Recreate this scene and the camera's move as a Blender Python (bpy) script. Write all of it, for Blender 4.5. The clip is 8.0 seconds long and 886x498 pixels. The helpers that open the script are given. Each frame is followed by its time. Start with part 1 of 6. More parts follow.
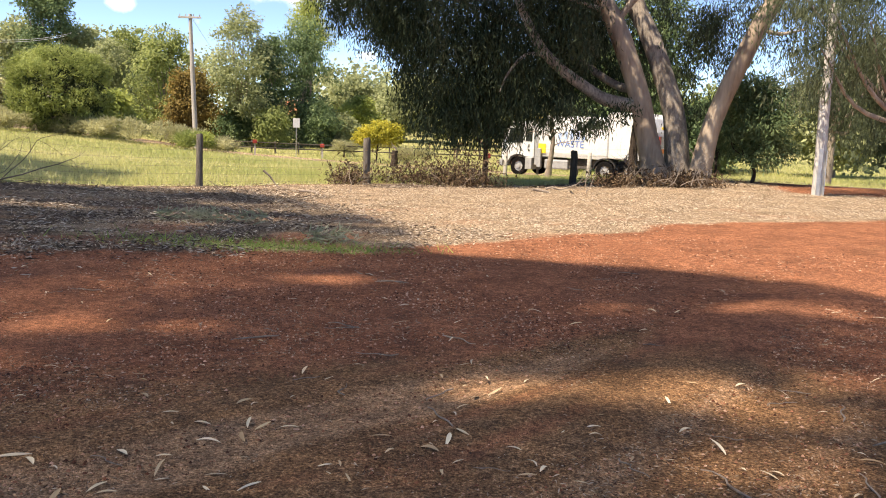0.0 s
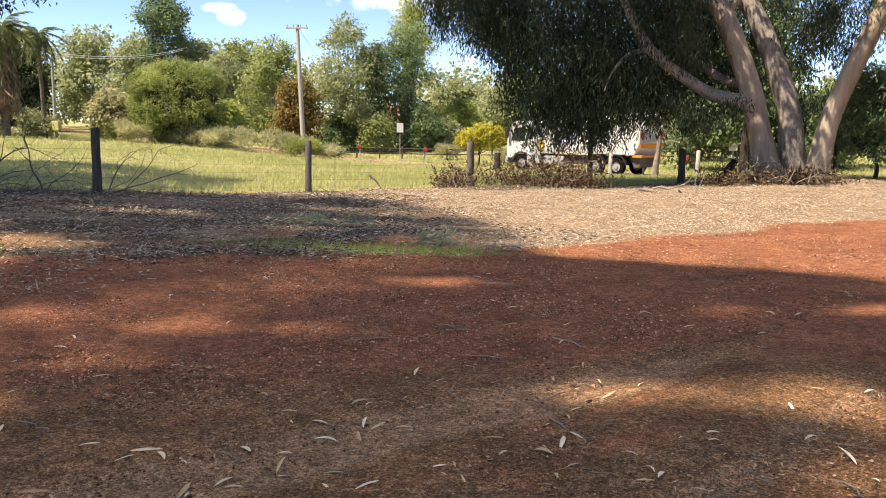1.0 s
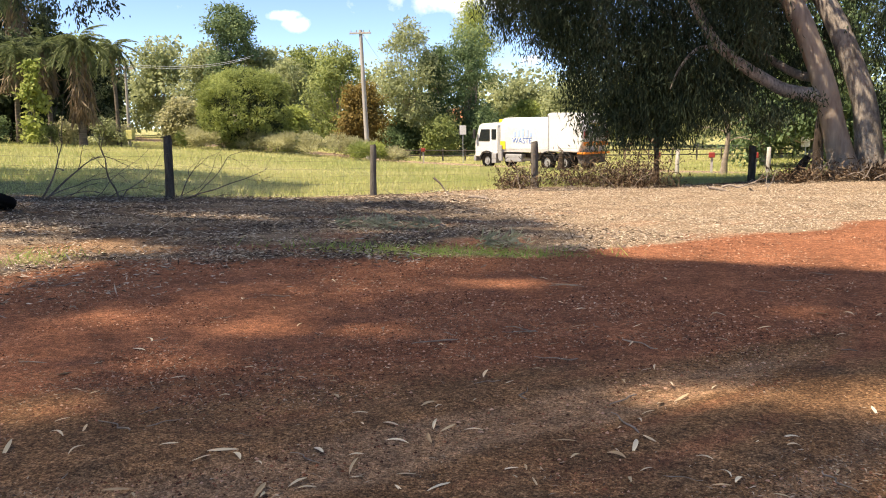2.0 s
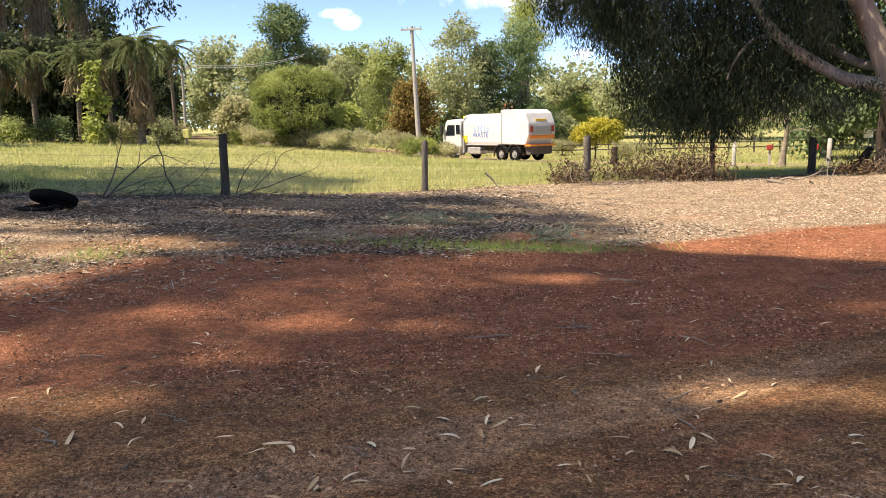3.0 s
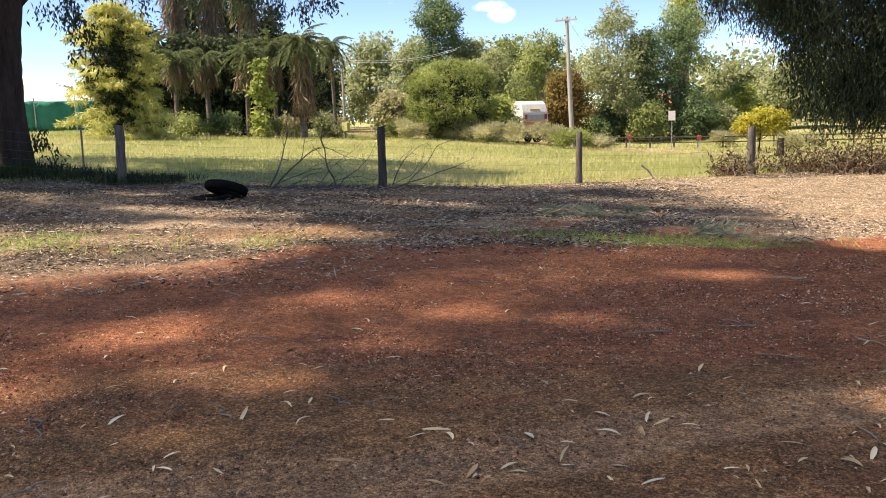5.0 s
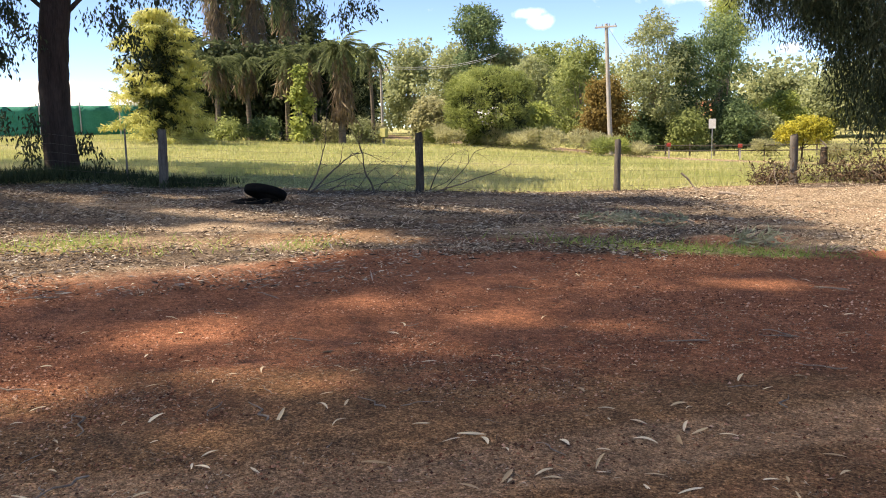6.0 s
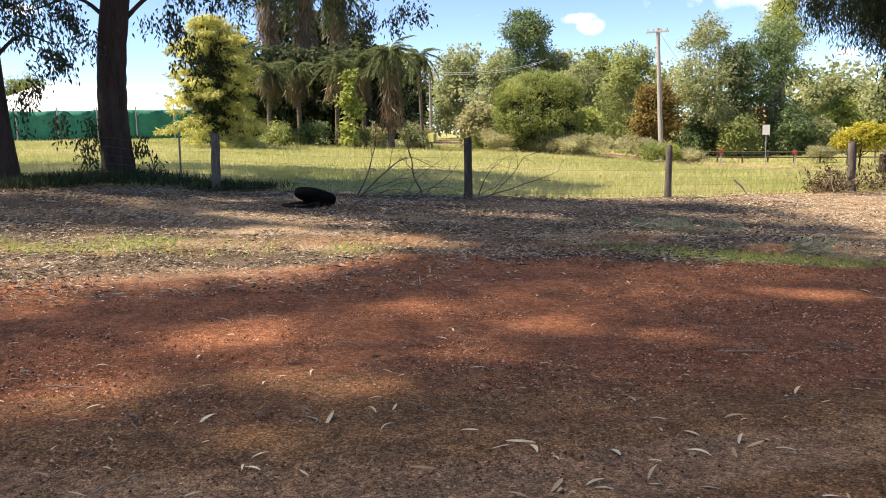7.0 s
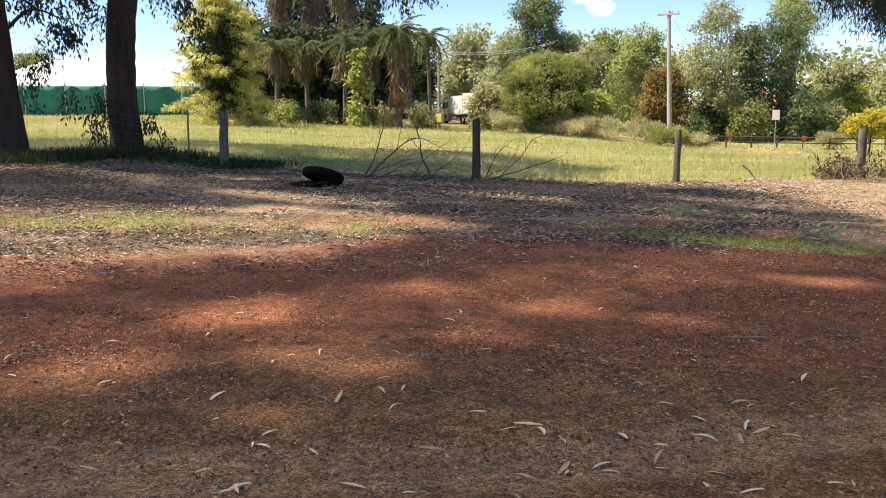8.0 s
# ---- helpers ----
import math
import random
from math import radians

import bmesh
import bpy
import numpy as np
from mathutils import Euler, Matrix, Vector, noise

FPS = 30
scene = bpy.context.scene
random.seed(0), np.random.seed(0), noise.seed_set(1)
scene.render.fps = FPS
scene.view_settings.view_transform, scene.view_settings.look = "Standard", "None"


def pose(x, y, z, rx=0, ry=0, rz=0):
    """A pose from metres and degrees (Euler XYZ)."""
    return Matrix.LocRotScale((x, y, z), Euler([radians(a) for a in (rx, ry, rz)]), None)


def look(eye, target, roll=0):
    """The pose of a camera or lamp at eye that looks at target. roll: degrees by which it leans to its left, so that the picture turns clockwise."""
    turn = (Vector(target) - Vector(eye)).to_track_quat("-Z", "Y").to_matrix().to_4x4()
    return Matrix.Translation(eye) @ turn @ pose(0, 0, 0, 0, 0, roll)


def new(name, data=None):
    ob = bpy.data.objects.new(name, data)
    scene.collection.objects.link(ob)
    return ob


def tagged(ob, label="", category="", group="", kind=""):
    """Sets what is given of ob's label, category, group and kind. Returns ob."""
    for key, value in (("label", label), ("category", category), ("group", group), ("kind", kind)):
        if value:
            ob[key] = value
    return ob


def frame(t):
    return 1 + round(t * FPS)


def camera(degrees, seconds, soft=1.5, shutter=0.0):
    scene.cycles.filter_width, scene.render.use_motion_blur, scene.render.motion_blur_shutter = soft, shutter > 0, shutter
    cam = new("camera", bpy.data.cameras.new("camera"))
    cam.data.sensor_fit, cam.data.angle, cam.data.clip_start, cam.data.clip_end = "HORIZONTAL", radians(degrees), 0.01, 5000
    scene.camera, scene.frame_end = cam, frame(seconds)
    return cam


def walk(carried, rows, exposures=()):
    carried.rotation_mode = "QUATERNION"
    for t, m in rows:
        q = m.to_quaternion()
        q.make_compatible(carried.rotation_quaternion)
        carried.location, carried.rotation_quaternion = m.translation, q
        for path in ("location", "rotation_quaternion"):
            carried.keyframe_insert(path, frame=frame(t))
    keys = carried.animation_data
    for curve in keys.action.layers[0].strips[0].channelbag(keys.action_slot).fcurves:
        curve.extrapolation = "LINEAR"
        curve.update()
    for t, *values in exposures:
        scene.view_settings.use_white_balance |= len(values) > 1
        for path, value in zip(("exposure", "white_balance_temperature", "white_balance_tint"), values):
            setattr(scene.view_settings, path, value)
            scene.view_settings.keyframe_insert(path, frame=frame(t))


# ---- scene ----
cam = camera(54.9, 8.0, soft=1.0)
# Camera: held at eye height by a standing viewer who turns slowly to the left.
PATH = [(0, 0, 0, 1.5, 0.003, -8.391, -1.995), (0.5, -0.013, -0.045, 1.513, 2.909, -8.621, -1.281),
        (1, -0.042, -0.008, 1.499, 6.757, -8.377, -0.509), (1.5, -0.061, -0.017, 1.503, 9.311, -8.241, 0.045),
        (3, -0.07, 0.011, 1.492, 14.319, -8.481, 1.363), (3.5, -0.082, 0.013, 1.493, 17.141, -8.594, 1.123),
        (4, -0.098, 0.003, 1.498, 20.051, -8.63, 1.128), (4.5, -0.118, 0.001, 1.493, 22.76, -8.784, 1.756),
        (6, -0.124, -0.014, 1.476, 26.892, -8.197, 1.52), (6.5, -0.137, -0.011, 1.476, 28.899, -7.575, 1.633),
        (7, -0.15, -0.007, 1.475, 30.094, -7.782, 1.298), (7.5, -0.158, -0.023, 1.482, 30.218, -8.56, 0.668),
        (8, -0.165, -0.03, 1.486, 30.596, -9.069, 0.488)]
walk(cam, [(t, pose(x, y, z, 90 + p, r, w)) for t, x, y, z, w, p, r in PATH], exposures=((0, 1.52, 8800, 14), (8, 1.52, 8800, 14)))

# ---- sky and sun ----
SUN_TO = Vector((-0.84, -0.54, 0)).normalized()
SUN_EL = radians(60)
TO_SUN = Vector((SUN_TO.x * math.cos(SUN_EL), SUN_TO.y * math.cos(SUN_EL), math.sin(SUN_EL)))


def bearing(az, d):
    """Plan place at a bearing (degrees to the left of straight ahead) and a distance."""
    return -d * math.sin(radians(az)), d * math.cos(radians(az))


def build_world():
    w = bpy.data.worlds.new("sky")
    scene.world = w
    w.use_nodes = True
    nt = w.node_tree
    nt.nodes.clear()
    out = nt.nodes.new("ShaderNodeOutputWorld")
    bg = nt.nodes.new("ShaderNodeBackground")
    bg.inputs["Strength"].default_value = 0.14
    sky = nt.nodes.new("ShaderNodeTexSky")
    sky.sky_type = "NISHITA"
    sky.sun_disc = False
    sky.sun_elevation = SUN_EL
    sky.sun_rotation = math.atan2(SUN_TO.x, SUN_TO.y)
    sky.air_density, sky.dust_density, sky.ozone_density, sky.altitude = 0.55, 0.0, 4.0, 3000
    # a few fair-weather clouds: soft ellipses on the sky (bearing, rise, half width, half height), broken up by noise
    tc = nt.nodes.new("ShaderNodeTexCoord")
    n1 = nt.nodes.new("ShaderNodeTexNoise")
    n1.inputs["Scale"].default_value = 34
    n1.inputs["Detail"].default_value = 6
    n1.inputs["Roughness"].default_value = 0.6
    nt.links.new(tc.outputs["Generated"], n1.inputs["Vector"])
    total = None
    for az, el, hw, hh in CLOUDS:
        v = Vector((-math.sin(radians(az)), math.cos(radians(az)), el)).normalized()
        sub = nt.nodes.new("ShaderNodeVectorMath")
        sub.operation = "SUBTRACT"
        sub.inputs[1].default_value = v
        nt.links.new(tc.outputs["Generated"], sub.inputs[0])
        sc = nt.nodes.new("ShaderNodeVectorMath")
        sc.operation = "MULTIPLY"
        sc.inputs[1].default_value = (1 / hw, 1 / hw, 1 / hh)
        nt.links.new(sub.outputs[0], sc.inputs[0])
        ln = nt.nodes.new("ShaderNodeVectorMath")
        ln.operation = "LENGTH"
        nt.links.new(sc.outputs[0], ln.inputs[0])
        mr = nt.nodes.new("ShaderNodeMapRange")
        mr.inputs["From Min"].default_value, mr.inputs["From Max"].default_value = 1.25, 0.1
        nt.links.new(ln.outputs["Value"], mr.inputs["Value"])
        if total is None:
            total = mr.outputs["Result"]
        else:
            mxm = nt.nodes.new("ShaderNodeMath")
            mxm.operation = "MAXIMUM"
            nt.links.new(total, mxm.inputs[0])
            nt.links.new(mr.outputs["Result"], mxm.inputs[1])
            total = mxm.outputs[0]
    ad = nt.nodes.new("ShaderNodeMath")
    ad.operation = "MULTIPLY_ADD"
    ad.inputs[1].default_value = 1.5
    nt.links.new(n1.outputs["Fac"], ad.inputs[0])
    nt.links.new(total, ad.inputs[2])
    cl = nt.nodes.new("ShaderNodeMapRange")
    cl.inputs["From Min"].default_value, cl.inputs["From Max"].default_value = 1.0, 2.3
    nt.links.new(ad.outputs[0], cl.inputs["Value"])
    mix = nt.nodes.new("ShaderNodeMixRGB")
    mix.inputs["Color2"].default_value = (6.6, 6.8, 7.2, 1)
    nt.links.new(cl.outputs["Result"], mix.inputs["Fac"])
    hs = nt.nodes.new("ShaderNodeHueSaturation")
    hs.inputs["Saturation"].default_value, hs.inputs["Value"].default_value = 1.06, 0.97
    nt.links.new(sky.outputs["Color"], hs.inputs["Color"])
    nt.links.new(hs.outputs["Color"], mix.inputs["Color1"])
    nt.links.new(mix.outputs["Color"], bg.inputs["Color"])
    nt.links.new(bg.outputs["Background"], out.inputs["Surface"])
    sun = new("sun", bpy.data.lights.new("sun", "SUN"))
    sun.data.energy = 3.7
    sun.data.angle = radians(0.6)
    sun.data.color = (1.0, 0.985, 0.955)
    sun.matrix_world = look(TO_SUN * 60, (0, 0, 0))


CLOUDS = [(21.0, 0.124, 0.020, 0.008), (20.4, 0.115, 0.018, 0.010), (9.0, 0.145, 0.085, 0.026), (5.0, 0.073, 0.015, 0.007), (55.5, 0.135, 0.02, 0.008), (49.5, 0.052, 0.018, 0.006), (-20, 0.30, 0.16, 0.06), (30, 0.4, 0.2, 0.08), (-70, 0.3, 0.3, 0.1), (150, 0.35, 0.3, 0.1)]
build_world()


# ---- materials ----
def nodes_of(name):
    m = bpy.data.materials.new(name)
    m.use_nodes = True
    nt = m.node_tree
    b = nt.nodes["Principled BSDF"]
    return m, nt, b


def ramp_node(nt, stops):
    r = nt.nodes.new("ShaderNodeValToRGB")
    e = r.color_ramp.elements
    while len(e) < len(stops):
        e.new(0.5)
    for k, (p, c) in zip(e, stops):
        k.position, k.color = p, (*c, 1)
    return r


def noise_node(nt, scale, detail=5, rough=0.55, stretch=None, coords="Object"):
    tc = nt.nodes.new("ShaderNodeTexCoord")
    n = nt.nodes.new("ShaderNodeTexNoise")
    n.inputs["Scale"].default_value, n.inputs["Detail"].default_value, n.inputs["Roughness"].default_value = scale, detail, rough
    if stretch:
        mp = nt.nodes.new("ShaderNodeMapping")
        mp.inputs["Scale"].default_value = stretch
        nt.links.new(tc.outputs[coords], mp.inputs["Vector"])
        nt.links.new(mp.outputs["Vector"], n.inputs["Vector"])
    else:
        nt.links.new(tc.outputs[coords], n.inputs["Vector"])
    return n


def bump(nt, b, height_socket, strength, distance):
    bp = nt.nodes.new("ShaderNodeBump")
    bp.inputs["Strength"].default_value, bp.inputs["Distance"].default_value = strength, distance
    nt.links.new(height_socket, bp.inputs["Height"])
    nt.links.new(bp.outputs["Normal"], b.inputs["Normal"])


def surface(name, dark, light, scale=4.0, rough=0.8, metal=0.0, stretch=None, bump_size=0.0, fine=None, spec=0.3):
    """Two-tone worn surface: large stains and fine grain in the colour, relief by the same grain."""
    m, nt, b = nodes_of(name)
    big = noise_node(nt, scale, 6, 0.6, stretch)
    small = noise_node(nt, fine or scale * 9, 4, 0.6, stretch)
    mx = nt.nodes.new("ShaderNodeMath")
    mx.operation = "MULTIPLY_ADD"
    mx.inputs[1].default_value = 0.45
    nt.links.new(small.outputs["Fac"], mx.inputs[0])
    half = nt.nodes.new("ShaderNodeMath")
    half.operation = "MULTIPLY"
    half.inputs[1].default_value = 0.55
    nt.links.new(big.outputs["Fac"], half.inputs[0])
    nt.links.new(half.outputs[0], mx.inputs[2])
    r = ramp_node(nt, [(0.36, dark), (0.64, light)])
    nt.links.new(mx.outputs[0], r.inputs["Fac"])
    nt.links.new(r.outputs["Color"], b.inputs["Base Color"])
    b.inputs["Roughness"].default_value, b.inputs["Metallic"].default_value = rough, metal
    b.inputs["Specular IOR Level"].default_value = spec
    if bump_size:
        bump(nt, b, mx.outputs[0], 0.7, bump_size)
    return m


def foliage(name, stops, through_light=0.35, rough=0.6, gloss=0.1, patch=0.35):
    """Leaves: each leaf has its own tone, large drifts across the crown, and light passes through."""
    m, nt, b = nodes_of(name)
    geo = nt.nodes.new("ShaderNodeNewGeometry")
    n = noise_node(nt, patch, 3, 0.6)
    add = nt.nodes.new("ShaderNodeMath")
    add.operation = "MULTIPLY_ADD"
    add.inputs[1].default_value = 0.26
    sub = nt.nodes.new("ShaderNodeMath")
    sub.operation = "MULTIPLY_ADD"
    sub.inputs[1].default_value, sub.inputs[2].default_value = 1.3, -0.27
    nt.links.new(n.outputs["Fac"], sub.inputs[0])
    nt.links.new(geo.outputs["Random Per Island"], add.inputs[0])
    nt.links.new(sub.outputs[0], add.inputs[2])
    k = len(stops) - 1
    r = ramp_node(nt, [(0.08 + 0.84 * i / k, c) for i, c in enumerate(stops)])
    nt.links.new(add.outputs[0], r.inputs["Fac"])
    nt.links.new(r.outputs["Color"], b.inputs["Base Color"])
    b.inputs["Roughness"].default_value = rough
    b.inputs["Specular IOR Level"].default_value = gloss
    tr = nt.nodes.new("ShaderNodeBsdfTranslucent")
    hs = nt.nodes.new("ShaderNodeHueSaturation")
    hs.inputs["Value"].default_value = 1.5
    nt.links.new(r.outputs["Color"], hs.inputs["Color"])
    nt.links.new(hs.outputs["Color"], tr.inputs["Color"])
    mx = nt.nodes.new("ShaderNodeMixShader")
    mx.inputs["Fac"].default_value = through_light
    out = nt.nodes["Material Output"]
    nt.links.new(b.outputs["BSDF"], mx.inputs[1])
    nt.links.new(tr.outputs["BSDF"], mx.inputs[2])
    nt.links.new(mx.outputs["Shader"], out.inputs["Surface"])
    return m


def tinted_pieces(name, stops, rough=0.85, island=True):
    """Many small loose pieces, each with its own tone."""
    m, nt, b = nodes_of(name)
    if island:
        src = nt.nodes.new("ShaderNodeNewGeometry").outputs["Random Per Island"]
    else:
        src = nt.nodes.new("ShaderNodeObjectInfo").outputs["Random"]
    k = len(stops) - 1
    r = ramp_node(nt, [(i / k, c) for i, c in enumerate(stops)])
    nt.links.new(src, r.inputs["Fac"])
    nt.links.new(r.outputs["Color"], b.inputs["Base Color"])
    b.inputs["Roughness"].default_value = rough
    b.inputs["Specular IOR Level"].default_value = 0.1
    return m


def ground_material():
    """Red gravel, grey sandy wheel tracks, straw litter and pasture, by the sheet's own cover weights."""
    m, nt, b = nodes_of("ground_cover")
    att = nt.nodes.new("ShaderNodeVertexColor")
    att.layer_name = "cover"
    sep = nt.nodes.new("ShaderNodeSeparateColor")
    nt.links.new(att.outputs["Color"], sep.inputs["Color"])
    tc = nt.nodes.new("ShaderNodeTexCoord")

    def tex(scale, detail=6, rough=0.6):
        return noise_node(nt, scale, detail, rough)

    def layer(fac, stops):
        r = ramp_node(nt, stops)
        nt.links.new(fac, r.inputs["Fac"])
        return r.outputs["Color"]

    def mixed(a, c, fac):
        mx = nt.nodes.new("ShaderNodeMixRGB")
        nt.links.new(fac, mx.inputs["Fac"])
        nt.links.new(a, mx.inputs["Color1"])
        nt.links.new(c, mx.inputs["Color2"])
        return mx.outputs["Color"]

    def edged(weight, nz, gain=0.5):
        """Breaks up a soft weight with noise so that covers meet in ragged edges."""
        a = nt.nodes.new("ShaderNodeMath")
        a.operation = "MULTIPLY_ADD"
        a.inputs[1].default_value, a.inputs[2].default_value = gain, -gain / 2
        nt.links.new(nz, a.inputs[0])
        s = nt.nodes.new("ShaderNodeMath")
        nt.links.new(weight, s.inputs[0])
        nt.links.new(a.outputs[0], s.inputs[1])
        mr = nt.nodes.new("ShaderNodeMapRange")
        mr.inputs["From Min"].default_value, mr.inputs["From Max"].default_value = 0.30, 0.70
        nt.links.new(s.outputs[0], mr.inputs["Value"])
        return mr.outputs["Result"]

    fine, grit, mid, wide = tex(60), tex(170, 3), tex(7), tex(0.8)
    def cells(scale):
        v = nt.nodes.new("ShaderNodeTexVoronoi")
        v.inputs["Scale"].default_value = scale
        nt.links.new(tc.outputs["Object"], v.inputs["Vector"])
        return v
    fine_cells, big_cells = cells(130), cells(42)
    red = mixed(layer(grit.outputs["Fac"], [(0.32, (0.165, 0.055, 0.029)), (0.5, (0.440, 0.172, 0.092)), (0.68, (0.730, 0.385, 0.245))]),
                layer(mid.outputs["Fac"], [(0.3, (0.340, 0.130, 0.070)), (0.7, (0.500, 0.212, 0.120))]), wide.outputs["Fac"])
    sand = layer(fine.outputs["Fac"], [(0.32, (0.145, 0.072, 0.036)), (0.5, (0.345, 0.184, 0.094)), (0.68, (0.64, 0.385, 0.215))])
    straw = layer(fine.outputs["Fac"], [(0.32, (0.10, 0.064, 0.044)), (0.5, (0.46, 0.335, 0.235)), (0.68, (0.88, 0.73, 0.55))])
    grass = layer(mid.outputs["Fac"], [(0.3, (0.28, 0.31, 0.12)), (0.5, (0.48, 0.475, 0.215)), (0.72, (0.68, 0.615, 0.36))])
    c = mixed(red, sand, edged(sep.outputs["Red"], mid.outputs["Fac"], 0.4))
    dust = layer(fine.outputs["Fac"], [(0.32, (0.31, 0.172, 0.096)), (0.5, (0.52, 0.305, 0.180)), (0.68, (0.74, 0.49, 0.31))])
    c = mixed(c, dust, edged(att.outputs["Alpha"], mid.outputs["Fac"], 0.5))
    mulch_att = nt.nodes.new("ShaderNodeAttribute")
    mulch_att.attribute_name = "shade_mulch"
    # bark mulch colour with the trees' shade toned in
    shade_mould = layer(fine.outputs["Fac"], [(0.36, (0.05, 0.036, 0.027)), (0.5, (0.17, 0.122, 0.09)), (0.66, (0.48, 0.385, 0.30))])
    straw = mixed(straw, shade_mould, edged(mulch_att.outputs["Fac"], mid.outputs["Fac"], 0.9))
    c = mixed(c, straw, edged(sep.outputs["Green"], fine.outputs["Fac"], 0.8))
    c = mixed(c, grass, edged(sep.outputs["Blue"], mid.outputs["Fac"], 0.6))
    # damp and dusty stains, then each pebble's own tone
    stain = noise_node(nt, 2.0, 9, 0.66, (0.75, 0.75, 1.0))
    st = ramp_node(nt, [(0.34, (0.47, 0.455, 0.435)), (0.5, (0.66, 0.645, 0.62)), (0.68, (0.80, 0.78, 0.745))])
    nt.links.new(stain.outputs["Fac"], st.inputs["Fac"])
    sm = nt.nodes.new("ShaderNodeMixRGB")
    sm.blend_type = "MULTIPLY"
    sm.inputs["Fac"].default_value = 1.0
    nt.links.new(c, sm.inputs["Color1"])
    nt.links.new(st.outputs["Color"], sm.inputs["Color2"])
    c = sm.outputs["Color"]
    for vor, lo, hi in ((fine_cells, 0.50, 1.42), (big_cells, 0.70, 1.28), (cells(19), 0.80, 1.18)):
        sp = nt.nodes.new("ShaderNodeSeparateColor")
        nt.links.new(vor.outputs["Color"], sp.inputs["Color"])
        mr = nt.nodes.new("ShaderNodeMapRange")
        mr.inputs["To Min"].default_value, mr.inputs["To Max"].default_value = lo, hi
        nt.links.new(sp.outputs["Red"], mr.inputs["Value"])
        mu = nt.nodes.new("ShaderNodeMixRGB")
        mu.blend_type = "MULTIPLY"
        mu.inputs["Fac"].default_value = 1.0
        cb = nt.nodes.new("ShaderNodeCombineColor")
        for k in ("Red", "Green", "Blue"):
            nt.links.new(mr.outputs["Result"], cb.inputs[k])
        nt.links.new(c, mu.inputs["Color1"])
        nt.links.new(cb.outputs["Color"], mu.inputs["Color2"])
        c = mu.outputs["Color"]
    nt.links.new(c, b.inputs["Base Color"])
    b.inputs["Roughness"].default_value = 0.95
    b.inputs["Specular IOR Level"].default_value = 0.15
    s = nt.nodes.new("ShaderNodeMath")
    nt.links.new(fine.outputs["Fac"], s.inputs[0])
    nt.links.new(grit.outputs["Fac"], s.inputs[1])
    s2 = nt.nodes.new("ShaderNodeMath")
    s2.operation = "SUBTRACT"
    nt.links.new(s.outputs[0], s2.inputs[0])
    nt.links.new(fine_cells.outputs["Distance"], s2.inputs[1])
    bump(nt, b, s2.outputs[0], 0.7, 0.018)
    return m


M_GROUND = ground_material()
M_BARK_PALE = surface("pale_gum_bark", (0.20, 0.150, 0.112), (0.44, 0.355, 0.275), 1.1, 0.7, stretch=(1.6, 1.6, 0.28), bump_size=0.008, fine=5)
M_BARK_MOTTLED = surface("mottled_grey_gum_bark", (0.10, 0.085, 0.072), (0.42, 0.36, 0.30), 2.6, 0.8, stretch=(1.2, 1.2, 0.5), bump_size=0.03, fine=18)
# grey-brown bark, lowered in tone for the shade on the yard gums' trunks
M_BARK_SHADED = surface("shade_toned_brown_bark", (0.020, 0.014, 0.011), (0.068, 0.047, 0.037), 3.0, 0.9, stretch=(2, 2, 0.3), bump_size=0.04, fine=20)
M_BARK_FAR = surface("far_trunk_bark", (0.20, 0.16, 0.13), (0.42, 0.36, 0.30), 2.0, 0.85, stretch=(2, 2, 0.3))
M_PALM_TRUNK = surface("palm_trunk_bark", (0.08, 0.063, 0.05), (0.22, 0.18, 0.145), 3.0, 0.9, stretch=(0.6, 0.6, 5), bump_size=0.03)
M_DEAD_WOOD = surface("dead_wood", (0.13, 0.10, 0.08), (0.34, 0.28, 0.23), 6.0, 0.85, bump_size=0.01)
M_DEAD_DARK = surface("dark_dead_wood", (0.06, 0.046, 0.037), (0.21, 0.165, 0.13), 6.0, 0.85, bump_size=0.01)
M_POST = surface("weathered_post_timber", (0.06, 0.05, 0.042), (0.19, 0.165, 0.14), 5.0, 0.9, stretch=(4, 4, 0.5), bump_size=0.015, fine=40)
# the same post timber in darker tones
M_POST_DARK = surface("dark_post_timber", (0.025, 0.021, 0.018), (0.10, 0.085, 0.07), 5.0, 0.9, stretch=(4, 4, 0.5), bump_size=0.015, fine=40)
M_POLE = surface("grey_pole_timber", (0.30, 0.275, 0.25), (0.50, 0.465, 0.43), 3.0, 0.85, stretch=(3, 3, 0.3), bump_size=0.01)
M_STEEL = surface("galvanised_steel", (0.36, 0.37, 0.38), (0.55, 0.56, 0.57), 5.0, 0.45, 0.85)
M_WIRE = surface("fence_wire_steel", (0.12, 0.11, 0.10), (0.25, 0.24, 0.22), 8.0, 0.6, 0.6)
M_CABLE = surface("weathered_cable", (0.50, 0.50, 0.50), (0.66, 0.66, 0.66), 8.0, 0.6)
M_RUBBER = surface("old_tyre_rubber", (0.004, 0.004, 0.0045), (0.011, 0.0105, 0.010), 6.0, 0.95, bump_size=0.004, spec=0.08)
F_BIG = foliage("drooping_gum_leaf", [(0.014, 0.023, 0.013), (0.029, 0.044, 0.023), (0.056, 0.075, 0.042), (0.112, 0.133, 0.081)], 0.15, 0.6, 0.15, 0.7)
F_ROAD = foliage("roadside_leaf", [(0.029, 0.038, 0.022), (0.063, 0.081, 0.046), (0.12, 0.144, 0.086), (0.206, 0.23, 0.144)], 0.45, 0.65, 0.12, 0.5)
F_GUM = foliage("gum_leaf", [(0.081, 0.106, 0.043), (0.177, 0.215, 0.078), (0.311, 0.352, 0.139), (0.479, 0.501, 0.232)], 0.40, 0.65, 0.12, 0.25)
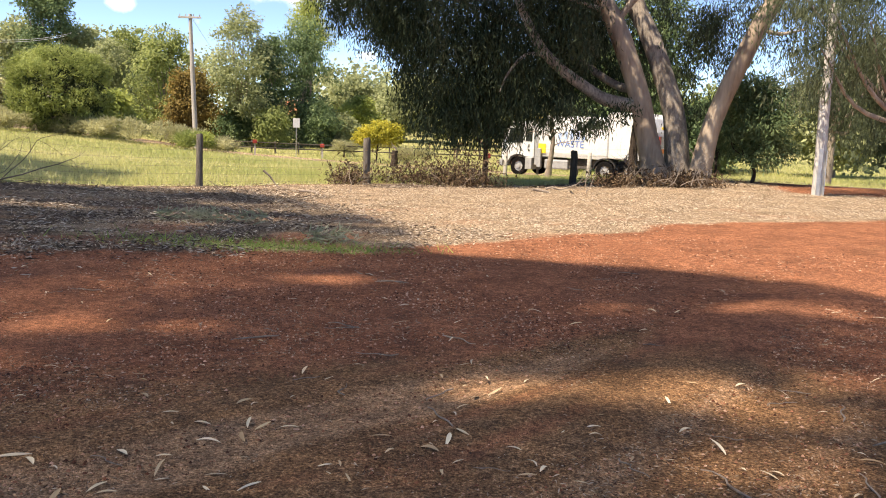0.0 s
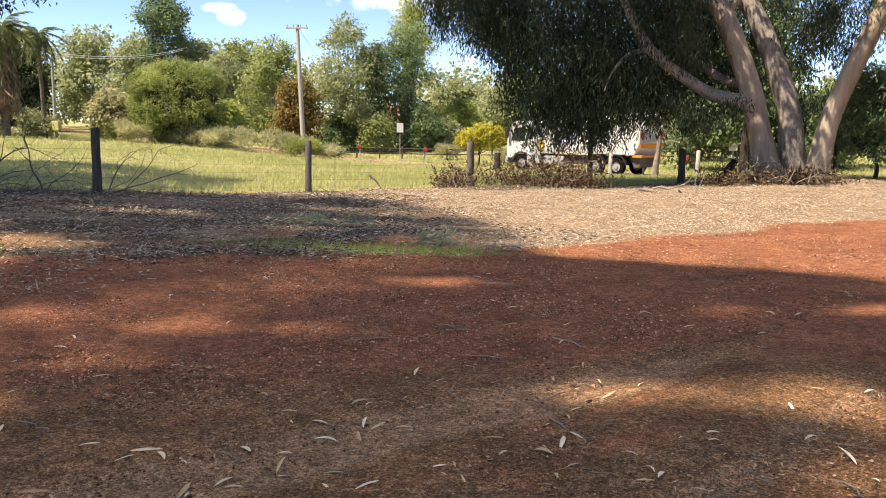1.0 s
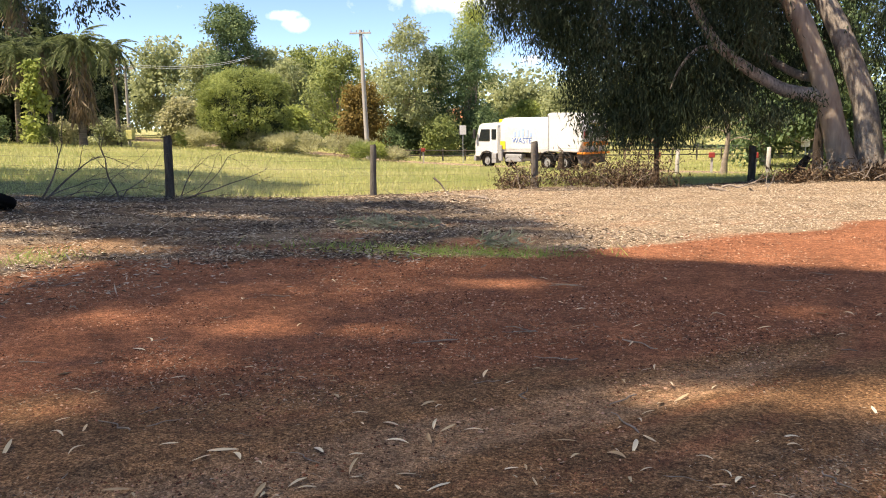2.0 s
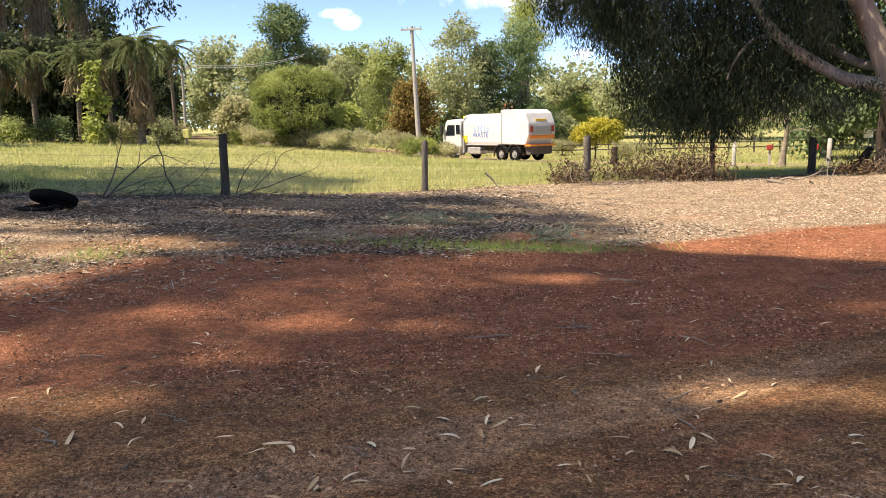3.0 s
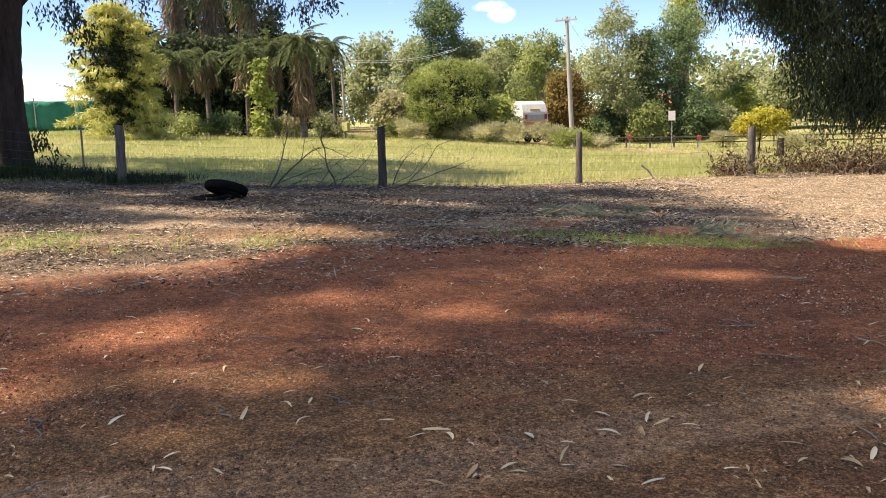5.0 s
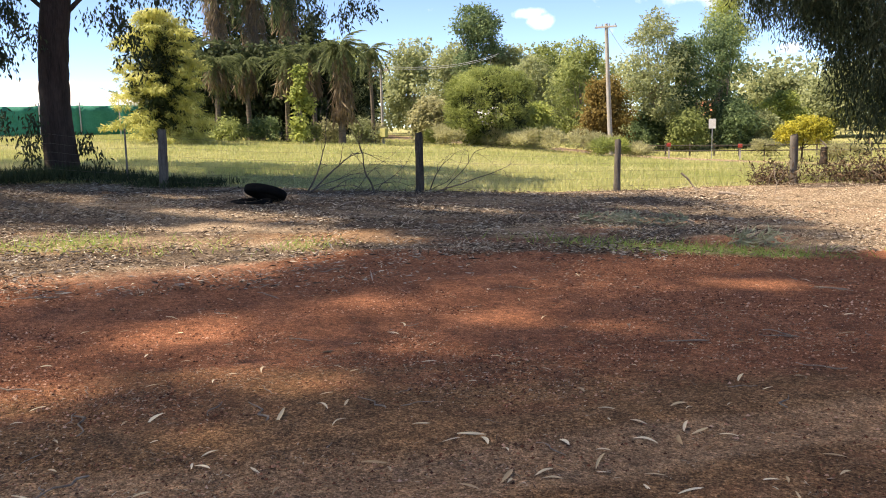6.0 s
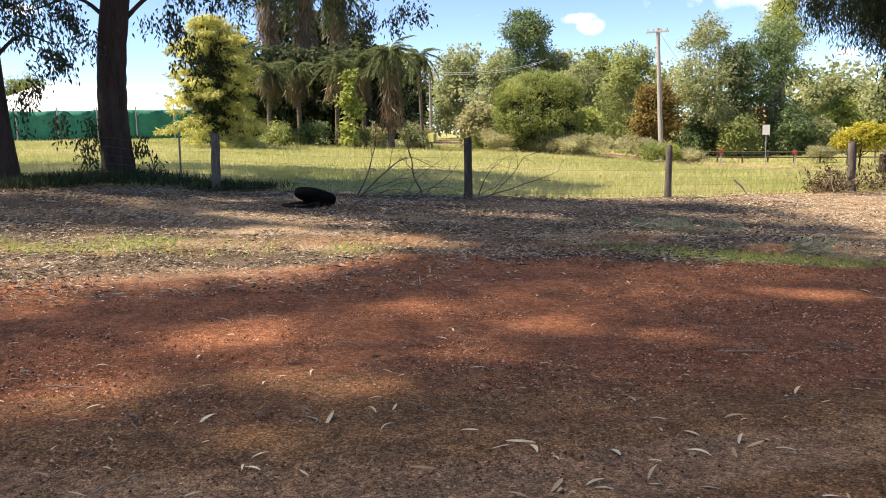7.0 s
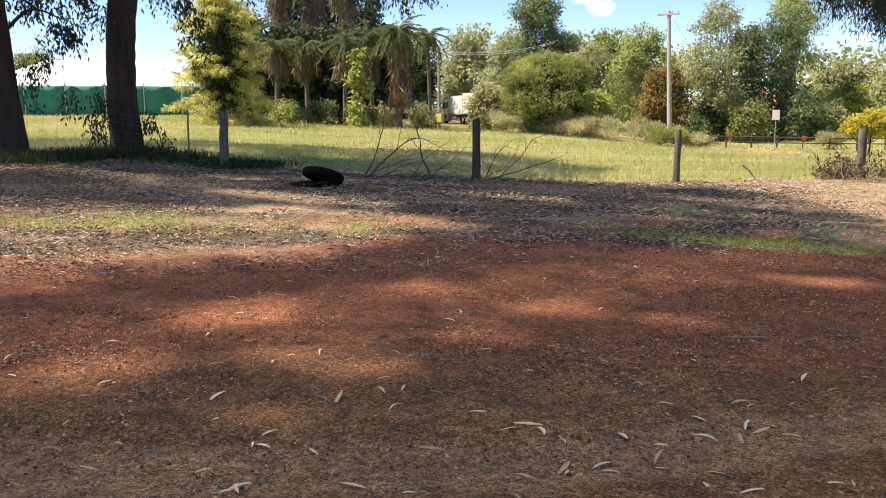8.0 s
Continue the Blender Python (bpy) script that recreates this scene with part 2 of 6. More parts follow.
F_GREYGUM = foliage("grey_gum_leaf", [(0.099, 0.119, 0.06), (0.215, 0.241, 0.121), (0.338, 0.367, 0.196), (0.505, 0.527, 0.312)], 0.40, 0.65, 0.12, 0.25)
F_DARK = foliage("dark_leaf", [(0.03, 0.058, 0.029), (0.084, 0.131, 0.064), (0.174, 0.239, 0.114), (0.319, 0.39, 0.194)], 0.35, 0.65, 0.12, 0.3)
F_BUSH = foliage("olive_bush_leaf", [(0.071, 0.098, 0.034), (0.169, 0.207, 0.067), (0.292, 0.336, 0.119), (0.435, 0.482, 0.188)], 0.40, 0.65, 0.12, 0.4)
F_LIGHT = foliage("light_green_leaf", [(0.103, 0.138, 0.036), (0.221, 0.269, 0.076), (0.373, 0.407, 0.131), (0.524, 0.538, 0.207)], 0.40, 0.65, 0.12, 0.3)
F_BROWN = foliage("bronze_leaf", [(0.063, 0.046, 0.016), (0.138, 0.098, 0.032), (0.23, 0.167, 0.053), (0.299, 0.23, 0.081)], 0.25, 0.65, 0.12, 0.4)
F_YELLOW = foliage("yellow_shrub_leaf", [(0.130, 0.140, 0.030), (0.300, 0.290, 0.045), (0.480, 0.430, 0.075), (0.620, 0.560, 0.140)], 0.35, 0.6, 0.2, 0.8)
F_CONIFER = foliage("golden_conifer_spray", [(0.132, 0.154, 0.044), (0.33, 0.341, 0.105), (0.528, 0.512, 0.198), (0.704, 0.671, 0.319)], 0.40, 0.65, 0.12, 0.5)
# darker copy of the dark leaf: deep shade is put into its colour
F_SHADETONE = foliage("shade_toned_leaf", [(0.012, 0.020, 0.010), (0.030, 0.044, 0.021), (0.062, 0.082, 0.038), (0.120, 0.145, 0.070)], 0.25, 0.65, 0.12, 0.3)
F_PALM = foliage("palm_frond_leaf", [(0.027, 0.042, 0.018), (0.078, 0.104, 0.046), (0.156, 0.184, 0.086), (0.274, 0.278, 0.138)], 0.40, 0.65, 0.12, 0.4)
F_PALMDRY = foliage("dry_palm_frond", [(0.078, 0.057, 0.039), (0.166, 0.122, 0.083), (0.262, 0.202, 0.132), (0.367, 0.289, 0.193)], 0.2, 0.7, 0.2, 0.5)
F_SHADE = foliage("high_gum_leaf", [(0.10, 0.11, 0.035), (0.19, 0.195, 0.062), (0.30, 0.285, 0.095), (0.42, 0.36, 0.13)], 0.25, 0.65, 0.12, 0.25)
F_SCRUB = foliage("grey_scrub_leaf", [(0.138, 0.14, 0.077), (0.277, 0.272, 0.152), (0.428, 0.412, 0.241), (0.596, 0.566, 0.364)], 0.40, 0.65, 0.12, 0.3)
F_GRASS = foliage("pasture_grass", [(0.249, 0.294, 0.103), (0.35, 0.381, 0.148), (0.478, 0.461, 0.22), (0.606, 0.535, 0.321)], 0.35, 0.65, 0.12, 0.12)
F_DRYGREEN = foliage("withered_leaf", [(0.10, 0.11, 0.07), (0.20, 0.22, 0.14), (0.34, 0.35, 0.24), (0.48, 0.46, 0.34)], 0.25, 0.6, 0.15, 2.0)
F_WEED = foliage("verge_weed", [(0.081, 0.146, 0.033), (0.163, 0.26, 0.057), (0.277, 0.374, 0.098), (0.423, 0.488, 0.163)], 0.35, 0.6, 0.2, 0.9)
M_LITTER = tinted_pieces("bark_and_leaf_litter", [(0.09, 0.064, 0.045), (0.28, 0.205, 0.145), (0.60, 0.485, 0.365), (0.80, 0.71, 0.58)])
# bark pieces, darkened to carry the shade over the verge
M_SHADE_MULCH = tinted_pieces("shade_toned_bark_mulch", [(0.03, 0.021, 0.016), (0.11, 0.078, 0.058), (0.30, 0.235, 0.18), (0.66, 0.58, 0.48)])
M_CRUMB = tinted_pieces("bark_scraps", [(0.08, 0.052, 0.038), (0.14, 0.09, 0.06), (0.28, 0.20, 0.14), (0.58, 0.46, 0.34)])
M_BRUSH = tinted_pieces("dead_brush", [(0.03, 0.019, 0.012), (0.07, 0.044, 0.027), (0.12, 0.08, 0.05), (0.24, 0.17, 0.11)])
M_GRIT = tinted_pieces("red_laterite_gravel", [(0.045, 0.020, 0.014), (0.15, 0.056, 0.032), (0.34, 0.145, 0.085), (0.60, 0.38, 0.27)])
M_FALLEN = tinted_pieces("fallen_gum_leaf", [(0.42, 0.28, 0.16), (0.66, 0.52, 0.34), (0.82, 0.71, 0.53), (0.58, 0.46, 0.31)], 0.75, False)
M_WHITE = surface("white_truck_paint", (0.52, 0.52, 0.51), (0.70, 0.70, 0.69), 1.2, 0.35, spec=0.5)
M_BLACK = surface("black_plastic_trim", (0.012, 0.012, 0.013), (0.035, 0.034, 0.033), 4, 0.6)
M_CHASSIS = surface("dusty_chassis_steel", (0.05, 0.045, 0.04), (0.13, 0.115, 0.10), 4, 0.7)
M_GREY = surface("grey_metal", (0.30, 0.30, 0.30), (0.44, 0.44, 0.43), 4, 0.5, 0.3)
M_ORANGE = surface("orange_reflector", (0.75, 0.20, 0.03), (0.85, 0.30, 0.05), 4, 0.4)
M_RED = surface("red_plastic", (0.26, 0.03, 0.025), (0.36, 0.06, 0.045), 4, 0.4)
M_YELLOW = surface("yellow_paint", (0.70, 0.46, 0.03), (0.80, 0.55, 0.06), 4, 0.45)
M_METER = surface("faded_yellow_plastic", (0.48, 0.46, 0.16), (0.62, 0.58, 0.26), 4, 0.6)
M_BLUE = surface("blue_print", (0.08, 0.16, 0.42), (0.12, 0.22, 0.50), 4, 0.5)
M_PALEBLUE = surface("pale_blue_print", (0.30, 0.42, 0.66), (0.40, 0.52, 0.74), 4, 0.5)
M_ROOF = surface("white_roof_sheet", (0.74, 0.75, 0.76), (0.82, 0.83, 0.84), 1.0, 0.5)
M_NET = surface("green_shade_cloth", (0.010, 0.16, 0.11), (0.03, 0.25, 0.18), 1.5, 0.8)
M_BRICK = surface("tan_wall_plaster", (0.40, 0.30, 0.22), (0.52, 0.42, 0.32), 2, 0.85)
M_TILE = surface("terracotta_roof", (0.32, 0.12, 0.06), (0.45, 0.20, 0.11), 3, 0.85)


def glass_material():
    m, nt, b = nodes_of("dark_cab_glass")
    b.inputs["Base Color"].default_value = (0.012, 0.016, 0.02, 1)
    b.inputs["Roughness"].default_value = 0.06
    return m


M_GLASS = glass_material()

# ---- land ----
# heights of the land at plan places: level yard, field rising to the left, road dipping to the right
LEVELS = [(0, 0, 0), (0, 5, 0), (-4, 7, 0), (4, 8, 0), (-5.65, 19.97, -0.17), (-8.6, 15.6, 0.11), (-13.55, 13.4, 0.34), (-1.96, 22.4, -0.15),
          (3.8, 24.7, -0.17), (6.2, 24.2, 0.08), (9.3, 21, 0.06), (8.9, 44.1, -1.1), (-9, 57, -1.3), (-20, 66, -1.15), (-17.2, 13.8, 0.55), (-24, 55, -0.1),
          (-36, 48, 0.6), (-39, 39, 0.95), (-54, 45, 1.5), (-50, 92, 0.2), (16, 32, -0.35), (0, -25, 0), (-25, -5, 0.4), (25, 0, 0),
          (-120, 60, 1.6), (90, 90, -0.8), (0, 140, 0.3), (-80, 140, 0.8), (0, -120, 0)]


def land_solver():
    p = np.array(LEVELS, float)
    n = len(p)

    def kern(r2):
        return np.sqrt(r2 + 16.0)
    d2 = ((p[:, None, :2] - p[None, :, :2]) ** 2).sum(-1)
    a = np.zeros((n + 1, n + 1))
    a[:n, :n] = kern(d2) - 0.05 * np.eye(n)
    a[:n, n] = a[n, :n] = 1
    w = np.linalg.solve(a, np.append(p[:, 2], 0))

    def height(x, y):
        x, y = np.asarray(x, float), np.asarray(y, float)
        far = np.maximum(1.0, np.hypot(x, y) / 150.0)
        xs, ys = x / far, y / far
        r2 = (xs[..., None] - p[:, 0]) ** 2 + (ys[..., None] - p[:, 1]) ** 2
        return (kern(r2) * w[:n]).sum(-1) + w[n]
    return height


land = land_solver()


def gz(x, y):
    return float(land(x, y))


def spot(az, d, sink=0.0):
    x, y = bearing(az, d)
    return Vector((x, y, gz(x, y) - sink))


def smooth(e0, e1, v):
    t = np.clip((v - e0) / (e1 - e0), 0, 1)
    return t * t * (3 - 2 * t)


# where the gravel yard ends and the litter begins, and where the pasture begins: y over x
YARD_X = [-40, -12, -9, -7.0, -5.6, -2.5, -0.5, 2.7, 7.2, 12, 20, 40]
YARD_Y = [-30, 1.5, 3.9, 5.6, 8.2, 9.4, 10.0, 12.7, 15.2, 17.5, 21, 30]
FENCE_X = [-60, -18.5, -13.55, -8.6, -5.65, -1.96, 3.8, 9.3, 14, 60]
FENCE_Y = [-8, 11.1, 13.4, 15.6, 19.97, 22.4, 25.2, 27.5, 29, 50]


def value_noise(x, y, scale, seed=0):
    """Smooth plan noise from -1 to 1."""
    rng = np.random.RandomState(seed)
    tab = rng.rand(64, 64) * 2 - 1
    u, v = np.asarray(x) / scale + 1000.0, np.asarray(y) / scale + 1000.0
    i, j = np.floor(u).astype(int), np.floor(v).astype(int)
    a, b = u - i, v - j
    a, b = a * a * (3 - 2 * a), b * b * (3 - 2 * b)
    q = lambda m, n: tab[m % 64, n % 64]
    return (q(i, j) * (1 - a) + q(i + 1, j) * a) * (1 - b) + (q(i, j + 1) * (1 - a) + q(i + 1, j + 1) * a) * b


ROAD_A, ROAD_B = np.array((7.4, 45.2)), np.array((-0.8, 0.6))


TRACK_X = [-6, -3.2, -1.7, -0.6, 0.1, 0.7, 1.35, 3.0, 5.0, 9.0]
TRACK_Y = [1.2, 2.2, 3.15, 4.15, 4.72, 5.32, 6.1, 8.3, 10.6, 14.5]


def wheel_line(x, y):
    """Distance to one side of the line along which wheels have crossed the yard."""
    return (y - np.interp(x, TRACK_X, TRACK_Y)) / 1.33


def dusting(x, y):
    """Pale dust ground fine by wheels: along the tracks, in streaks the way that they run."""
    tr = wheel_line(x, y)
    w = value_noise(0.66 * x + 0.75 * y, 9.0 * tr, 1.5, 6) * 0.30 + value_noise(x, y, 0.5, 65) * 0.15
    d = 1.0 * np.exp(-((tr + 0.08) / 0.28) ** 2) + 0.5 * np.exp(-((tr + 1.35) / 0.28) ** 2) + 0.4 * np.exp(-((tr + 2.2) / 0.25) ** 2)
    return np.clip((d + w * (d > 0.05)) * smooth(6.6, 4.9, np.hypot(x, y)), 0, 1)


def shade_mulch(x, y):
    """Where the litter is bark mulch toned dark for tree shade, in streaks along the verge, and not dry straw."""
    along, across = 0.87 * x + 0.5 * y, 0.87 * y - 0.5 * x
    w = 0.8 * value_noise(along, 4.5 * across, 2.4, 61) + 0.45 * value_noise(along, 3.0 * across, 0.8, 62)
    # roughly the tree-shaded verge, left pale along a sunlit strip
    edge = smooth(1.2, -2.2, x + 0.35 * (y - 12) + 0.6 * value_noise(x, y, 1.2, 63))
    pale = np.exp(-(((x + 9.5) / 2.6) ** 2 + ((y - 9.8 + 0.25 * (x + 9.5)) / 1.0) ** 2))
    # dark band by the fence, coloured in for shade under the big gum
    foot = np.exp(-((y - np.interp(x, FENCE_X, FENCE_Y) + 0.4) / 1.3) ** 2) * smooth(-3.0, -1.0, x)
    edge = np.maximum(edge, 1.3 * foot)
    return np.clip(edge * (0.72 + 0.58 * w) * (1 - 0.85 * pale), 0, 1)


def covers(x, y):
    """Weights of sand, litter and pasture at plan places."""
    w = value_noise(x, y, 1.3, 3) * 0.5 + value_noise(x, y, 0.4, 4) * 0.2
    yard = np.interp(x, YARD_X, YARD_Y)
    fence = np.interp(x, FENCE_X, FENCE_Y)
    litter = smooth(-0.4, 0.5, y - yard + w)
    streak = value_noise(0.9 * x + 0.42 * y, 3.2 * (0.9 * y - 0.42 * x), 1.5, 9)
    litter *= np.clip(0.80 + 0.42 * streak * smooth(19, 12, y) + 0.12 * value_noise(x, y, 0.6, 10), 0, 1)
    green = smooth(-0.2, 0.9, y - fence + 0.6 * w)
    along = (x - ROAD_A[0]) * ROAD_B[0] + (y - ROAD_A[1]) * ROAD_B[1]
    off = (x - ROAD_A[0]) * -ROAD_B[1] + (y - ROAD_A[1]) * ROAD_B[0]
    road = 1 - smooth(3.4, 5.0, np.abs(off) + 0.5 * w)
    drive = smooth(-0.6, 0.6, x - 9.0 + 0.3 * w) * smooth(3.0, 2.4, np.abs(y - 24.2 + 0.3 * w))
    keep = 1 - np.maximum(drive, 0)
    # wheel tracks of pale sand that sweep across the yard
    tr = wheel_line(x, y)
    sand = 1.25 * np.exp(-(tr / 0.30) ** 2) + 0.8 * np.exp(-((tr + 1.6) / 0.5) ** 2) + 0.6 * smooth(-2.2, -3.6, tr)
    rut = value_noise(0.69 * x + 0.72 * y, 8.0 * tr, 1.6, 6)
    far_red = smooth(4.2, 7.0, np.hypot(x, y) + 0.5 * w - 0.12 * x)
    sand = sand * 0.6 * (1 - 0.6 * far_red) + 0.78 * (1 - far_red) + 0.22 * value_noise(x, y, 1.1, 5) * (1 - far_red) + 0.28 * rut * (1 - 0.5 * far_red)
    bald = np.minimum(1.0, 1.4 * np.exp(-(((x + 8.4) / 2.5) ** 2 + ((y - 7.2) / 2.2) ** 2)))
    sand = np.maximum(np.clip(sand, 0, 1) * (1 - litter), 0.9 * road * (y > 30))
    sand = np.maximum(sand, 0.4 * bald)
    sand = np.maximum(sand, 0.75 * smooth(-3.5, -6.0, x) * smooth(0.2, 1.0, y - yard))
    weeds = np.exp(-(((x + 1.9) / 1.6) ** 2 + ((y - 9.95) / 0.36) ** 2)) * 0.95 + (0.42 + 0.3 * value_noise(x, y, 0.7, 14)) * np.exp(-(((x + 8.0) / 3.2) ** 2 + ((y - 7.5 - 0.5 * (x + 8)) / 0.9) ** 2))
    green = np.maximum(green * keep * (1 - road), weeds + 0.3 * w * (weeds > 0.1))
    litter = np.maximum(litter, 0.72 * bald) * keep * (1 - green)
    return np.clip(sand, 0, 1), np.clip(litter, 0, 1), np.clip(green, 0, 1)


def mesh_from(name, verts, faces, smooth_shade=False):
    me = bpy.data.meshes.new(name)
    verts, faces = np.asarray(verts, np.float32), np.asarray(faces, np.int32)
    k = faces.shape[1]
    me.vertices.add(len(verts))
    me.vertices.foreach_set("co", verts.ravel())
    me.loops.add(faces.size)
    me.loops.foreach_set("vertex_index", faces.ravel())
    me.polygons.add(len(faces))
    me.polygons.foreach_set("loop_start", np.arange(0, faces.size, k, dtype=np.int32))
    me.polygons.foreach_set("use_smooth", np.full(len(faces), smooth_shade))
    me.update(calc_edges=True)
    return me


def build_ground():
    az = np.concatenate([np.arange(-36, 66, 0.40), np.arange(66, 324, 4.0)])
    r = np.concatenate([[0.0], [0.002, 0.1, 0.2, 0.3], np.geomspace(0.4, 12, 190), np.geomspace(12.2, 100, 110), np.geomspace(104, 4500, 40)])
    A, Rr = np.meshgrid(np.radians(az), r[1:])
    x, y = -Rr * np.sin(A), Rr * np.cos(A)
    z = land(x, y)
    near = smooth(14, 9, np.hypot(x, y))
    tr = wheel_line(x, y)
    z = z + near * (-0.020 * np.exp(-(tr / 0.22) ** 2) - 0.02 * np.exp(-((tr + 1.6) / 0.3) ** 2) + 0.014 * np.exp(-((tr + 0.8) / 0.4) ** 2) + 0.012 * np.exp(-((tr - 0.45) / 0.2) ** 2)
                    + 0.006 * value_noise(0.69 * x + 0.72 * y, 8.0 * tr, 1.6, 6))
    z = z + smooth(60, 20, np.hypot(x, y)) * (0.014 * value_noise(x, y, 0.9, 11) + 0.008 * value_noise(x, y, 0.28, 12) + 0.004 * value_noise(x, y, 0.1, 13))
    n, m = x.shape[0], x.shape[1]
    verts = np.concatenate([[[0, 0, 0]], np.stack([x, y, z], -1).reshape(-1, 3)])
    i = np.arange(n - 1)[:, None] * m
    j = np.arange(m)[None, :]
    k = (j + 1) % m
    quads = np.stack([1 + i + j, 1 + i + k, 1 + i + m + k, 1 + i + m + j], -1).reshape(-1, 4)[:, ::-1]
    me = mesh_from("ground", verts, quads, True)
    s, l, g = covers(verts[:, 0], verts[:, 1])
    c = me.color_attributes.new("cover", "FLOAT_COLOR", "POINT")
    c.data.foreach_set("color", np.stack([s, l, g, dusting(verts[:, 0], verts[:, 1])], -1).astype(np.float32).ravel())
    h = me.attributes.new("shade_mulch", "FLOAT", "POINT")
    h.data.foreach_set("value", shade_mulch(verts[:, 0], verts[:, 1]).astype(np.float32))
    me.materials.append(M_GROUND)
    return tagged(new("ground", me), "red gravel yard, leaf litter verge and pasture on one sheet of land", "ground", kind="structure")


build_ground()


# ---- building helpers ----
def part(name, data, material, parent, label=""):
    """One mesh object under a thing or a part. data: a bmesh or a mesh."""
    if isinstance(data, bmesh.types.BMesh):
        me = bpy.data.meshes.new(name)
        data.to_mesh(me)
        data.free()
    else:
        me = data
    if not me.materials:
        me.materials.append(material)
    ob = new(name, me)
    ob.parent = parent
    if label:
        tagged(ob, label)
    return ob


def thing(name, at, label, category, group="", turn=0.0):
    ob = new(name)
    ob.empty_display_size = 0.2
    ob.location = at
    ob.rotation_euler = (0, 0, radians(turn))
    return tagged(ob, label, category, group)


def box(bm, x0, x1, y0, y1, z0, z1, bevel=0.0):
    g = bmesh.ops.create_cube(bm, size=1.0, matrix=Matrix.Translation(((x0 + x1) / 2, (y0 + y1) / 2, (z0 + z1) / 2)) @ Matrix.Diagonal((x1 - x0, y1 - y0, z1 - z0, 1)))
    if bevel:
        es = list({e for v in g["verts"] for e in v.link_edges})
        bmesh.ops.bevel(bm, geom=es, offset=bevel, segments=2, affect="EDGES", profile=0.6)
    return bm


def a_box(x0, x1, y0, y1, z0, z1, bevel=0.0):
    return box(bmesh.new(), x0, x1, y0, y1, z0, z1, bevel)


def cyl(bm, r, h, m, seg=20, r2=None):
    bmesh.ops.create_cone(bm, cap_ends=True, segments=seg, radius1=r, radius2=r if r2 is None else r2, depth=h, matrix=m)
    return bm


def tubes(name, lines, seg=8, rough=0.0, seed=0):
    """Tapered round limbs along polylines of (x, y, z, radius), one mesh."""
    rng = np.random.RandomState(seed)
    vs, fs, base = [], [], 0
    for line in lines:
        p = np.array(line, float)
        n = len(p)
        d = np.gradient(p[:, :3], axis=0)
        d /= np.linalg.norm(d, axis=1, keepdims=True) + 1e-9
        up = np.array((0.3, 1, 0.1)) if abs(d[0][1]) < 0.8 else np.array((1, 0.2, 0.1))
        for i in range(n):
            u = np.cross(d[i], up)
            u /= np.linalg.norm(u) + 1e-9
            w = np.cross(d[i], u)
            th = np.arange(seg) * 2 * np.pi / seg
            rr = p[i, 3] * (1 + rough * (rng.rand(seg) - 0.5))
            vs.append(p[i, :3] + np.outer(np.cos(th) * rr, u) + np.outer(np.sin(th) * rr, w))
        a = base + (np.arange(n - 1)[:, None] * seg + np.arange(seg)[None, :])
        b = base + (np.arange(n - 1)[:, None] * seg + (np.arange(seg)[None, :] + 1) % seg)
        fs.append(np.stack([a, b, b + seg, a + seg], -1).reshape(-1, 4))
        base += n * seg
    return mesh_from(name, np.concatenate(vs), np.concatenate(fs), True)


def bend(points, steps=6):
    """A smooth path with radius through a few (x, y, z, r)."""
    p = np.array(points, float)
    if len(p) < 3:
        t = np.linspace(0, 1, steps)[:, None]
        return p[0] * (1 - t) + p[-1] * t
    out = []
    e = np.concatenate([[2 * p[0] - p[1]], p, [2 * p[-1] - p[-2]]])
    for i in range(1, len(e) - 2):
        for t in np.linspace(0, 1, steps, endpoint=False):
            a, b, c, d = e[i - 1:i + 3]
            out.append(0.5 * (2 * b + (c - a) * t + (2 * a - 5 * b + 4 * c - d) * t * t + (3 * b - a - 3 * c + d) * t ** 3))
    out.append(p[-1])
    return np.array(out)


def leaves_mesh(name, pos, way, size, width, rng, fold=0.0, face=None):
    """Pointed leaves at pos, each growing along way: one kite each. face: the side that each turns to the light."""
    n = len(pos)
    way = way / (np.linalg.norm(way, axis=1, keepdims=True) + 1e-9)
    if face is None:
        side = np.cross(way, rng.normal(size=(n, 3)))
    else:
        side = np.cross(face, way)
    side /= np.linalg.norm(side, axis=1, keepdims=True) + 1e-9
    L = (size * (0.6 + 0.8 * rng.rand(n)))[:, None]
    W = (width * (0.7 + 0.6 * rng.rand(n)))[:, None]
    nor = np.cross(way, side)
    mid = pos + way * L * 0.42 + nor * L * fold
    v = np.stack([pos, mid + side * W / 2, pos + way * L, mid - side * W / 2], 1).reshape(-1, 3)
    f = np.arange(4 * n).reshape(n, 4)
    return mesh_from(name, v, f)


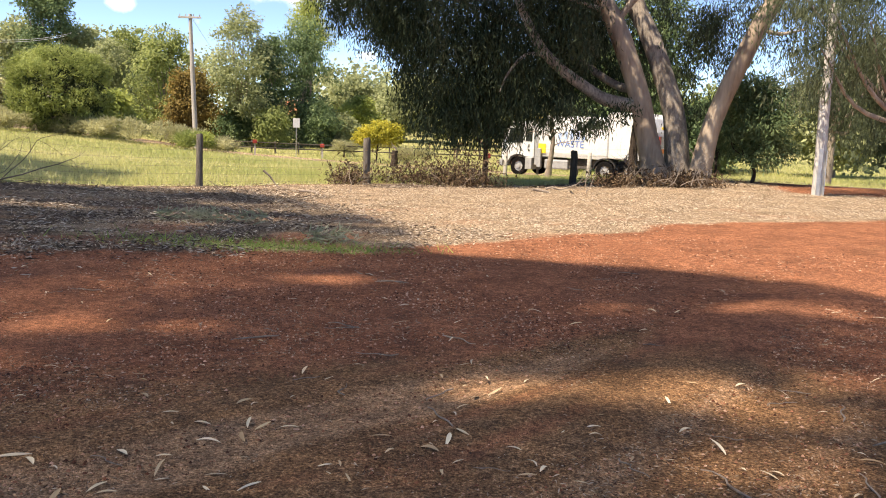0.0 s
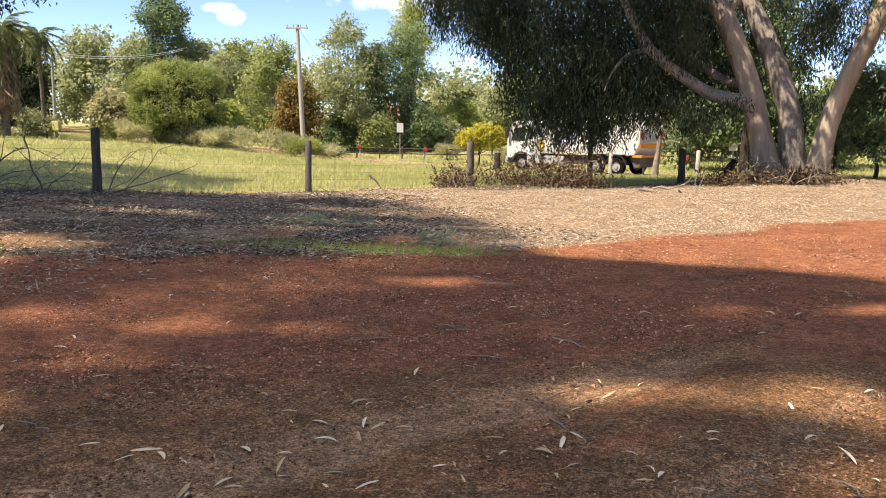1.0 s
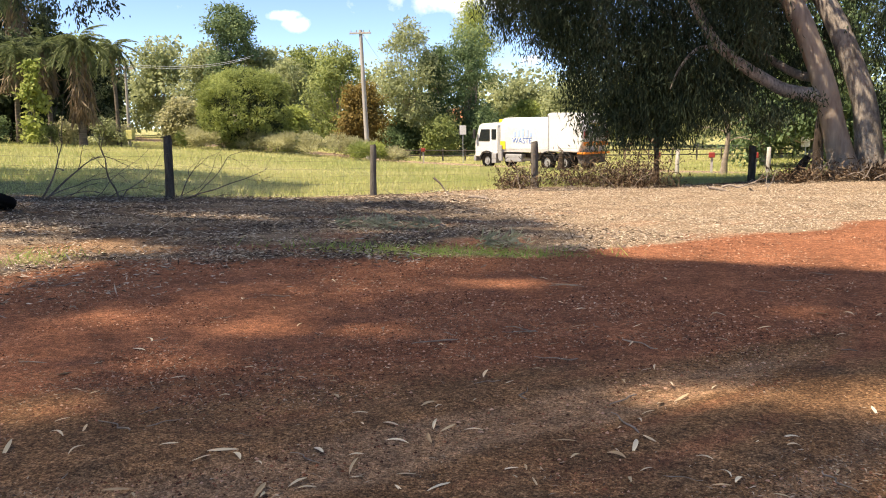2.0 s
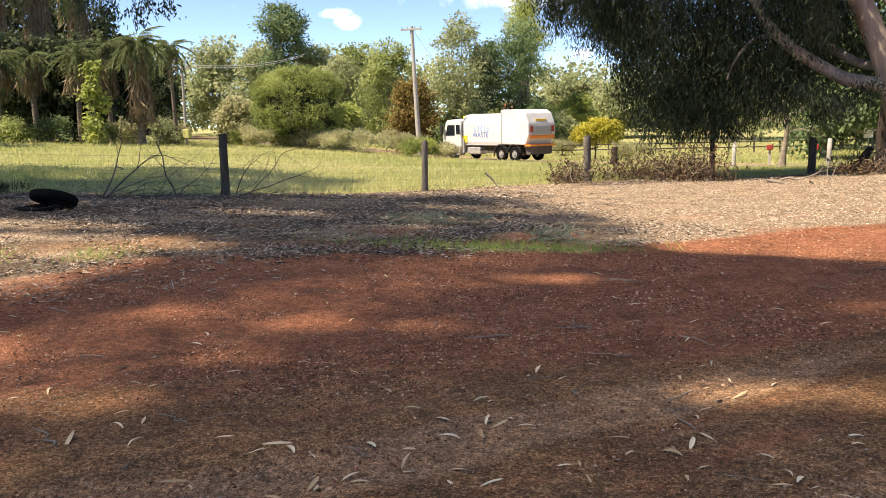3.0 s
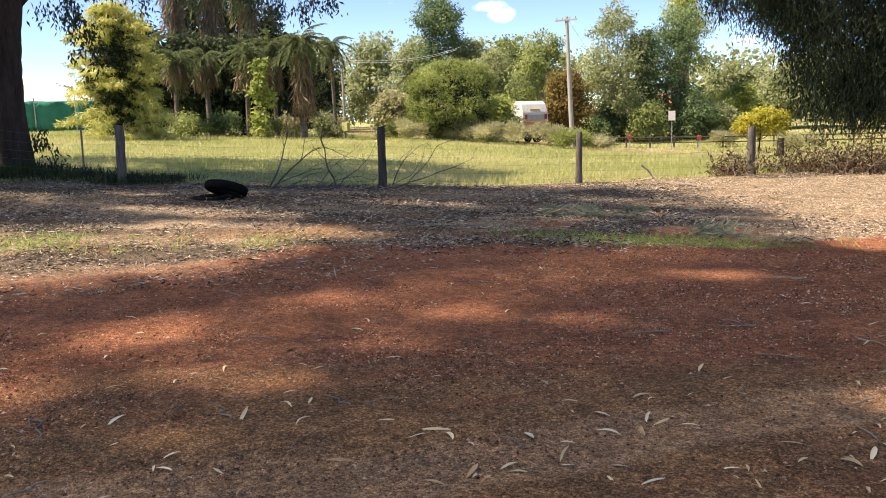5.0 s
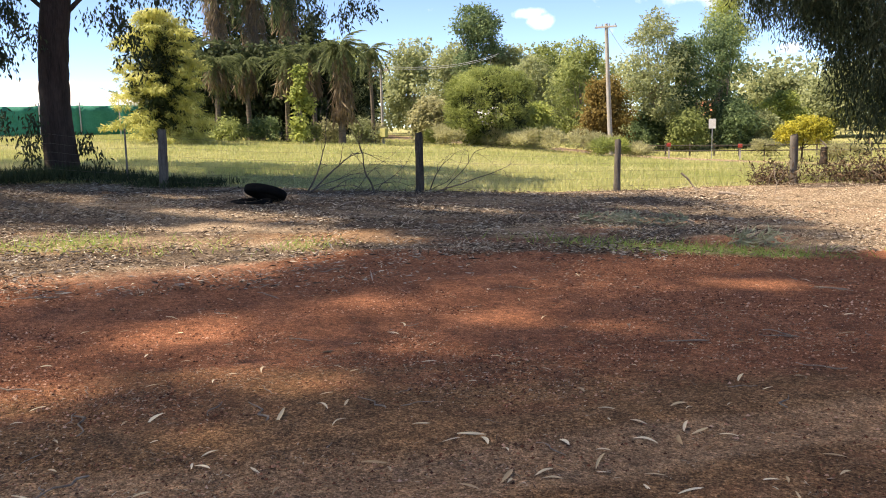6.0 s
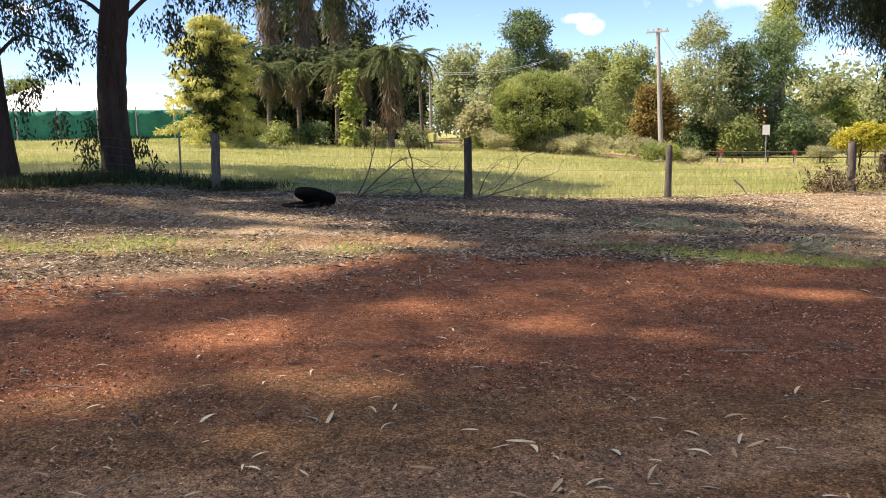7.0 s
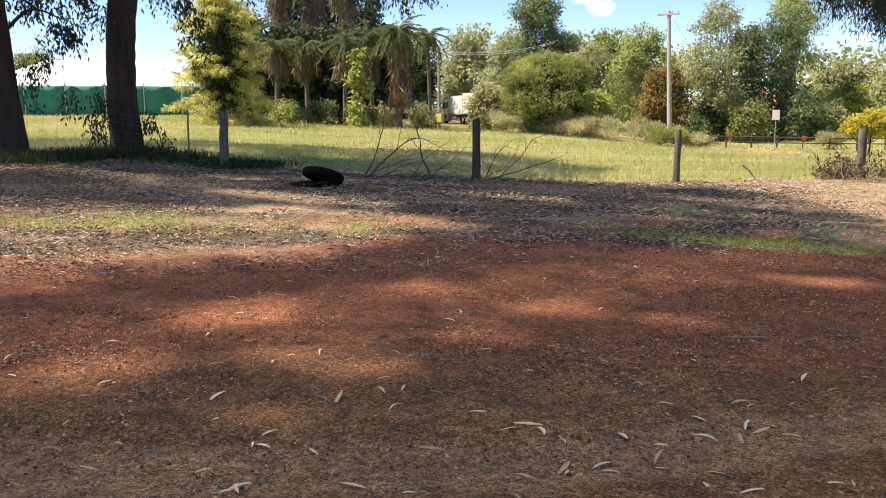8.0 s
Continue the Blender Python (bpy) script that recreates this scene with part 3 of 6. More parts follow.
def crown_points(blobs, per, clump, leaves_per, rng, shell=0.55, count=0, thin=None, centres=False):
    """Points in clumps through ellipsoids (x, y, z, rx, ry, rz): clumps sit towards the outside. count: leaves in all."""
    out, org, mid = [], [], []
    area = [(b[3] * b[4] * b[5]) ** (2 / 3) for b in blobs]
    for b, ar in zip(blobs, area):
        c, r = np.array(b[:3]), np.array(b[3:6])
        k = max(2, int(count / leaves_per * ar / sum(area))) if count else max(4, int(per * ar))
        u = rng.normal(size=(k, 3))
        u /= np.linalg.norm(u, axis=1, keepdims=True)
        rad = (shell + (1.06 - shell) * rng.rand(k))[:, None]
        cc = c + u * rad * r
        if thin is not None:
            cc = cc[(cc[:, 0] * thin[0] + cc[:, 1] * thin[1] < 0.4) | (rng.rand(k) < 0.4)]
            k = len(cc)
            if not k:
                continue
        pts = cc[:, None, :] + np.clip(rng.normal(size=(k, leaves_per, 3)), -1.4, 1.4) * clump * (0.5 + 0.9 * rng.rand(k))[:, None, None] * np.array((1.15, 1.15, 0.7))
        out.append(pts.reshape(-1, 3))
        org.append(np.repeat(c[None], k * leaves_per, 0))
        mid.append(np.repeat(cc, leaves_per, 0))
    if centres:
        return np.concatenate(out), np.concatenate(org), np.concatenate(mid)
    return np.concatenate(out), np.concatenate(org)


def crown_mesh(blobs, per, clump, leaves_per, size, width, seed, droop=0.5, shell=0.55, count=0, thin=None):
    rng = np.random.RandomState(seed)
    p, o, mid = crown_points(blobs, per, clump, leaves_per, rng, shell, count, thin, True)
    out = (p - o) / (np.linalg.norm(p - o, axis=1, keepdims=True) + 1e-6)
    own = (p - mid) / (np.linalg.norm(p - mid, axis=1, keepdims=True) + 1e-6)
    way = rng.normal(size=p.shape) * 0.7 + out * 0.5 + own * 0.3
    way[:, 2] -= droop
    face = 0.6 * out + 0.75 * own + np.array((0, 0, 0.35)) + rng.normal(size=p.shape) * 0.22
    return leaves_mesh("crown", p, way, size, width, rng, 0.0, face)


def limbs_to(blobs, base, r, seed, fork=0.45):
    """A trunk from base to the crown's middle with a limb to each mass of leaves."""
    rng = np.random.RandomState(seed)
    b = np.array(blobs)[:, :3]
    top = b.mean(0)
    h = top[2] - base[2]
    fk = np.array((base[0] + (top[0] - base[0]) * 0.35, base[1] + (top[1] - base[1]) * 0.35, base[2] + h * fork))
    lines = [bend([(*base, r * 1.25), (*(0.5 * (np.array(base) + fk) + rng.normal(size=3) * 0.06), r), (*fk, r * 0.8), (*top, r * 0.35)])]
    for c in b:
        mid = 0.5 * (fk + c) + np.array((0, 0, -0.08 * h)) + rng.normal(size=3) * 0.15
        lines.append(bend([(*fk, r * 0.5), (*mid, r * 0.32), (*c, r * 0.1)], 4))
    return lines


def random_blobs(w, h0, h1, n, rng, flat=0.7, taper=0.4):
    """Masses of leaves that fill a crown of width w between heights h0 and h1, uneven in size and outline."""
    out = []
    for i in range(n):
        t = (i + 0.5) / n
        s = min(w * (0.12 + 0.15 * rng.rand() ** 1.5), 0.45 * (h1 - h0))
        z = h0 + s * flat * 0.8 + (h1 - h0 - 1.6 * s * flat) * t
        rad = w / 2 * (1 - taper * abs(2 * t - 0.75) ** 1.6)
        a = rng.rand() * 6.283 + i * 2.4
        off = max(0.0, rad - s * 0.7) * (rng.rand() ** 0.45) * (0.85 + 0.3 * rng.rand())
        out.append((off * math.cos(a), off * math.sin(a), z, s, s, s * flat))
    return out


def tree(name, at, w, h0, h1, label, leaf, bark=None, n=22, count=14000, clump=0.3, leaves_per=20, size=0.22, width=0.10, seed=1, droop=0.5, r=0.16, category="tree", group="", shell=0.62, taper=0.4):
    """A broad-leaved tree: trunk with limbs, crown of clumped leaves. Heights from its foot."""
    rng = np.random.RandomState(seed)
    blobs = random_blobs(w, h0, h1, n, rng, taper=taper)
    t = thing(name, at, label, category, group)
    part("trunk", tubes("trunk", limbs_to(blobs[::2], (0, 0, -0.15), r, seed), 6, 0.15, seed), bark or M_BARK_FAR, t)
    part("crown", crown_mesh(blobs, 0, clump, leaves_per, size, width, seed, droop, shell, count, (at[0] / math.hypot(at[0], at[1]), at[1] / math.hypot(at[0], at[1]))), leaf, t)
    return t


# ---- fence along the yard ----
def fence_post(at, h, r, label, material, lean=(0, 0), seed=1, square=False, cut=0.0):
    t = thing("fence_post", at, label, "post", "posts of the yard fence")
    rng = np.random.RandomState(seed)
    zs = [-0.2, 0.0, 0.12, h * 0.3, h * 0.55, h * 0.8, h - 0.03, h]
    line = [(lean[0] * z + 0.005 * rng.randn(), lean[1] * z + 0.005 * rng.randn(), z, r * k) for z, k in zip(zs, (1.3, 1.25, 1.08, 1.0, 0.97, 1.0, 0.97, 0.86))]
    me = tubes("shaft", [line], 10, 0.16, seed)
    part("shaft", me, material, t)
    bm = bmesh.new()
    cyl(bm, r * 0.86, 0.02, Matrix.Translation((line[-1][0], line[-1][1], h - 0.008)), 10)
    part("cut_top", bm, material, t, "split weathered end grain")
    return t


P0, P1, P2, P3 = spot(28.9, 17.85), spot(15.8, 20.75), spot(5.0, 22.5), spot(-8.76, 25.4)
PM1, PM2, PM3 = spot(45.35, 19.05), spot(51.9, 20.5), spot(58.5, 21.5)
fence_post(PM1, 1.22, 0.095, "thick grey weathered timber fence post in the grass edge", M_POST, (0.03, 0), 2)
fence_post(P0, 1.24, 0.085, "dark timber fence post beside dead branches", M_POST_DARK, (0, 0), 3)
fence_post(P1, 1.22, 0.075, "slim grey timber fence post with a flared foot", M_POST, (0.01, 0), 4)
fence_post(P2, 1.2, 0.095, "sunlit grey timber fence post beside brush pile", M_POST, (0.0, 0), 5)
fence_post(P3, 1.0, 0.10, "short dark timber fence post in tree shade", M_POST_DARK, (0.0, 0), 6)


def steel_picket(at, h, lean, label):
    t = thing("steel_picket", at, label, "post", "posts of the yard fence")
    bm = bmesh.new()
    box(bm, -0.022, 0.022, -0.003, 0.003, -0.2, h)
    box(bm, -0.003, 0.003, 0.0035, 0.03, -0.2, h)
    ob = part("picket_blade", bm, M_WIRE, t)
    ob.rotation_euler = (0, radians(lean), 0)
    return t


steel_picket(spot(47.5, 20.5), 1.18, 1.0, "thin rusty steel picket in the fence line")


def fence_wires():
    """Netting of thin wires strung from post to post."""
    t = thing("wire_fence", (0, 0, 0), "sagging wire netting strung between timber posts", "fence")
    posts = [PM3, PM2, PM1, P0, P1, P2, P3, spot(-14.2, 26.2)]
    for h in (0.12, 0.3, 0.48, 0.66, 0.85, 1.05):
        lines = []
        for a, b in zip(posts[:-1], posts[1:]):
            lines.append([(*(a.lerp(b, s) + Vector((0, 0.07, h - 0.05 * math.sin(math.pi * s) * (0.5 + h)))), 0.0018) for s in np.linspace(0, 1, 7)])
        part("strand", tubes("strand", lines, 4), M_WIRE, t)
    lines = []
    for a, b in zip(posts[:-1], posts[1:]):
        n = int((b - a).length / 0.3)
        for i in range(1, n):
            p = a.lerp(b, i / n) + Vector((0, 0.07, 0))
            lines.append([(p.x, p.y, p.z + 0.1, 0.0011), (p.x + 0.01, p.y, p.z + 0.82, 0.0011)])
    tagged(part("netting", tubes("netting", lines, 3), M_WIRE, t), kind="stuff")


fence_wires()


# ---- the spreading gum by the fence ----
def hanging_leaves(starts, drop, rng, per=26, leaf=0.15, wide=0.024, spread=0.16):
    """Twigs that hang from each start by its drop, with long narrow leaves all the way down."""
    n = len(starts)
    s = rng.rand(n, per)
    sway = rng.normal(size=(n, 1, 3)) * np.array((0.18, 0.18, 0.05))
    p = starts[:, None, :] + sway * s[..., None] + rng.normal(size=(n, per, 3)) * spread * np.array((1, 1, 0.6))
    p[..., 2] -= s * drop[:, None]
    p = p.reshape(-1, 3)
    way = rng.normal(size=p.shape) * 0.45
    way[:, 2] -= 1.0
    return leaves_mesh("crown", p, way, leaf, wide, rng, 0.04)


def big_gum():
    at = spot(-15.4, 25.0)
    t = thing("gum_tree", at, "large multi-stemmed gum tree with pale smooth bark and drooping dark leaves", "tree", turn=-15.4)
    stems = {
        "A": [(-0.50, -0.1, -0.2, 0.46), (-0.62, -0.1, 0.35, 0.36), (-0.80, -0.1, 1.3, 0.31), (-1.0, -0.1, 2.45, 0.29), (-1.57, -0.1, 4.27, 0.28), (-2.3, 0, 5.6, 0.24), (-3.2, 0.3, 7.6, 0.14)],
        "B": [(0.05, 0.35, -0.2, 0.50), (0.02, 0.4, 0.4, 0.38), (-0.06, 0.5, 1.95, 0.31), (-0.58, 0.6, 3.8, 0.28), (-1.15, 0.8, 5.26, 0.25), (-1.6, 1.2, 7.8, 0.13)],
        "C": [(0.55, -0.15, -0.2, 0.42), (0.66, -0.15, 0.4, 0.31), (1.08, -0.2, 1.9, 0.25), (2.15, -0.2, 4.15, 0.24), (2.95, -0.1, 5.6, 0.21), (3.7, 0.2, 7.6, 0.12)]}
    labels = {"A": "pale smooth leaning stem", "B": "grey flaking middle stem", "C": "pale stem that leans outward"}
    lean = -0.085
    for k, pts in stems.items():
        pts = [(x + lean * z, y, z, r) for x, y, z, r in pts]
        part("stem", tubes("stem", [bend(pts, 7)], 16, 0.05, ord(k)), M_BARK_MOTTLED if k == "B" else M_BARK_PALE, t, labels[k])
    limbs = [
        [(-0.95, -0.1, 2.05, 0.20), (-1.6, -0.4, 2.15, 0.19), (-2.2, -0.8, 2.4, 0.17), (-3.4, -1.5, 3.4, 0.14), (-4.2, -1.6, 5.1, 0.10), (-4.9, -1.7, 6.6, 0.05)],
        [(-3.3, -1.4, 3.35, 0.07), (-3.9, -1.7, 3.3, 0.05), (-4.35, -1.9, 2.8, 0.035), (-4.6, -1.9, 2.3, 0.02)],
        [(-0.9, 0.2, 2.6, 0.14), (-1.7, 0.6, 2.7, 0.12), (-3.4, 1.0, 3.8, 0.10), (-6.0, 1.2, 5.0, 0.06), (-8.6, 0.8, 5.8, 0.03)],
        [(-1.6, 0, 4.3, 0.10), (-1.0, -0.3, 5.0, 0.09), (0.6, -0.5, 6.3, 0.05)],
        [(2.2, -0.2, 4.2, 0.07), (2.7, -0.4, 4.05, 0.05), (3.3, -0.5, 4.15, 0.02)],
        [(-1.9, -0.1, 4.7, 0.07), (-2.6, -1.8, 4.75, 0.05), (-3.7, -2.6, 5.05, 0.03)]]
    for pts in limbs:
        pts = [(x + lean * z, y, z, r) for x, y, z, r in pts]
        part("limb", tubes("limb", [bend(pts, 6)], 10, 0.08, len(pts)), M_BARK_MOTTLED, t)
    rng = np.random.RandomState(41)
    # curtain of hanging twigs: its lower hem along the spread of the crown
    hem_x = [-10.4, -10.1, -9.5, -9.1, -8.7, -8.1, -7.6, -7.4, -7.1, -6.6, -5.6, -5.0, -4.3, -3.4, -2.7, -2.0]
    hem_z = [4.8, 3.6, 3.4, 5.2, 3.4, 3.1, 2.5, 1.2, 0.6, 0.45, 0.55, 1.1, 1.5, 1.3, 2.2, 2.9]
    n = 2900
    x = rng.uniform(-10.4, -2.0, n)
    keep = rng.rand(n) < np.interp(x, [-10.8, -9.4, -8.9, -7.5, -2], [0.25, 0.35, 0.9, 1, 0.75])
    x = x[keep]
    n = len(x)
    hem = np.interp(x, hem_x, hem_z) + np.abs(rng.normal(size=n)) * 0.35
    top = 8.2 - 0.05 * (x + 6) ** 2 + rng.normal(size=n) * 0.4
    u = rng.rand(n) ** 1.25
    y = rng.uniform(-2.3, 2.6, n) * np.interp(x, [-10.8, -8, -3], [0.35, 1, 1])
    drop = 0.5 + 0.7 * rng.rand(n)
    z = np.minimum(hem + drop + u * np.maximum(top - hem - drop, 0.1), 9)
    st = np.stack([x + lean * z, y, z], 1)
    part("crown", hanging_leaves(st, drop, rng, 52, 0.16, 0.034), F_BIG, t, "curtain of narrow drooping leaves")
    blobs = [(-1.9, 1.6, 3.1, 0.9, 0.9, 0.8), (-2.3, 1.8, 4.3, 1.2, 1, 0.9), (-0.9, 1.8, 4.2, 0.8, 0.8, 0.9), (-2.4, 1.0, 5.6, 1.3, 1.2, 0.9), (0.4, 1.6, 3.4, 0.55, 0.8, 0.9),
             (0.6, 1.2, 4.8, 0.9, 0.9, 0.8), (1.5, 1.4, 3.9, 0.6, 0.7, 0.7), (1.3, 1.4, 2.6, 0.45, 0.5, 0.7), (2.6, 1.0, 5.2, 0.7, 0.9, 0.6), (1.6, 0.5, 6.4, 1.6, 1.4, 1.0), (3.6, 0.3, 6.8, 1.3, 1.2, 0.9),
             (-2.6, 2.6, 3.6, 0.9, 0.8, 1.0), (-1.2, 2.8, 2.9, 0.8, 0.8, 0.9), (-0.4, 2.6, 5.2, 0.9, 0.8, 0.8), (0.9, 2.6, 4.1, 0.8, 0.8, 0.9), (2.0, 2.4, 5.0, 0.9, 0.8, 0.8), (0.2, 2.8, 2.2, 0.6, 0.7, 0.7), (1.9, 2.6, 3.0, 0.6, 0.7, 0.8), (-3.4, 2.2, 5.0, 1.0, 0.9, 0.9), (3.2, 2.2, 4.2, 0.5, 0.6, 0.6),
             (-0.8, 0.6, 7.6, 1.8, 1.6, 1.1), (2.2, 0.2, 8.2, 1.6, 1.4, 0.9), (-3.4, 0.2, 8.3, 1.8, 1.5, 0.9), (4.6, -0.1, 6.0, 0.8, 0.8, 0.7)]
    high = [(-8.2, -2.4, 7.8, 1.9, 1.5, 0.9), (-6.2, -3.0, 8.2, 2.0, 1.6, 0.9), (-4.2, -2.8, 8.4, 1.9, 1.5, 0.9), (-9.8, -1.4, 7.4, 1.5, 1.3, 0.8), (-7.2, -0.6, 8.8, 2.2, 1.8, 0.9), (-5.0, -1.0, 9.2, 2.2, 1.8, 1.0), (-8.0, -4.0, 7.8, 1.6, 1.3, 0.7), (-5.6, -4.2, 8.0, 1.7, 1.3, 0.7),
            (-11.4, -2.6, 7.8, 1.7, 1.5, 0.7), (-10.2, -3.9, 8.0, 1.6, 1.3, 0.7), (-3.0, -4.0, 8.4, 1.7, 1.4, 0.8), (-1.4, -2.4, 8.8, 1.8, 1.5, 0.8)]
    st, o = crown_points(high, 46, 0.3, 1, rng, 0.3)
    part("upper_crown", hanging_leaves(st, 0.25 + 0.3 * rng.rand(len(st)), rng, 14, 0.30, 0.12, 0.22), F_BIG, t, "high spreading leaves")
    st, o = crown_points(blobs, 34, 0.22, 1, rng, 0.3)
    st[:, 0] += lean * st[:, 2]
    part("crown", hanging_leaves(st, 0.25 + 0.4 * rng.rand(len(st)), rng, 44, 0.16, 0.032, 0.15), F_BIG, t, "upper leaves with gaps of sky")
    low = [(-2.0, -1.6, 1.75, 0.5, 0.4, 0.22), (-2.4, -1.4, 1.6, 0.3, 0.3, 0.25), (-3.9, -1.8, 2.0, 0.35, 0.3, 0.5), (-4.3, -1.6, 1.5, 0.25, 0.3, 0.5), (-3.0, -1.5, 2.2, 0.4, 0.3, 0.3), (-4.7, -1.8, 1.9, 0.4, 0.3, 0.5), (0.9, -0.9, 4.2, 0.5, 0.4, 0.6), (-2.7, -1.7, 2.05, 0.5, 0.3, 0.25), (-3.5, -1.6, 1.7, 0.3, 0.3, 0.4), (-1.5, -1.4, 2.1, 0.3, 0.3, 0.2), (-4.9, -1.6, 1.3, 0.35, 0.3, 0.4)]
    st, o = crown_points(low, 170, 0.12, 1, rng, 0.2)
    st[:, 0] += lean * st[:, 2]
    part("low_sprays", hanging_leaves(st, 0.2 + 0.3 * rng.rand(len(st)), rng, 26, 0.16, 0.032, 0.11), F_BIG, t, "low hanging sprays of leaves")
    return t


big_gum()
# small dark trees round the big gum
tree("understorey_tree", spot(-2.9, 25.2), 1.9, 1.7, 4.6, "slender dark sapling under the gum's skirt", F_BIG, M_BARK_SHADED, 14, 5000, 0.16, 20, 0.15, 0.035, 9, 0.8, 0.085)
tree("understorey_tree", spot(-19.9, 25.8), 2.5, 0.45, 3.1, "small dark glossy-leaved tree beside the gum", F_DARK, M_BARK_SHADED, 22, 15000, 0.16, 20, 0.14, 0.04, 7, 0.7, 0.05)
tree("understorey_tree", spot(-17.8, 29.0), 1.6, 0.8, 2.6, "small dark shrub behind the gum stems", F_DARK, M_BARK_SHADED, 14, 5000, 0.14, 20, 0.13, 0.036, 8, 0.7, 0.05)


# ---- trees of the far side ----
def weeping_tree(name, at, label, blobs, leaf, seed, r=0.2, bark=None, per=20, drop=(0.5, 0.9), leaf_len=0.2, wide=0.03, twig=26, turn=0.0):
    t = thing(name, at, label, "tree", turn=turn)
    rng = np.random.RandomState(seed)
    part("trunk", tubes("trunk", limbs_to(blobs, (0, 0, -0.2), r, seed), 8, 0.12, seed), bark or M_BARK_FAR, t)
    st, o = crown_points(blobs, per, 0.25, 1, rng, 0.35)
    part("crown", hanging_leaves(st, drop[0] + drop[1] * rng.rand(len(st)), rng, twig, leaf_len, wide, 0.22), leaf, t)
    return t


# trees beyond the side road on the right
weeping_tree("roadside_tree", spot(-28.8, 25.5), "tall weeping roadside tree with fine grey-green leaves",
             [(0, 0, 3.0, 1.1, 1.4, 1.0), (-1.3, -0.6, 4.0, 1.1, 1.3, 0.9), (0.6, 0, 4.6, 1.2, 1.4, 1.1), (-2.2, -3.2, 3.6, 0.6, 0.6, 0.5), (-2.1, -3.2, 4.7, 0.8, 0.7, 0.6), (-1.2, -2.6, 4.2, 0.7, 0.7, 0.7), (-3.0, -2.8, 5.2, 0.8, 0.7, 0.6), (-0.3, 0, 6.4, 2.2, 1.8, 1.2), (1.2, 0, 2.4, 1.0, 1.0, 0.9), (2.4, 0, 4.0, 1.1, 1.0, 1.3)], F_ROAD, 51, 0.16, per=60, twig=40, turn=-28.8)
weeping_tree("roadside_tree", spot(-24.2, 38), "grey-green roadside tree with open crown",
             [(-0.6, 0, 4.0, 1.3, 1.3, 1.2), (0.8, 0, 3.2, 1.3, 1.3, 1.0), (0, 0, 5.8, 1.7, 1.5, 1.3), (1.6, 0, 5.0, 1.2, 1.2, 1.0), (-0.4, 0, 7.8, 1.8, 1.6, 1.2)], F_ROAD, 52, 0.18, per=50, twig=34, turn=-24.2, wide=0.04)
weeping_tree("roadside_tree", spot(-31.5, 33), "dense weeping roadside tree over the red road",
             [(0, 0, 2.6, 2.0, 1.6, 1.5), (0, 0, 5, 2.2, 1.8, 1.6), (0, 0, 7, 2.0, 1.8, 1.3)], F_DARK, 53, 0.2, per=40, twig=32, turn=-31.5, wide=0.04)
tree("roadside_tree", spot(-29.5, 48), 11, 1.0, 7.5, "grey-green tree behind the roadside trees", F_ROAD, n=34, count=14000, clump=0.45, size=0.36, width=0.22, seed=54)
tree("roadside_tree", spot(-24.6, 60), 8, 0.8, 7.0, "olive gum tree along the far road", F_GREYGUM, n=34, count=14000, clump=0.45, size=0.36, width=0.22, seed=55)
tree("roadside_tree", spot(-16.5, 66), 11, 0.6, 5.4, "dark gum tree along the far road", F_GUM, n=34, count=14000, clump=0.45, size=0.36, width=0.22, seed=56)
for i, (az, d, w, h) in enumerate([(-9.5, 58, 8, 9.0), (-12.6, 57, 7, 9.0), (-16.6, 58, 6, 4.6)]):
    tree("roadside_tree", spot(az, d), w, 0.2, h, "dense dark tree on the far side of the road", F_DARK, n=30, count=11000, clump=0.38, size=0.32, width=0.19, seed=580 + i)
tree("roadside_tree", spot(-10.5, 72), 11, 0.6, 8.8, "olive gum tree along the far road", F_GREYGUM, n=34, count=14000, clump=0.45, size=0.36, width=0.22, seed=57)


tree("roadside_tree", spot(-12.6, 33), 4.4, 2.7, 9.0, "dark gum that stands behind the big gum", F_DARK, M_BARK_SHADED, n=30, count=12000, clump=0.3, size=0.22, width=0.08, seed=592)


M_PALEPOLE = surface("bleached_pole_timber", (0.36, 0.345, 0.325), (0.60, 0.58, 0.55), 3.0, 0.85, stretch=(3, 3, 0.3), bump_size=0.01)


def pale_pole():
    t = thing("pale_pole", spot(-23.85, 23.0), "pale grey leaning pole stump with steel splint at its foot", "pole", turn=-23.85)
    part("shaft", tubes("shaft", [bend([(0, 0, -0.3, 0.15), (0.0, 0, 0.5, 0.145), (-0.03, 0, 2.2, 0.125), (-0.02, 0, 4.6, 0.115)], 6)], 14, 0.04, 3), M_PALEPOLE, t)
    bm = bmesh.new()
    box(bm, -0.05, 0.05, -0.175, -0.145, -0.1, 1.15, 0.008)
    box(bm, 0.115, 0.145, -0.14, 0.06, -0.1, 1.1, 0.008)
    part("steel_splint", bm, M_STEEL, t, "galvanised splint")


pale_pole()

FAR = dict(n=34, count=14500, clump=0.30, size=0.25, width=0.145)
# between the big gum and the pole, beyond the road
tree("far_gum_tree", spot(9.2, 85), 8.6, 0.6, 12.2, "tall dark she-oak with hanging foliage by the road", F_DARK, seed=61, r=0.22, droop=1.2, taper=0.75, **FAR)
tree("far_gum_tree", spot(8.8, 90), 6.0, 8.5, 15.4, "tall wispy pale-green gum above the dark she-oak", F_LIGHT, n=22, count=9000, clump=0.40, size=0.28, width=0.11, seed=62, r=0.2, taper=0.8)
tree("far_gum_tree", spot(13.2, 80), 7.8, 2.2, 12.4, "grey-leaved gum with pale slender stems by the road", F_GREYGUM, seed=63, r=0.16, bark=M_BARK_PALE, taper=0.5, **FAR)
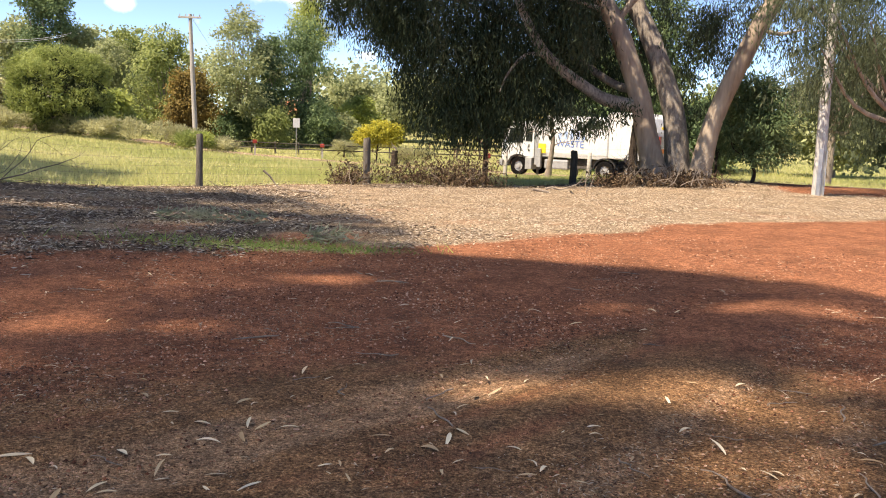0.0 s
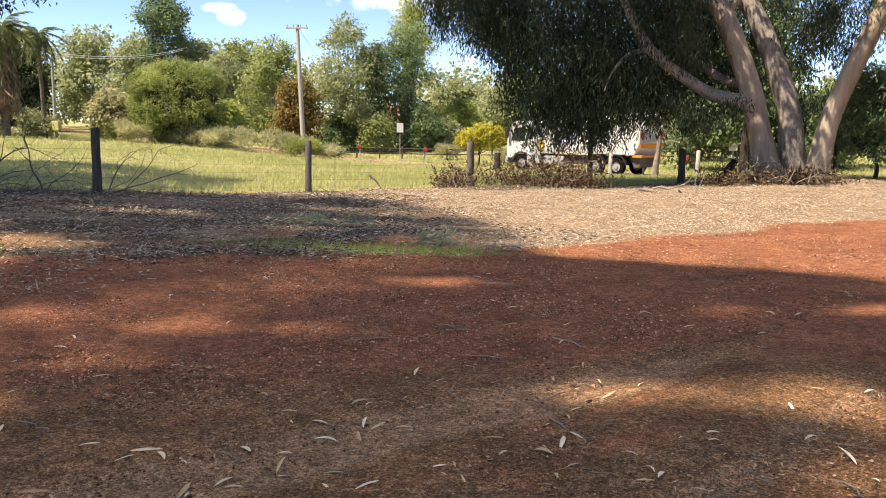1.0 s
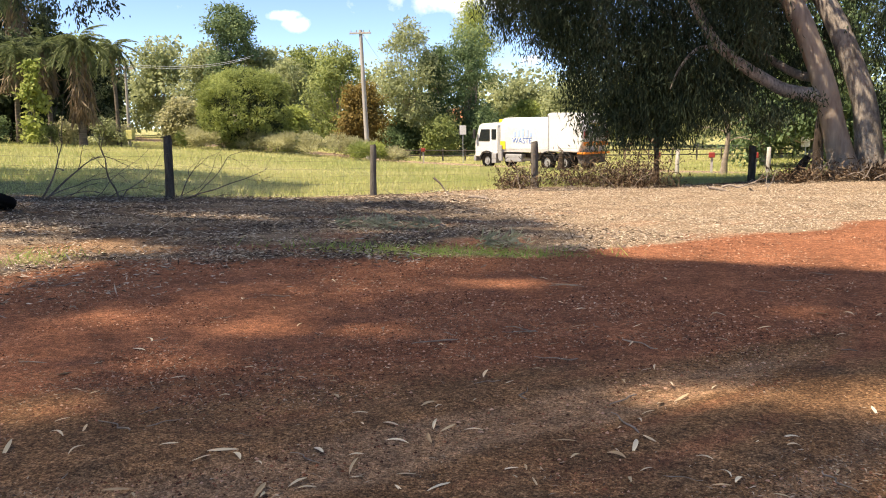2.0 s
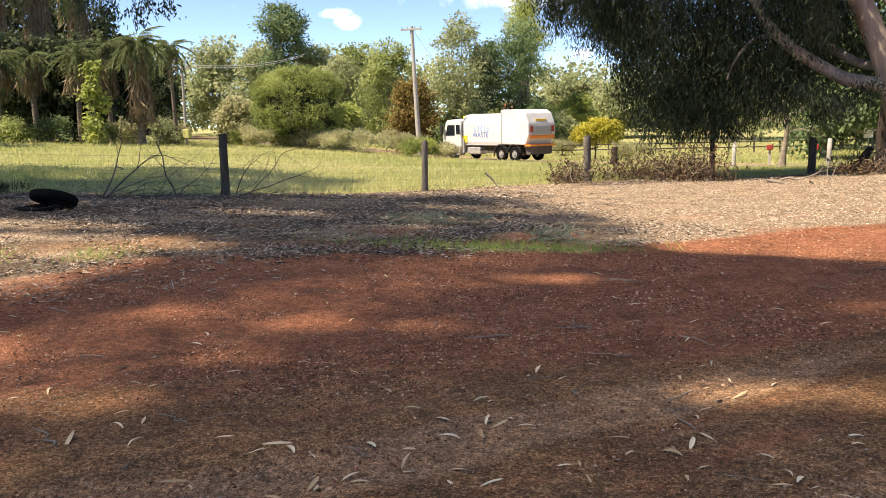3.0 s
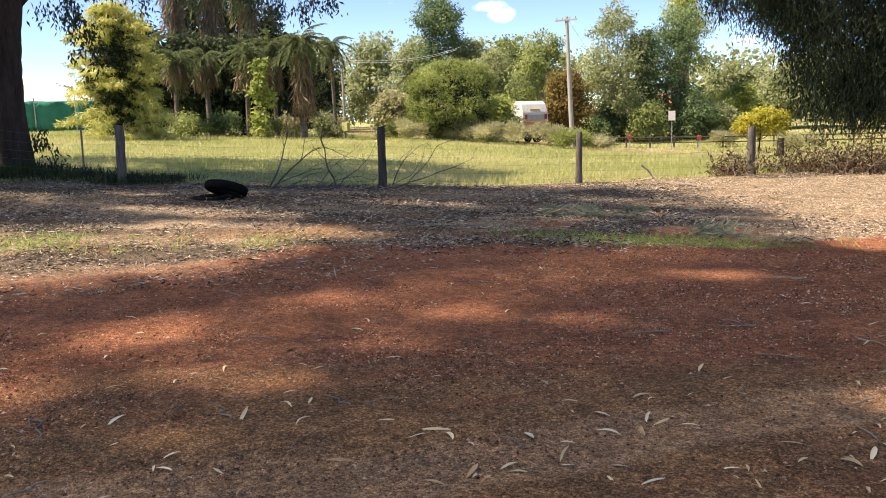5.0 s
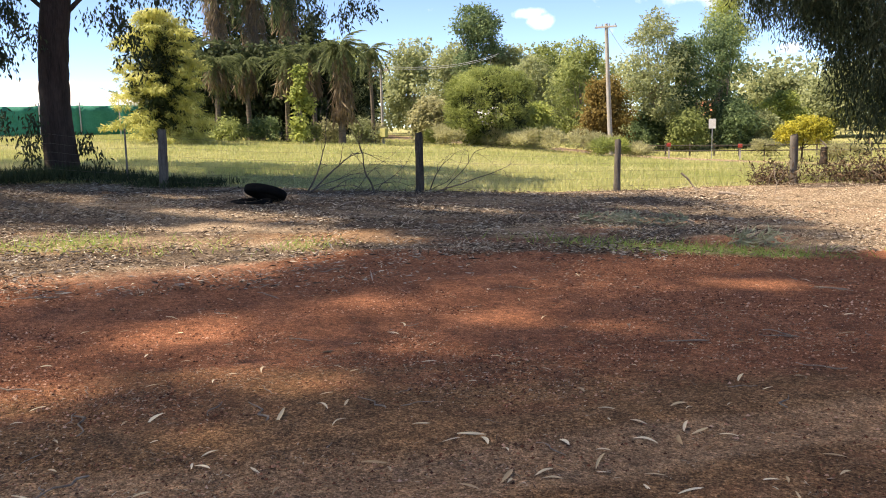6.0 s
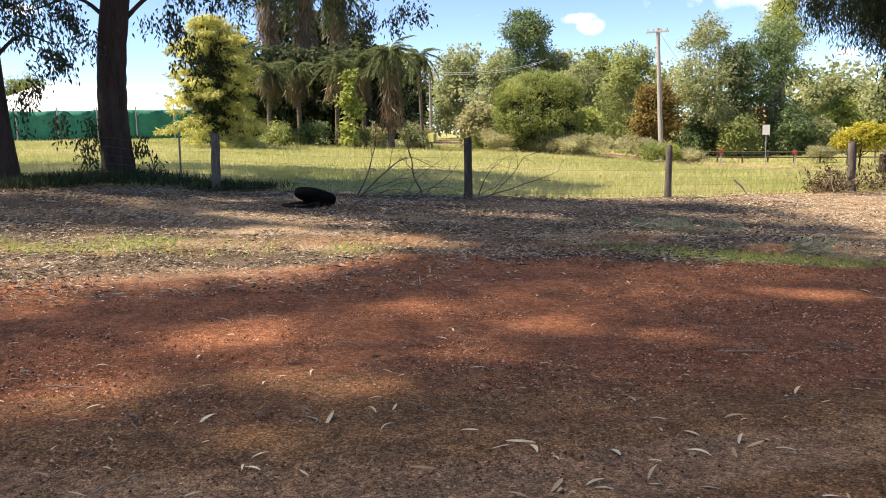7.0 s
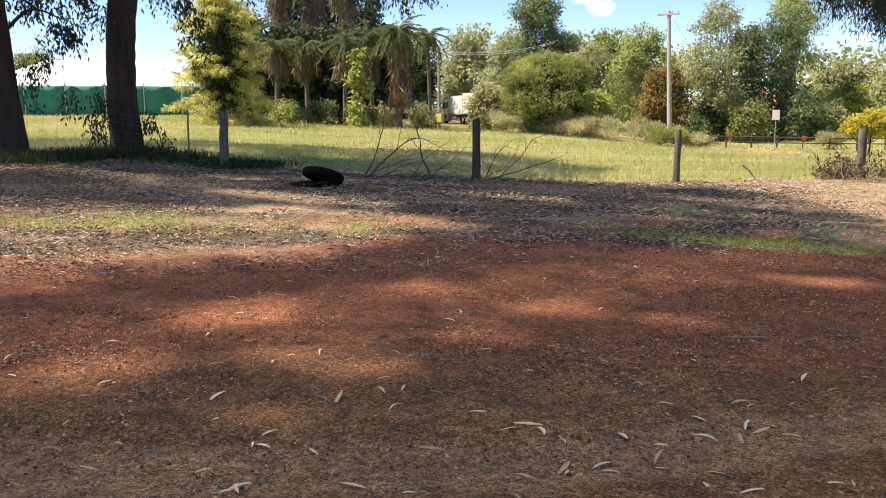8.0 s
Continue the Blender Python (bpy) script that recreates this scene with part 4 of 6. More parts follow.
tree("far_gum_tree", spot(11.2, 82), 5.5, 1.0, 10.2, "dark-leaved tree among pale stems by the road", F_DARK, seed=64, r=0.16, **FAR)
tree("far_gum_tree", spot(8.4, 82), 5.0, -0.2, 4.2, "dark shrub below the she-oak", F_DARK, seed=73, r=0.08, **FAR)
tree("far_gum_tree", spot(6.6, 84), 3.6, -0.3, 3.0, "olive shrub by the far drive", F_GREYGUM, seed=74, r=0.08, **FAR)
tree("far_gum_tree", spot(13.6, 80), 4.0, -0.3, 3.4, "dark shrub under the pale-stemmed gum", F_DARK, seed=75, r=0.08, **FAR)
tree("far_gum_tree", spot(11.2, 78), 3.8, 0.3, 3.6, "weeping green shrub below the gums", F_GUM, seed=65, r=0.08, droop=1.2, **FAR)
tree("far_gum_tree", spot(16.4, 74.5), 5.1, 0.2, 6.4, "bronze-brown leaved tree beside the power pole", F_BROWN, seed=66, r=0.1, **FAR)
tree("far_gum_tree", spot(17.8, 82), 7.5, 1.0, 10.0, "olive gum tree behind the power pole", F_GUM, seed=67, r=0.18, **FAR)
tree("far_gum_tree", spot(21.0, 90), 7.0, 1.0, 8.8, "olive gum tree in the far wood", F_GREYGUM, seed=68, r=0.18, **FAR)
tree("far_gum_tree", spot(24.4, 95), 6.4, 6.5, 14.6, "tall dark tree that stands over the wood", F_DARK, n=17, count=13000, clump=0.42, size=0.30, width=0.17, seed=69, r=0.25, taper=0.15)
tree("far_gum_tree", spot(20.9, 64), 3.2, 0.2, 3.4, "light green shrub beside the round bush", F_LIGHT, seed=70, r=0.08, **FAR)
tree("far_gum_tree", spot(27.75, 66), 3.0, 0.1, 3.6, "grey-green shrub beside the round bush", F_SCRUB, seed=71, r=0.08, **FAR)
for i, (az, d, w, h) in enumerate([(28.9, 116, 10, 12.4), (33.6, 102, 9, 11.4), (22.8, 98, 9, 10.4), (19.6, 100, 9, 10.6), (5.6, 104, 9, 7.2), (2.6, 100, 9, 7.4), (-1.4, 96, 9, 7.6), (-5.5, 92, 9, 8.0), (26.2, 104, 8, 11.2), (35.6, 94, 9, 10.4)]):
    tree("far_gum_tree", spot(az, d), w, 0.6, h, "rounded olive gum tree of the far wood", (F_GREYGUM, F_GUM, F_GREYGUM, F_GUM, F_GREYGUM, F_GREYGUM, F_GUM, F_GREYGUM, F_GREYGUM, F_GUM)[i], n=34, count=12000, clump=0.45, size=0.38, width=0.24, seed=100 + i, r=0.2, taper=0.35)


tree("far_gum_tree", spot(55.6, 96), 7.0, 0.6, 6.6, "olive tree behind the white-roofed house", F_GUM, seed=121, r=0.12, **FAR)
tree("far_gum_tree", spot(48.6, 98), 5.0, 0.6, 4.8, "grey-green tree beyond the shade-cloth fence", F_GREYGUM, seed=122, r=0.12, **FAR)


def far_wood():
    """The wood that closes the view: crowns side by side, too far to tell apart."""
    rng = np.random.RandomState(150)
    blobs = []
    for i in range(330):
        az = -42 + 106 * (i + rng.rand()) / 330
        d = 112 + 30 * rng.rand()
        x, y = bearing(az, d)
        top = np.interp(az, [-42, -20, -8, 0, 5, 8, 14, 18, 24, 30, 36, 45, 50, 64], [9, 9, 9, 9.5, 9.5, 9.5, 9.5, 11.5, 11.8, 12, 11, 7, 4.6, 4.6]) * (0.72 + 0.3 * rng.rand())
        for k in range(3):
            s = 1.5 + 1.3 * rng.rand()
            blobs.append((x + rng.normal() * 1.6, y + rng.normal() * 1.6, gz(x, y) + max(s * 0.6, top * (0.30 + 0.33 * k) - 0.3 * s), s * 1.25, s * 1.25, s * 0.8))
    ob = new("far_wood", crown_mesh(blobs, 0, 0.60, 24, 0.62, 0.44, 151, 0.4, 0.5, 84000))
    ob.data.materials.append(F_GREYGUM)
    tagged(ob, "olive-green wood of gum trees in the distance", "wood", kind="stuff")


far_wood()
tree("far_gum_tree", spot(5.6, 92), 5.0, 1.0, 4.8, "bright green tree by the far house", F_LIGHT, seed=72, r=0.1, **FAR)


def round_bush():
    """Dense dome of fine leaves, lumpy, down to the grass."""
    t = thing("round_bush", spot(23.9, 60), "large dome-shaped olive-green bush at the field's edge", "bush", turn=24.2)
    rng = np.random.RandomState(77)
    blobs = []
    for i in range(230):
        u = rng.normal(size=3)
        u /= np.linalg.norm(u)
        c = np.sign(u) * np.abs(u) ** 0.85 * np.array((2.72, 2.6, 2.45))
        q = 0.40 + 0.30 * rng.rand() ** 1.5
        if 2.7 + c[2] > 0.3:
            blobs.append((c[0], c[1], 2.7 + c[2], q, q, q * 0.75))
    part("trunk", tubes("trunk", limbs_to(blobs[:12], (0, 0, -0.1), 0.14, 5), 6), M_BARK_SHADED, t)
    # dark leaf tone stands in for shade between the clumps
    part("inner_crown", crown_mesh([(0, 0, 2.7, 2.35, 2.3, 2.2)], 0, 0.3, 20, 0.28, 0.13, 76, 0.2, 0.8, 5000), F_SHADETONE, t, "inner leaves coloured dark for shade")
    part("crown", crown_mesh(blobs, 22, 0.15, 26, 0.15, 0.060, 78, -0.3, 0.7, 62000, (0, 1)), F_BUSH, t)


round_bush()

# scrub at the foot of the pole and along the field
for i, (az, d, w, h, m) in enumerate([(21.5, 57, 3.4, 1.7, F_SCRUB), (19.4, 56, 3.6, 1.9, F_SCRUB), (17.4, 57, 3.4, 1.9, F_SCRUB), (15.6, 56, 2.8, 1.4, F_LIGHT), (14.2, 57, 2.4, 1.1, F_SCRUB),
                                      (23.0, 58, 2.6, 1.5, F_SCRUB), (26.9, 58, 2.6, 1.6, F_SCRUB), (27.6, 61, 1.8, 1.3, F_BUSH), (16.5, 55, 2.6, 1.3, F_BUSH), (6.6, 70, 3.0, 1.5, F_SCRUB), (2.0, 60, 2.6, 1.4, F_SCRUB)]):
    t = thing("scrub_bush", spot(az, d), "low grey-green scrub bush in long grass", "bush", "scrub along the field")
    rng = np.random.RandomState(200 + i)
    blobs = random_blobs(w, 0.25, h * 0.8, 7, rng, 0.6, 0.3)
    part("crown", crown_mesh(blobs, 26, 0.16, 30, 0.26, 0.035, 210 + i, -0.7, 0.4, 3400), m, t)

# yellow shrub and dark stump behind the fence
def yellow_shrub():
    t = thing("yellow_shrub", spot(4.4, 61), "bright yellow-green rounded shrub on a thin trunk", "shrub", turn=4.4)
    blobs = [(-0.7, 0, 2.05, 0.85, 0.75, 0.6), (0.4, 0, 2.4, 0.9, 0.75, 0.6), (1.15, 0.15, 1.8, 0.75, 0.75, 0.65), (0, 0, 1.7, 1.05, 0.75, 0.55), (1.45, 0, 2.3, 0.5, 0.45, 0.45), (-1.15, 0, 1.7, 0.45, 0.45, 0.4)]
    part("trunk", tubes("trunk", limbs_to(blobs, (0, 0, -0.1), 0.06, 5), 6), M_BARK_SHADED, t)
    part("crown", crown_mesh(blobs, 60, 0.13, 20, 0.13, 0.075, 79, 0.2, 0.4, 9000), F_YELLOW, t)


yellow_shrub()


# ---- power poles and lines ----
def power_pole(at, h, label, lean=(0, 0), r=0.15):
    t = thing("power_pole", at, label, "pole", "power poles")
    part("shaft", tubes("shaft", [bend([(0, 0, -0.3, r * 1.15), (lean[0] * 0.55, lean[1], h * 0.5, r), (lean[0], lean[1], h, r * 0.75)], 8)], 12, 0.05, 2), M_POLE, t)
    bm = bmesh.new()
    box(bm, lean[0] - 0.75, lean[0] + 0.75, -0.16, -0.06, h - 0.28, h - 0.16, 0.01)
    arm = part("crossarm", bm, M_POLE, t)
    for x in (-0.65, -0.25, 0.25, 0.65):
        bm = bmesh.new()
        cyl(bm, 0.04, 0.14, Matrix.Translation((lean[0] + x, -0.11, h - 0.09)), 8, 0.03)
        part("insulator", bm, M_GREY, t)
    return t


POLE_A = spot(15.97, 60)
power_pole(POLE_A, 8.9, "tall grey timber power pole with crossarm", (-0.35, 0))
POLE_B = spot(31.0, 62)
power_pole(POLE_B, 5.4, "slender grey pole beside the palms", (0.0, 0), 0.10)


def power_lines():
    t = thing("power_line", (0, 0, 0), "thin sagging power lines between timber poles", "cable")
    top_a, top_b = POLE_A + Vector((-0.35, 0, 8.85)), POLE_B + Vector((0, 0, 5.35))
    mid = Vector((*bearing(23.4, 92), 8.6))
    for k, (a, b, sag) in enumerate([(top_b, mid, 0.5), (top_b + Vector((0.4, 0, 0.1)), mid + Vector((0.4, 0, 0.25)), 0.5), (top_a, mid + Vector((8, 40, -1)), 1.2)]):
        part("cable", tubes("cable", [[(*(a.lerp(b, s) - Vector((0, 0, 4 * sag * s * (1 - s)))), 0.016) for s in np.linspace(0, 1, 18)]], 4), M_CABLE, t)


power_lines()


# ---- palms ----
def frond_mesh(length, rng, hang, leaflets=44, leaf=0.55):
    """An arching palm frond: midrib with hanging leaflets on both sides. Grows along +x."""
    s = np.linspace(0, 1, 12)
    px = length * (s - 0.28 * hang * s ** 2)
    pz = length * (0.42 * s - (0.62 + 0.6 * hang) * s ** 2)
    line = [(a, 0, b, 0.025 * (1 - 0.8 * k)) for a, b, k in zip(px, pz, s)]
    rib = tubes("rib", [line], 4)
    k = np.repeat(np.linspace(0.12, 1, leaflets), 2)
    sg = np.tile((-1.0, 1.0), leaflets)
    pos = np.stack([np.interp(k, s, px), np.zeros_like(k), np.interp(k, s, pz)], 1)
    way = np.stack([0.5 + 0 * k, sg * 0.75, -0.8 - 0.8 * rng.rand(len(k))], 1) + rng.normal(size=(len(k), 3)) * 0.12
    lf = leaves_mesh("frond", pos, way, leaf, 0.06, rng)
    bm = bmesh.new()
    bm.from_mesh(rib)
    bm.from_mesh(lf)
    me = bpy.data.meshes.new("frond")
    bm.to_mesh(me)
    bm.free()
    return me


RNGP = np.random.RandomState(300)
FRONDS = [frond_mesh(2.1, RNGP, h) for h in (0.5, 0.9, 1.3, 1.7)]
DRY = [frond_mesh(2.1, RNGP, h, 26, 0.4) for h in (1.2, 1.5)]
for me in FRONDS:
    me.materials.append(F_PALM)
for me in DRY:
    me.materials.append(F_PALMDRY)


def palm(at, h, label, fronds=20, dry=5, r=0.16, lean=(0, 0), seed=1, scale=1.0, skirt=0.0):
    t = thing("palm_tree", at, label, "palm", "palms at the field's edge")
    rng = np.random.RandomState(seed)
    line = bend([(0, 0, -0.2, r * 1.35), (lean[0] * 0.3, lean[1] * 0.3, h * 0.4, r), (lean[0], lean[1], h, r * 0.85)], 10)
    part("trunk", tubes("trunk", [line], 9, 0.12, seed), M_PALM_TRUNK, t)
    for i in range(fronds + dry):
        dryf = i >= fronds
        k = i / max(1, fronds - 1)
        me = DRY[rng.randint(2)] if dryf else FRONDS[min(3, int(4 * (k * 0.9 + 0.1 * rng.rand())))]
        ob = part("dry_frond" if dryf else "frond", me, F_PALM, t)
        tilt = 38 + 14 * rng.randn() if dryf else -52 + 72 * k + 8 * rng.randn()
        ob.matrix_basis = pose(lean[0], lean[1], h - (0.25 if dryf else 0), 0, 0, i * 137.5 + 15 * rng.randn()) @ pose(0, 0, 0, 0, tilt, 0) @ Matrix.Scale(scale * (0.85 + 0.3 * rng.rand()), 4)
    if skirt:
        n = 700
        a, z = rng.rand(n) * 6.283, h - skirt * rng.rand(n) ** 0.8
        rad = (r + 0.5 * np.sqrt((h - z + 0.1) / skirt)) * (0.6 + 0.5 * rng.rand(n))
        p = np.stack([lean[0] + rad * np.cos(a), lean[1] + rad * np.sin(a), z], 1)
        way = rng.normal(size=(n, 3)) * 0.3 + np.array((0, 0, -1.0))
        part("dead_frond_skirt", leaves_mesh("dead_frond_skirt", p, way, 0.8, 0.09, rng), F_PALMDRY, t, "hanging skirt of dead fronds")
    return t


for i, (az, d, h, lab, fr, dr, r, sk, sc) in enumerate([
        (41.6, 58, 5.0, "feathery palm with arching fronds and slim trunk", 18, 7, 0.16, 1.0, 1.0),
        (39.6, 60, 5.2, "palm with orange-brown dead fronds", 16, 9, 0.17, 1.4, 1.0),
        (37.2, 58, 5.3, "feathery palm with slim grey trunk", 18, 8, 0.15, 1.6, 0.95),
        (35.4, 61, 6.2, "feathery palm in the dark grove", 18, 6, 0.15, 2.6, 1.0),
        (33.7, 57, 6.2, "palm with yellow flower sprays and a skirt of dead fronds", 24, 8, 0.2, 4.4, 1.05),
        (31.6, 60, 6.2, "slender palm with drooping pale fronds", 18, 5, 0.12, 0, 0.9),
        (38.2, 66, 6.6, "feathery palm deep in the grove", 18, 4, 0.15, 0, 1.0),
        (42.9, 62, 6.0, "feathery palm beside the golden conifer", 16, 3, 0.15, 0, 1.0),
        (34.6, 70, 7.2, "feathery palm deep in the grove", 18, 4, 0.15, 0, 1.0)]):
    palm(spot(az, d), h, lab, fr + 5, dr, r, (0.15 * (-1) ** i, 0), 310 + i, sc * 0.78, sk)
for az, d, h in ((41.4, 69, 13.0), (39.1, 70, 12.6), (36.9, 73, 12.4)):
    palm(spot(az, d), h, "very tall palm with a shaggy trunk over the grove", 22, 10, 0.42, (0.1, 0), int(az * 10), 1.3, 5.5)
# wood behind and under the palms; the trees' leaf colour holds the grove's shade
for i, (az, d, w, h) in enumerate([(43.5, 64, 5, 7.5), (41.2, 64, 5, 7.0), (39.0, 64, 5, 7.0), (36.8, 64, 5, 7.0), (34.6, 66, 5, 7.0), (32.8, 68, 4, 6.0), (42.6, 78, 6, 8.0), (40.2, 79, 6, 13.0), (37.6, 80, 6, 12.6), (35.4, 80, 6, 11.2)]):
    tree("grove_tree", spot(az, d), w, 0.6, h, "leafy tree behind the palms, deep shade in its leaf colour", F_SHADETONE, seed=330 + i, n=26, count=8000, clump=0.38, size=0.34, width=0.20)
for i, (az, d, w, h, m) in enumerate([(41.0, 57, 3, 1.6, F_GUM), (38.6, 58, 3, 1.8, F_DARK), (36.0, 58, 2.6, 1.5, F_GUM), (34.6, 60, 2.4, 1.6, F_SCRUB), (32.5, 60, 2.6, 1.8, F_GREYGUM), (31.8, 61, 2.4, 1.5, F_SCRUB), (32.4, 66, 3.2, 4.6, F_GREYGUM)]):
    tree("grove_shrub", spot(az, d), w, 0.1, h, "leafy shrub under the palms", m, n=10, count=2600, clump=0.2, size=0.2, width=0.08, seed=340 + i, r=0.05, category="shrub")
tree("broadleaf_sapling", spot(36.2, 56), 1.6, 0.3, 5.0, "bright green broad-leaved sapling among the palms", F_LIGHT, n=14, count=1500, clump=0.2, size=0.28, width=0.18, seed=350, r=0.05)


def golden_conifer():
    t = thing("golden_conifer", spot(45.0, 52), "golden-yellow conifer with layered drooping sprays", "tree", turn=45)
    part("trunk", tubes("trunk", [bend([(0, 0, -0.2, 0.16), (0, 0, 4, 0.1), (0.1, 0, 7.4, 0.02)], 6)], 8), M_BARK_SHADED, t)
    rng = np.random.RandomState(362)
    blobs = []
    for k in range(56):
        u = (k + 0.5) / 56
        z = 0.35 + 7.1 * u
        rad = np.interp(z, [0.4, 2.2, 3.0, 4.6, 6.2, 7.0, 7.6], [2.75, 2.75, 2.15, 2.3, 1.95, 1.35, 0.6])
        a = k * 2.39996 + 0.5 * rng.randn()
        sz = 0.50 + 0.35 * rng.rand()
        # a tier: a chain of flat masses that droop outwards
        for q in (0.45, 0.75, 1.0):
            rq = max(0.1, rad * q - 0.25)
            blobs.append((rq * math.cos(a), rq * math.sin(a), z + 0.10 - 0.42 * (q * q) * rad / 2, sz * 1.05, sz * 1.05, sz * 0.20))
    part("crown", crown_mesh(blobs, 0, 0.09, 22, 0.24, 0.055, 363, 0.75, 0.5, 42000), F_CONIFER, t, "lobes of golden sprays with dark gaps")
    # shade of the gaps between tiers is coloured into these leaves
    part("inner_crown", crown_mesh([(0, 0, 3.5, 1.3, 1.3, 3.3)], 0, 0.2, 20, 0.26, 0.12, 364, 0.5, 0.5, 7000), F_SHADETONE, t, "inner foliage coloured dark for shaded gaps")


golden_conifer()


# ---- gums by the left of the yard ----
def yard_gum(at, az, r, lines, blobs, label, seed, drops=(0.3, 0.5), per=36, lean=0.07):
    t = thing("yard_gum_tree", at, label, "tree", "gums on the field's edge", turn=az)
    lines = [[(x + lean * z, y, z, q) for x, y, z, q in ln] for ln in lines]
    blobs = [(b[0] + lean * b[2], *b[1:]) for b in blobs]
    part("trunk", tubes("trunk", [bend(lines[0], 8)], 16, 0.07, seed), M_BARK_SHADED, t)
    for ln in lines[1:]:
        part("limb", tubes("limb", [bend(ln, 5)], 8, 0.1, seed), M_BARK_SHADED, t)
    rng = np.random.RandomState(seed)
    st, o = crown_points(blobs, per, 0.2, 1, rng, 0.3)
    part("crown", hanging_leaves(st, drops[0] + drops[1] * rng.rand(len(st)), rng, 60, 0.13, 0.045, 0.12), F_BIG, t)
    return t


GUM_A = yard_gum(spot(51.2, 22), 51.2, 0.36,
         [[(0, 0, -0.3, 0.46), (0.0, 0, 0.3, 0.39), (-0.12, 0, 1.5, 0.34), (-0.15, 0, 3.0, 0.33), (0.0, 0, 5.0, 0.30), (0.3, 0, 8, 0.2), (0.4, 0, 10, 0.08)],
          [(-0.1, 0, 3.6, 0.06), (-0.9, 0.1, 4.2, 0.04), (-1.8, 0, 3.9, 0.015)], [(0, 0, 3.6, 0.06), (0.9, -0.1, 4.4, 0.045), (2.1, 0, 4.2, 0.015)],
          [(0.1, 0, 4.4, 0.12), (1.6, 0.2, 5.2, 0.08), (4.0, 0.2, 5.0, 0.05), (6.4, 0.2, 4.4, 0.02)]],
         [(-1.2, 0, 4.0, 0.6, 0.5, 0.45), (-0.7, 0.1, 3.3, 0.3, 0.3, 0.25), (1.0, 0, 3.9, 0.5, 0.5, 0.4), (1.6, 0, 3.1, 0.35, 0.3, 0.5), (1.9, 0.1, 4.6, 0.7, 0.6, 0.5), (-2.0, 0, 4.8, 0.8, 0.7, 0.5),
          (-0.8, -0.2, 1.5, 0.45, 0.3, 0.3), (-0.5, -0.1, 1.05, 0.25, 0.2, 0.25), (0.6, -0.2, 0.9, 0.2, 0.2, 0.3), (3.1, 0.1, 4.5, 0.4, 0.4, 0.3), (5.6, 0.2, 4.2, 0.5, 0.4, 0.25), (6.3, 0.2, 4.1, 0.45, 0.4, 0.3), (4.6, 0.1, 5.2, 1.6, 0.7, 0.4), (7.2, 0.2, 4.35, 0.5, 0.4, 0.2), (3.0, 0, 5.8, 1.6, 1.2, 0.8), (0, 0, 6.6, 2.6, 2.2, 1.3), (0.3, 0, 9, 2.6, 2.4, 1.5), (-2.2, 0, 6.6, 1.6, 1.4, 0.9)],
         "gum tree with hanging leaf clusters at the field's edge, trunk colour darkened for shade", 401)
GUM_B = yard_gum(spot(57.7, 21.0), 57.2, 0.36,
         [[(0, 0, -0.3, 0.44), (0, 0, 0.3, 0.36), (-0.25, 0, 2.2, 0.31), (-0.5, 0, 5.0, 0.27), (-0.4, 0, 9, 0.1)], [(-0.2, 0, 2.6, 0.05), (0.4, 0, 3.2, 0.03), (1.1, 0, 3.0, 0.01)]],
         [(0.6, 0, 2.1, 0.35, 0.3, 0.5), (1.0, 0, 3.0, 0.6, 0.4, 0.45), (0.5, 0, 3.9, 0.9, 0.6, 0.5), (-1, 0, 4.6, 1.4, 1, 0.7), (-0.4, 0, 7.5, 2.4, 2.2, 1.6)],
         "gum tree beside shade and long grass, trunk colour darkened for shade", 402)


YARD_GUMS = (GUM_A, GUM_B)


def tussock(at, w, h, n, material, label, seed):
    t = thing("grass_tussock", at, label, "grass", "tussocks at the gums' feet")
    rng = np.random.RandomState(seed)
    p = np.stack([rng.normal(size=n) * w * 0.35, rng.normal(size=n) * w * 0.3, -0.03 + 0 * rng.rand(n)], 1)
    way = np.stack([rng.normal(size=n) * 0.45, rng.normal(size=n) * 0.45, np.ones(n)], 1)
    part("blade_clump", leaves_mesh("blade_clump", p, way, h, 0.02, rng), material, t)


# tussocks share the darkened leaf colour: the gums' shade is in the blades
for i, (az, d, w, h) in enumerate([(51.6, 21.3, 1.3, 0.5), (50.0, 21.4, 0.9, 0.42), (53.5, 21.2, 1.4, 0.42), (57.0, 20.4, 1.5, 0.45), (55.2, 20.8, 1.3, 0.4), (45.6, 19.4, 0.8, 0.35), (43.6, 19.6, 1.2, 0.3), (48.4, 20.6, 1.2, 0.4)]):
    tussock(spot(az, d), w, h * 0.7, 900, F_SHADETONE, "green grass tussock, colour darkened for the shade of the gums", 420 + i)


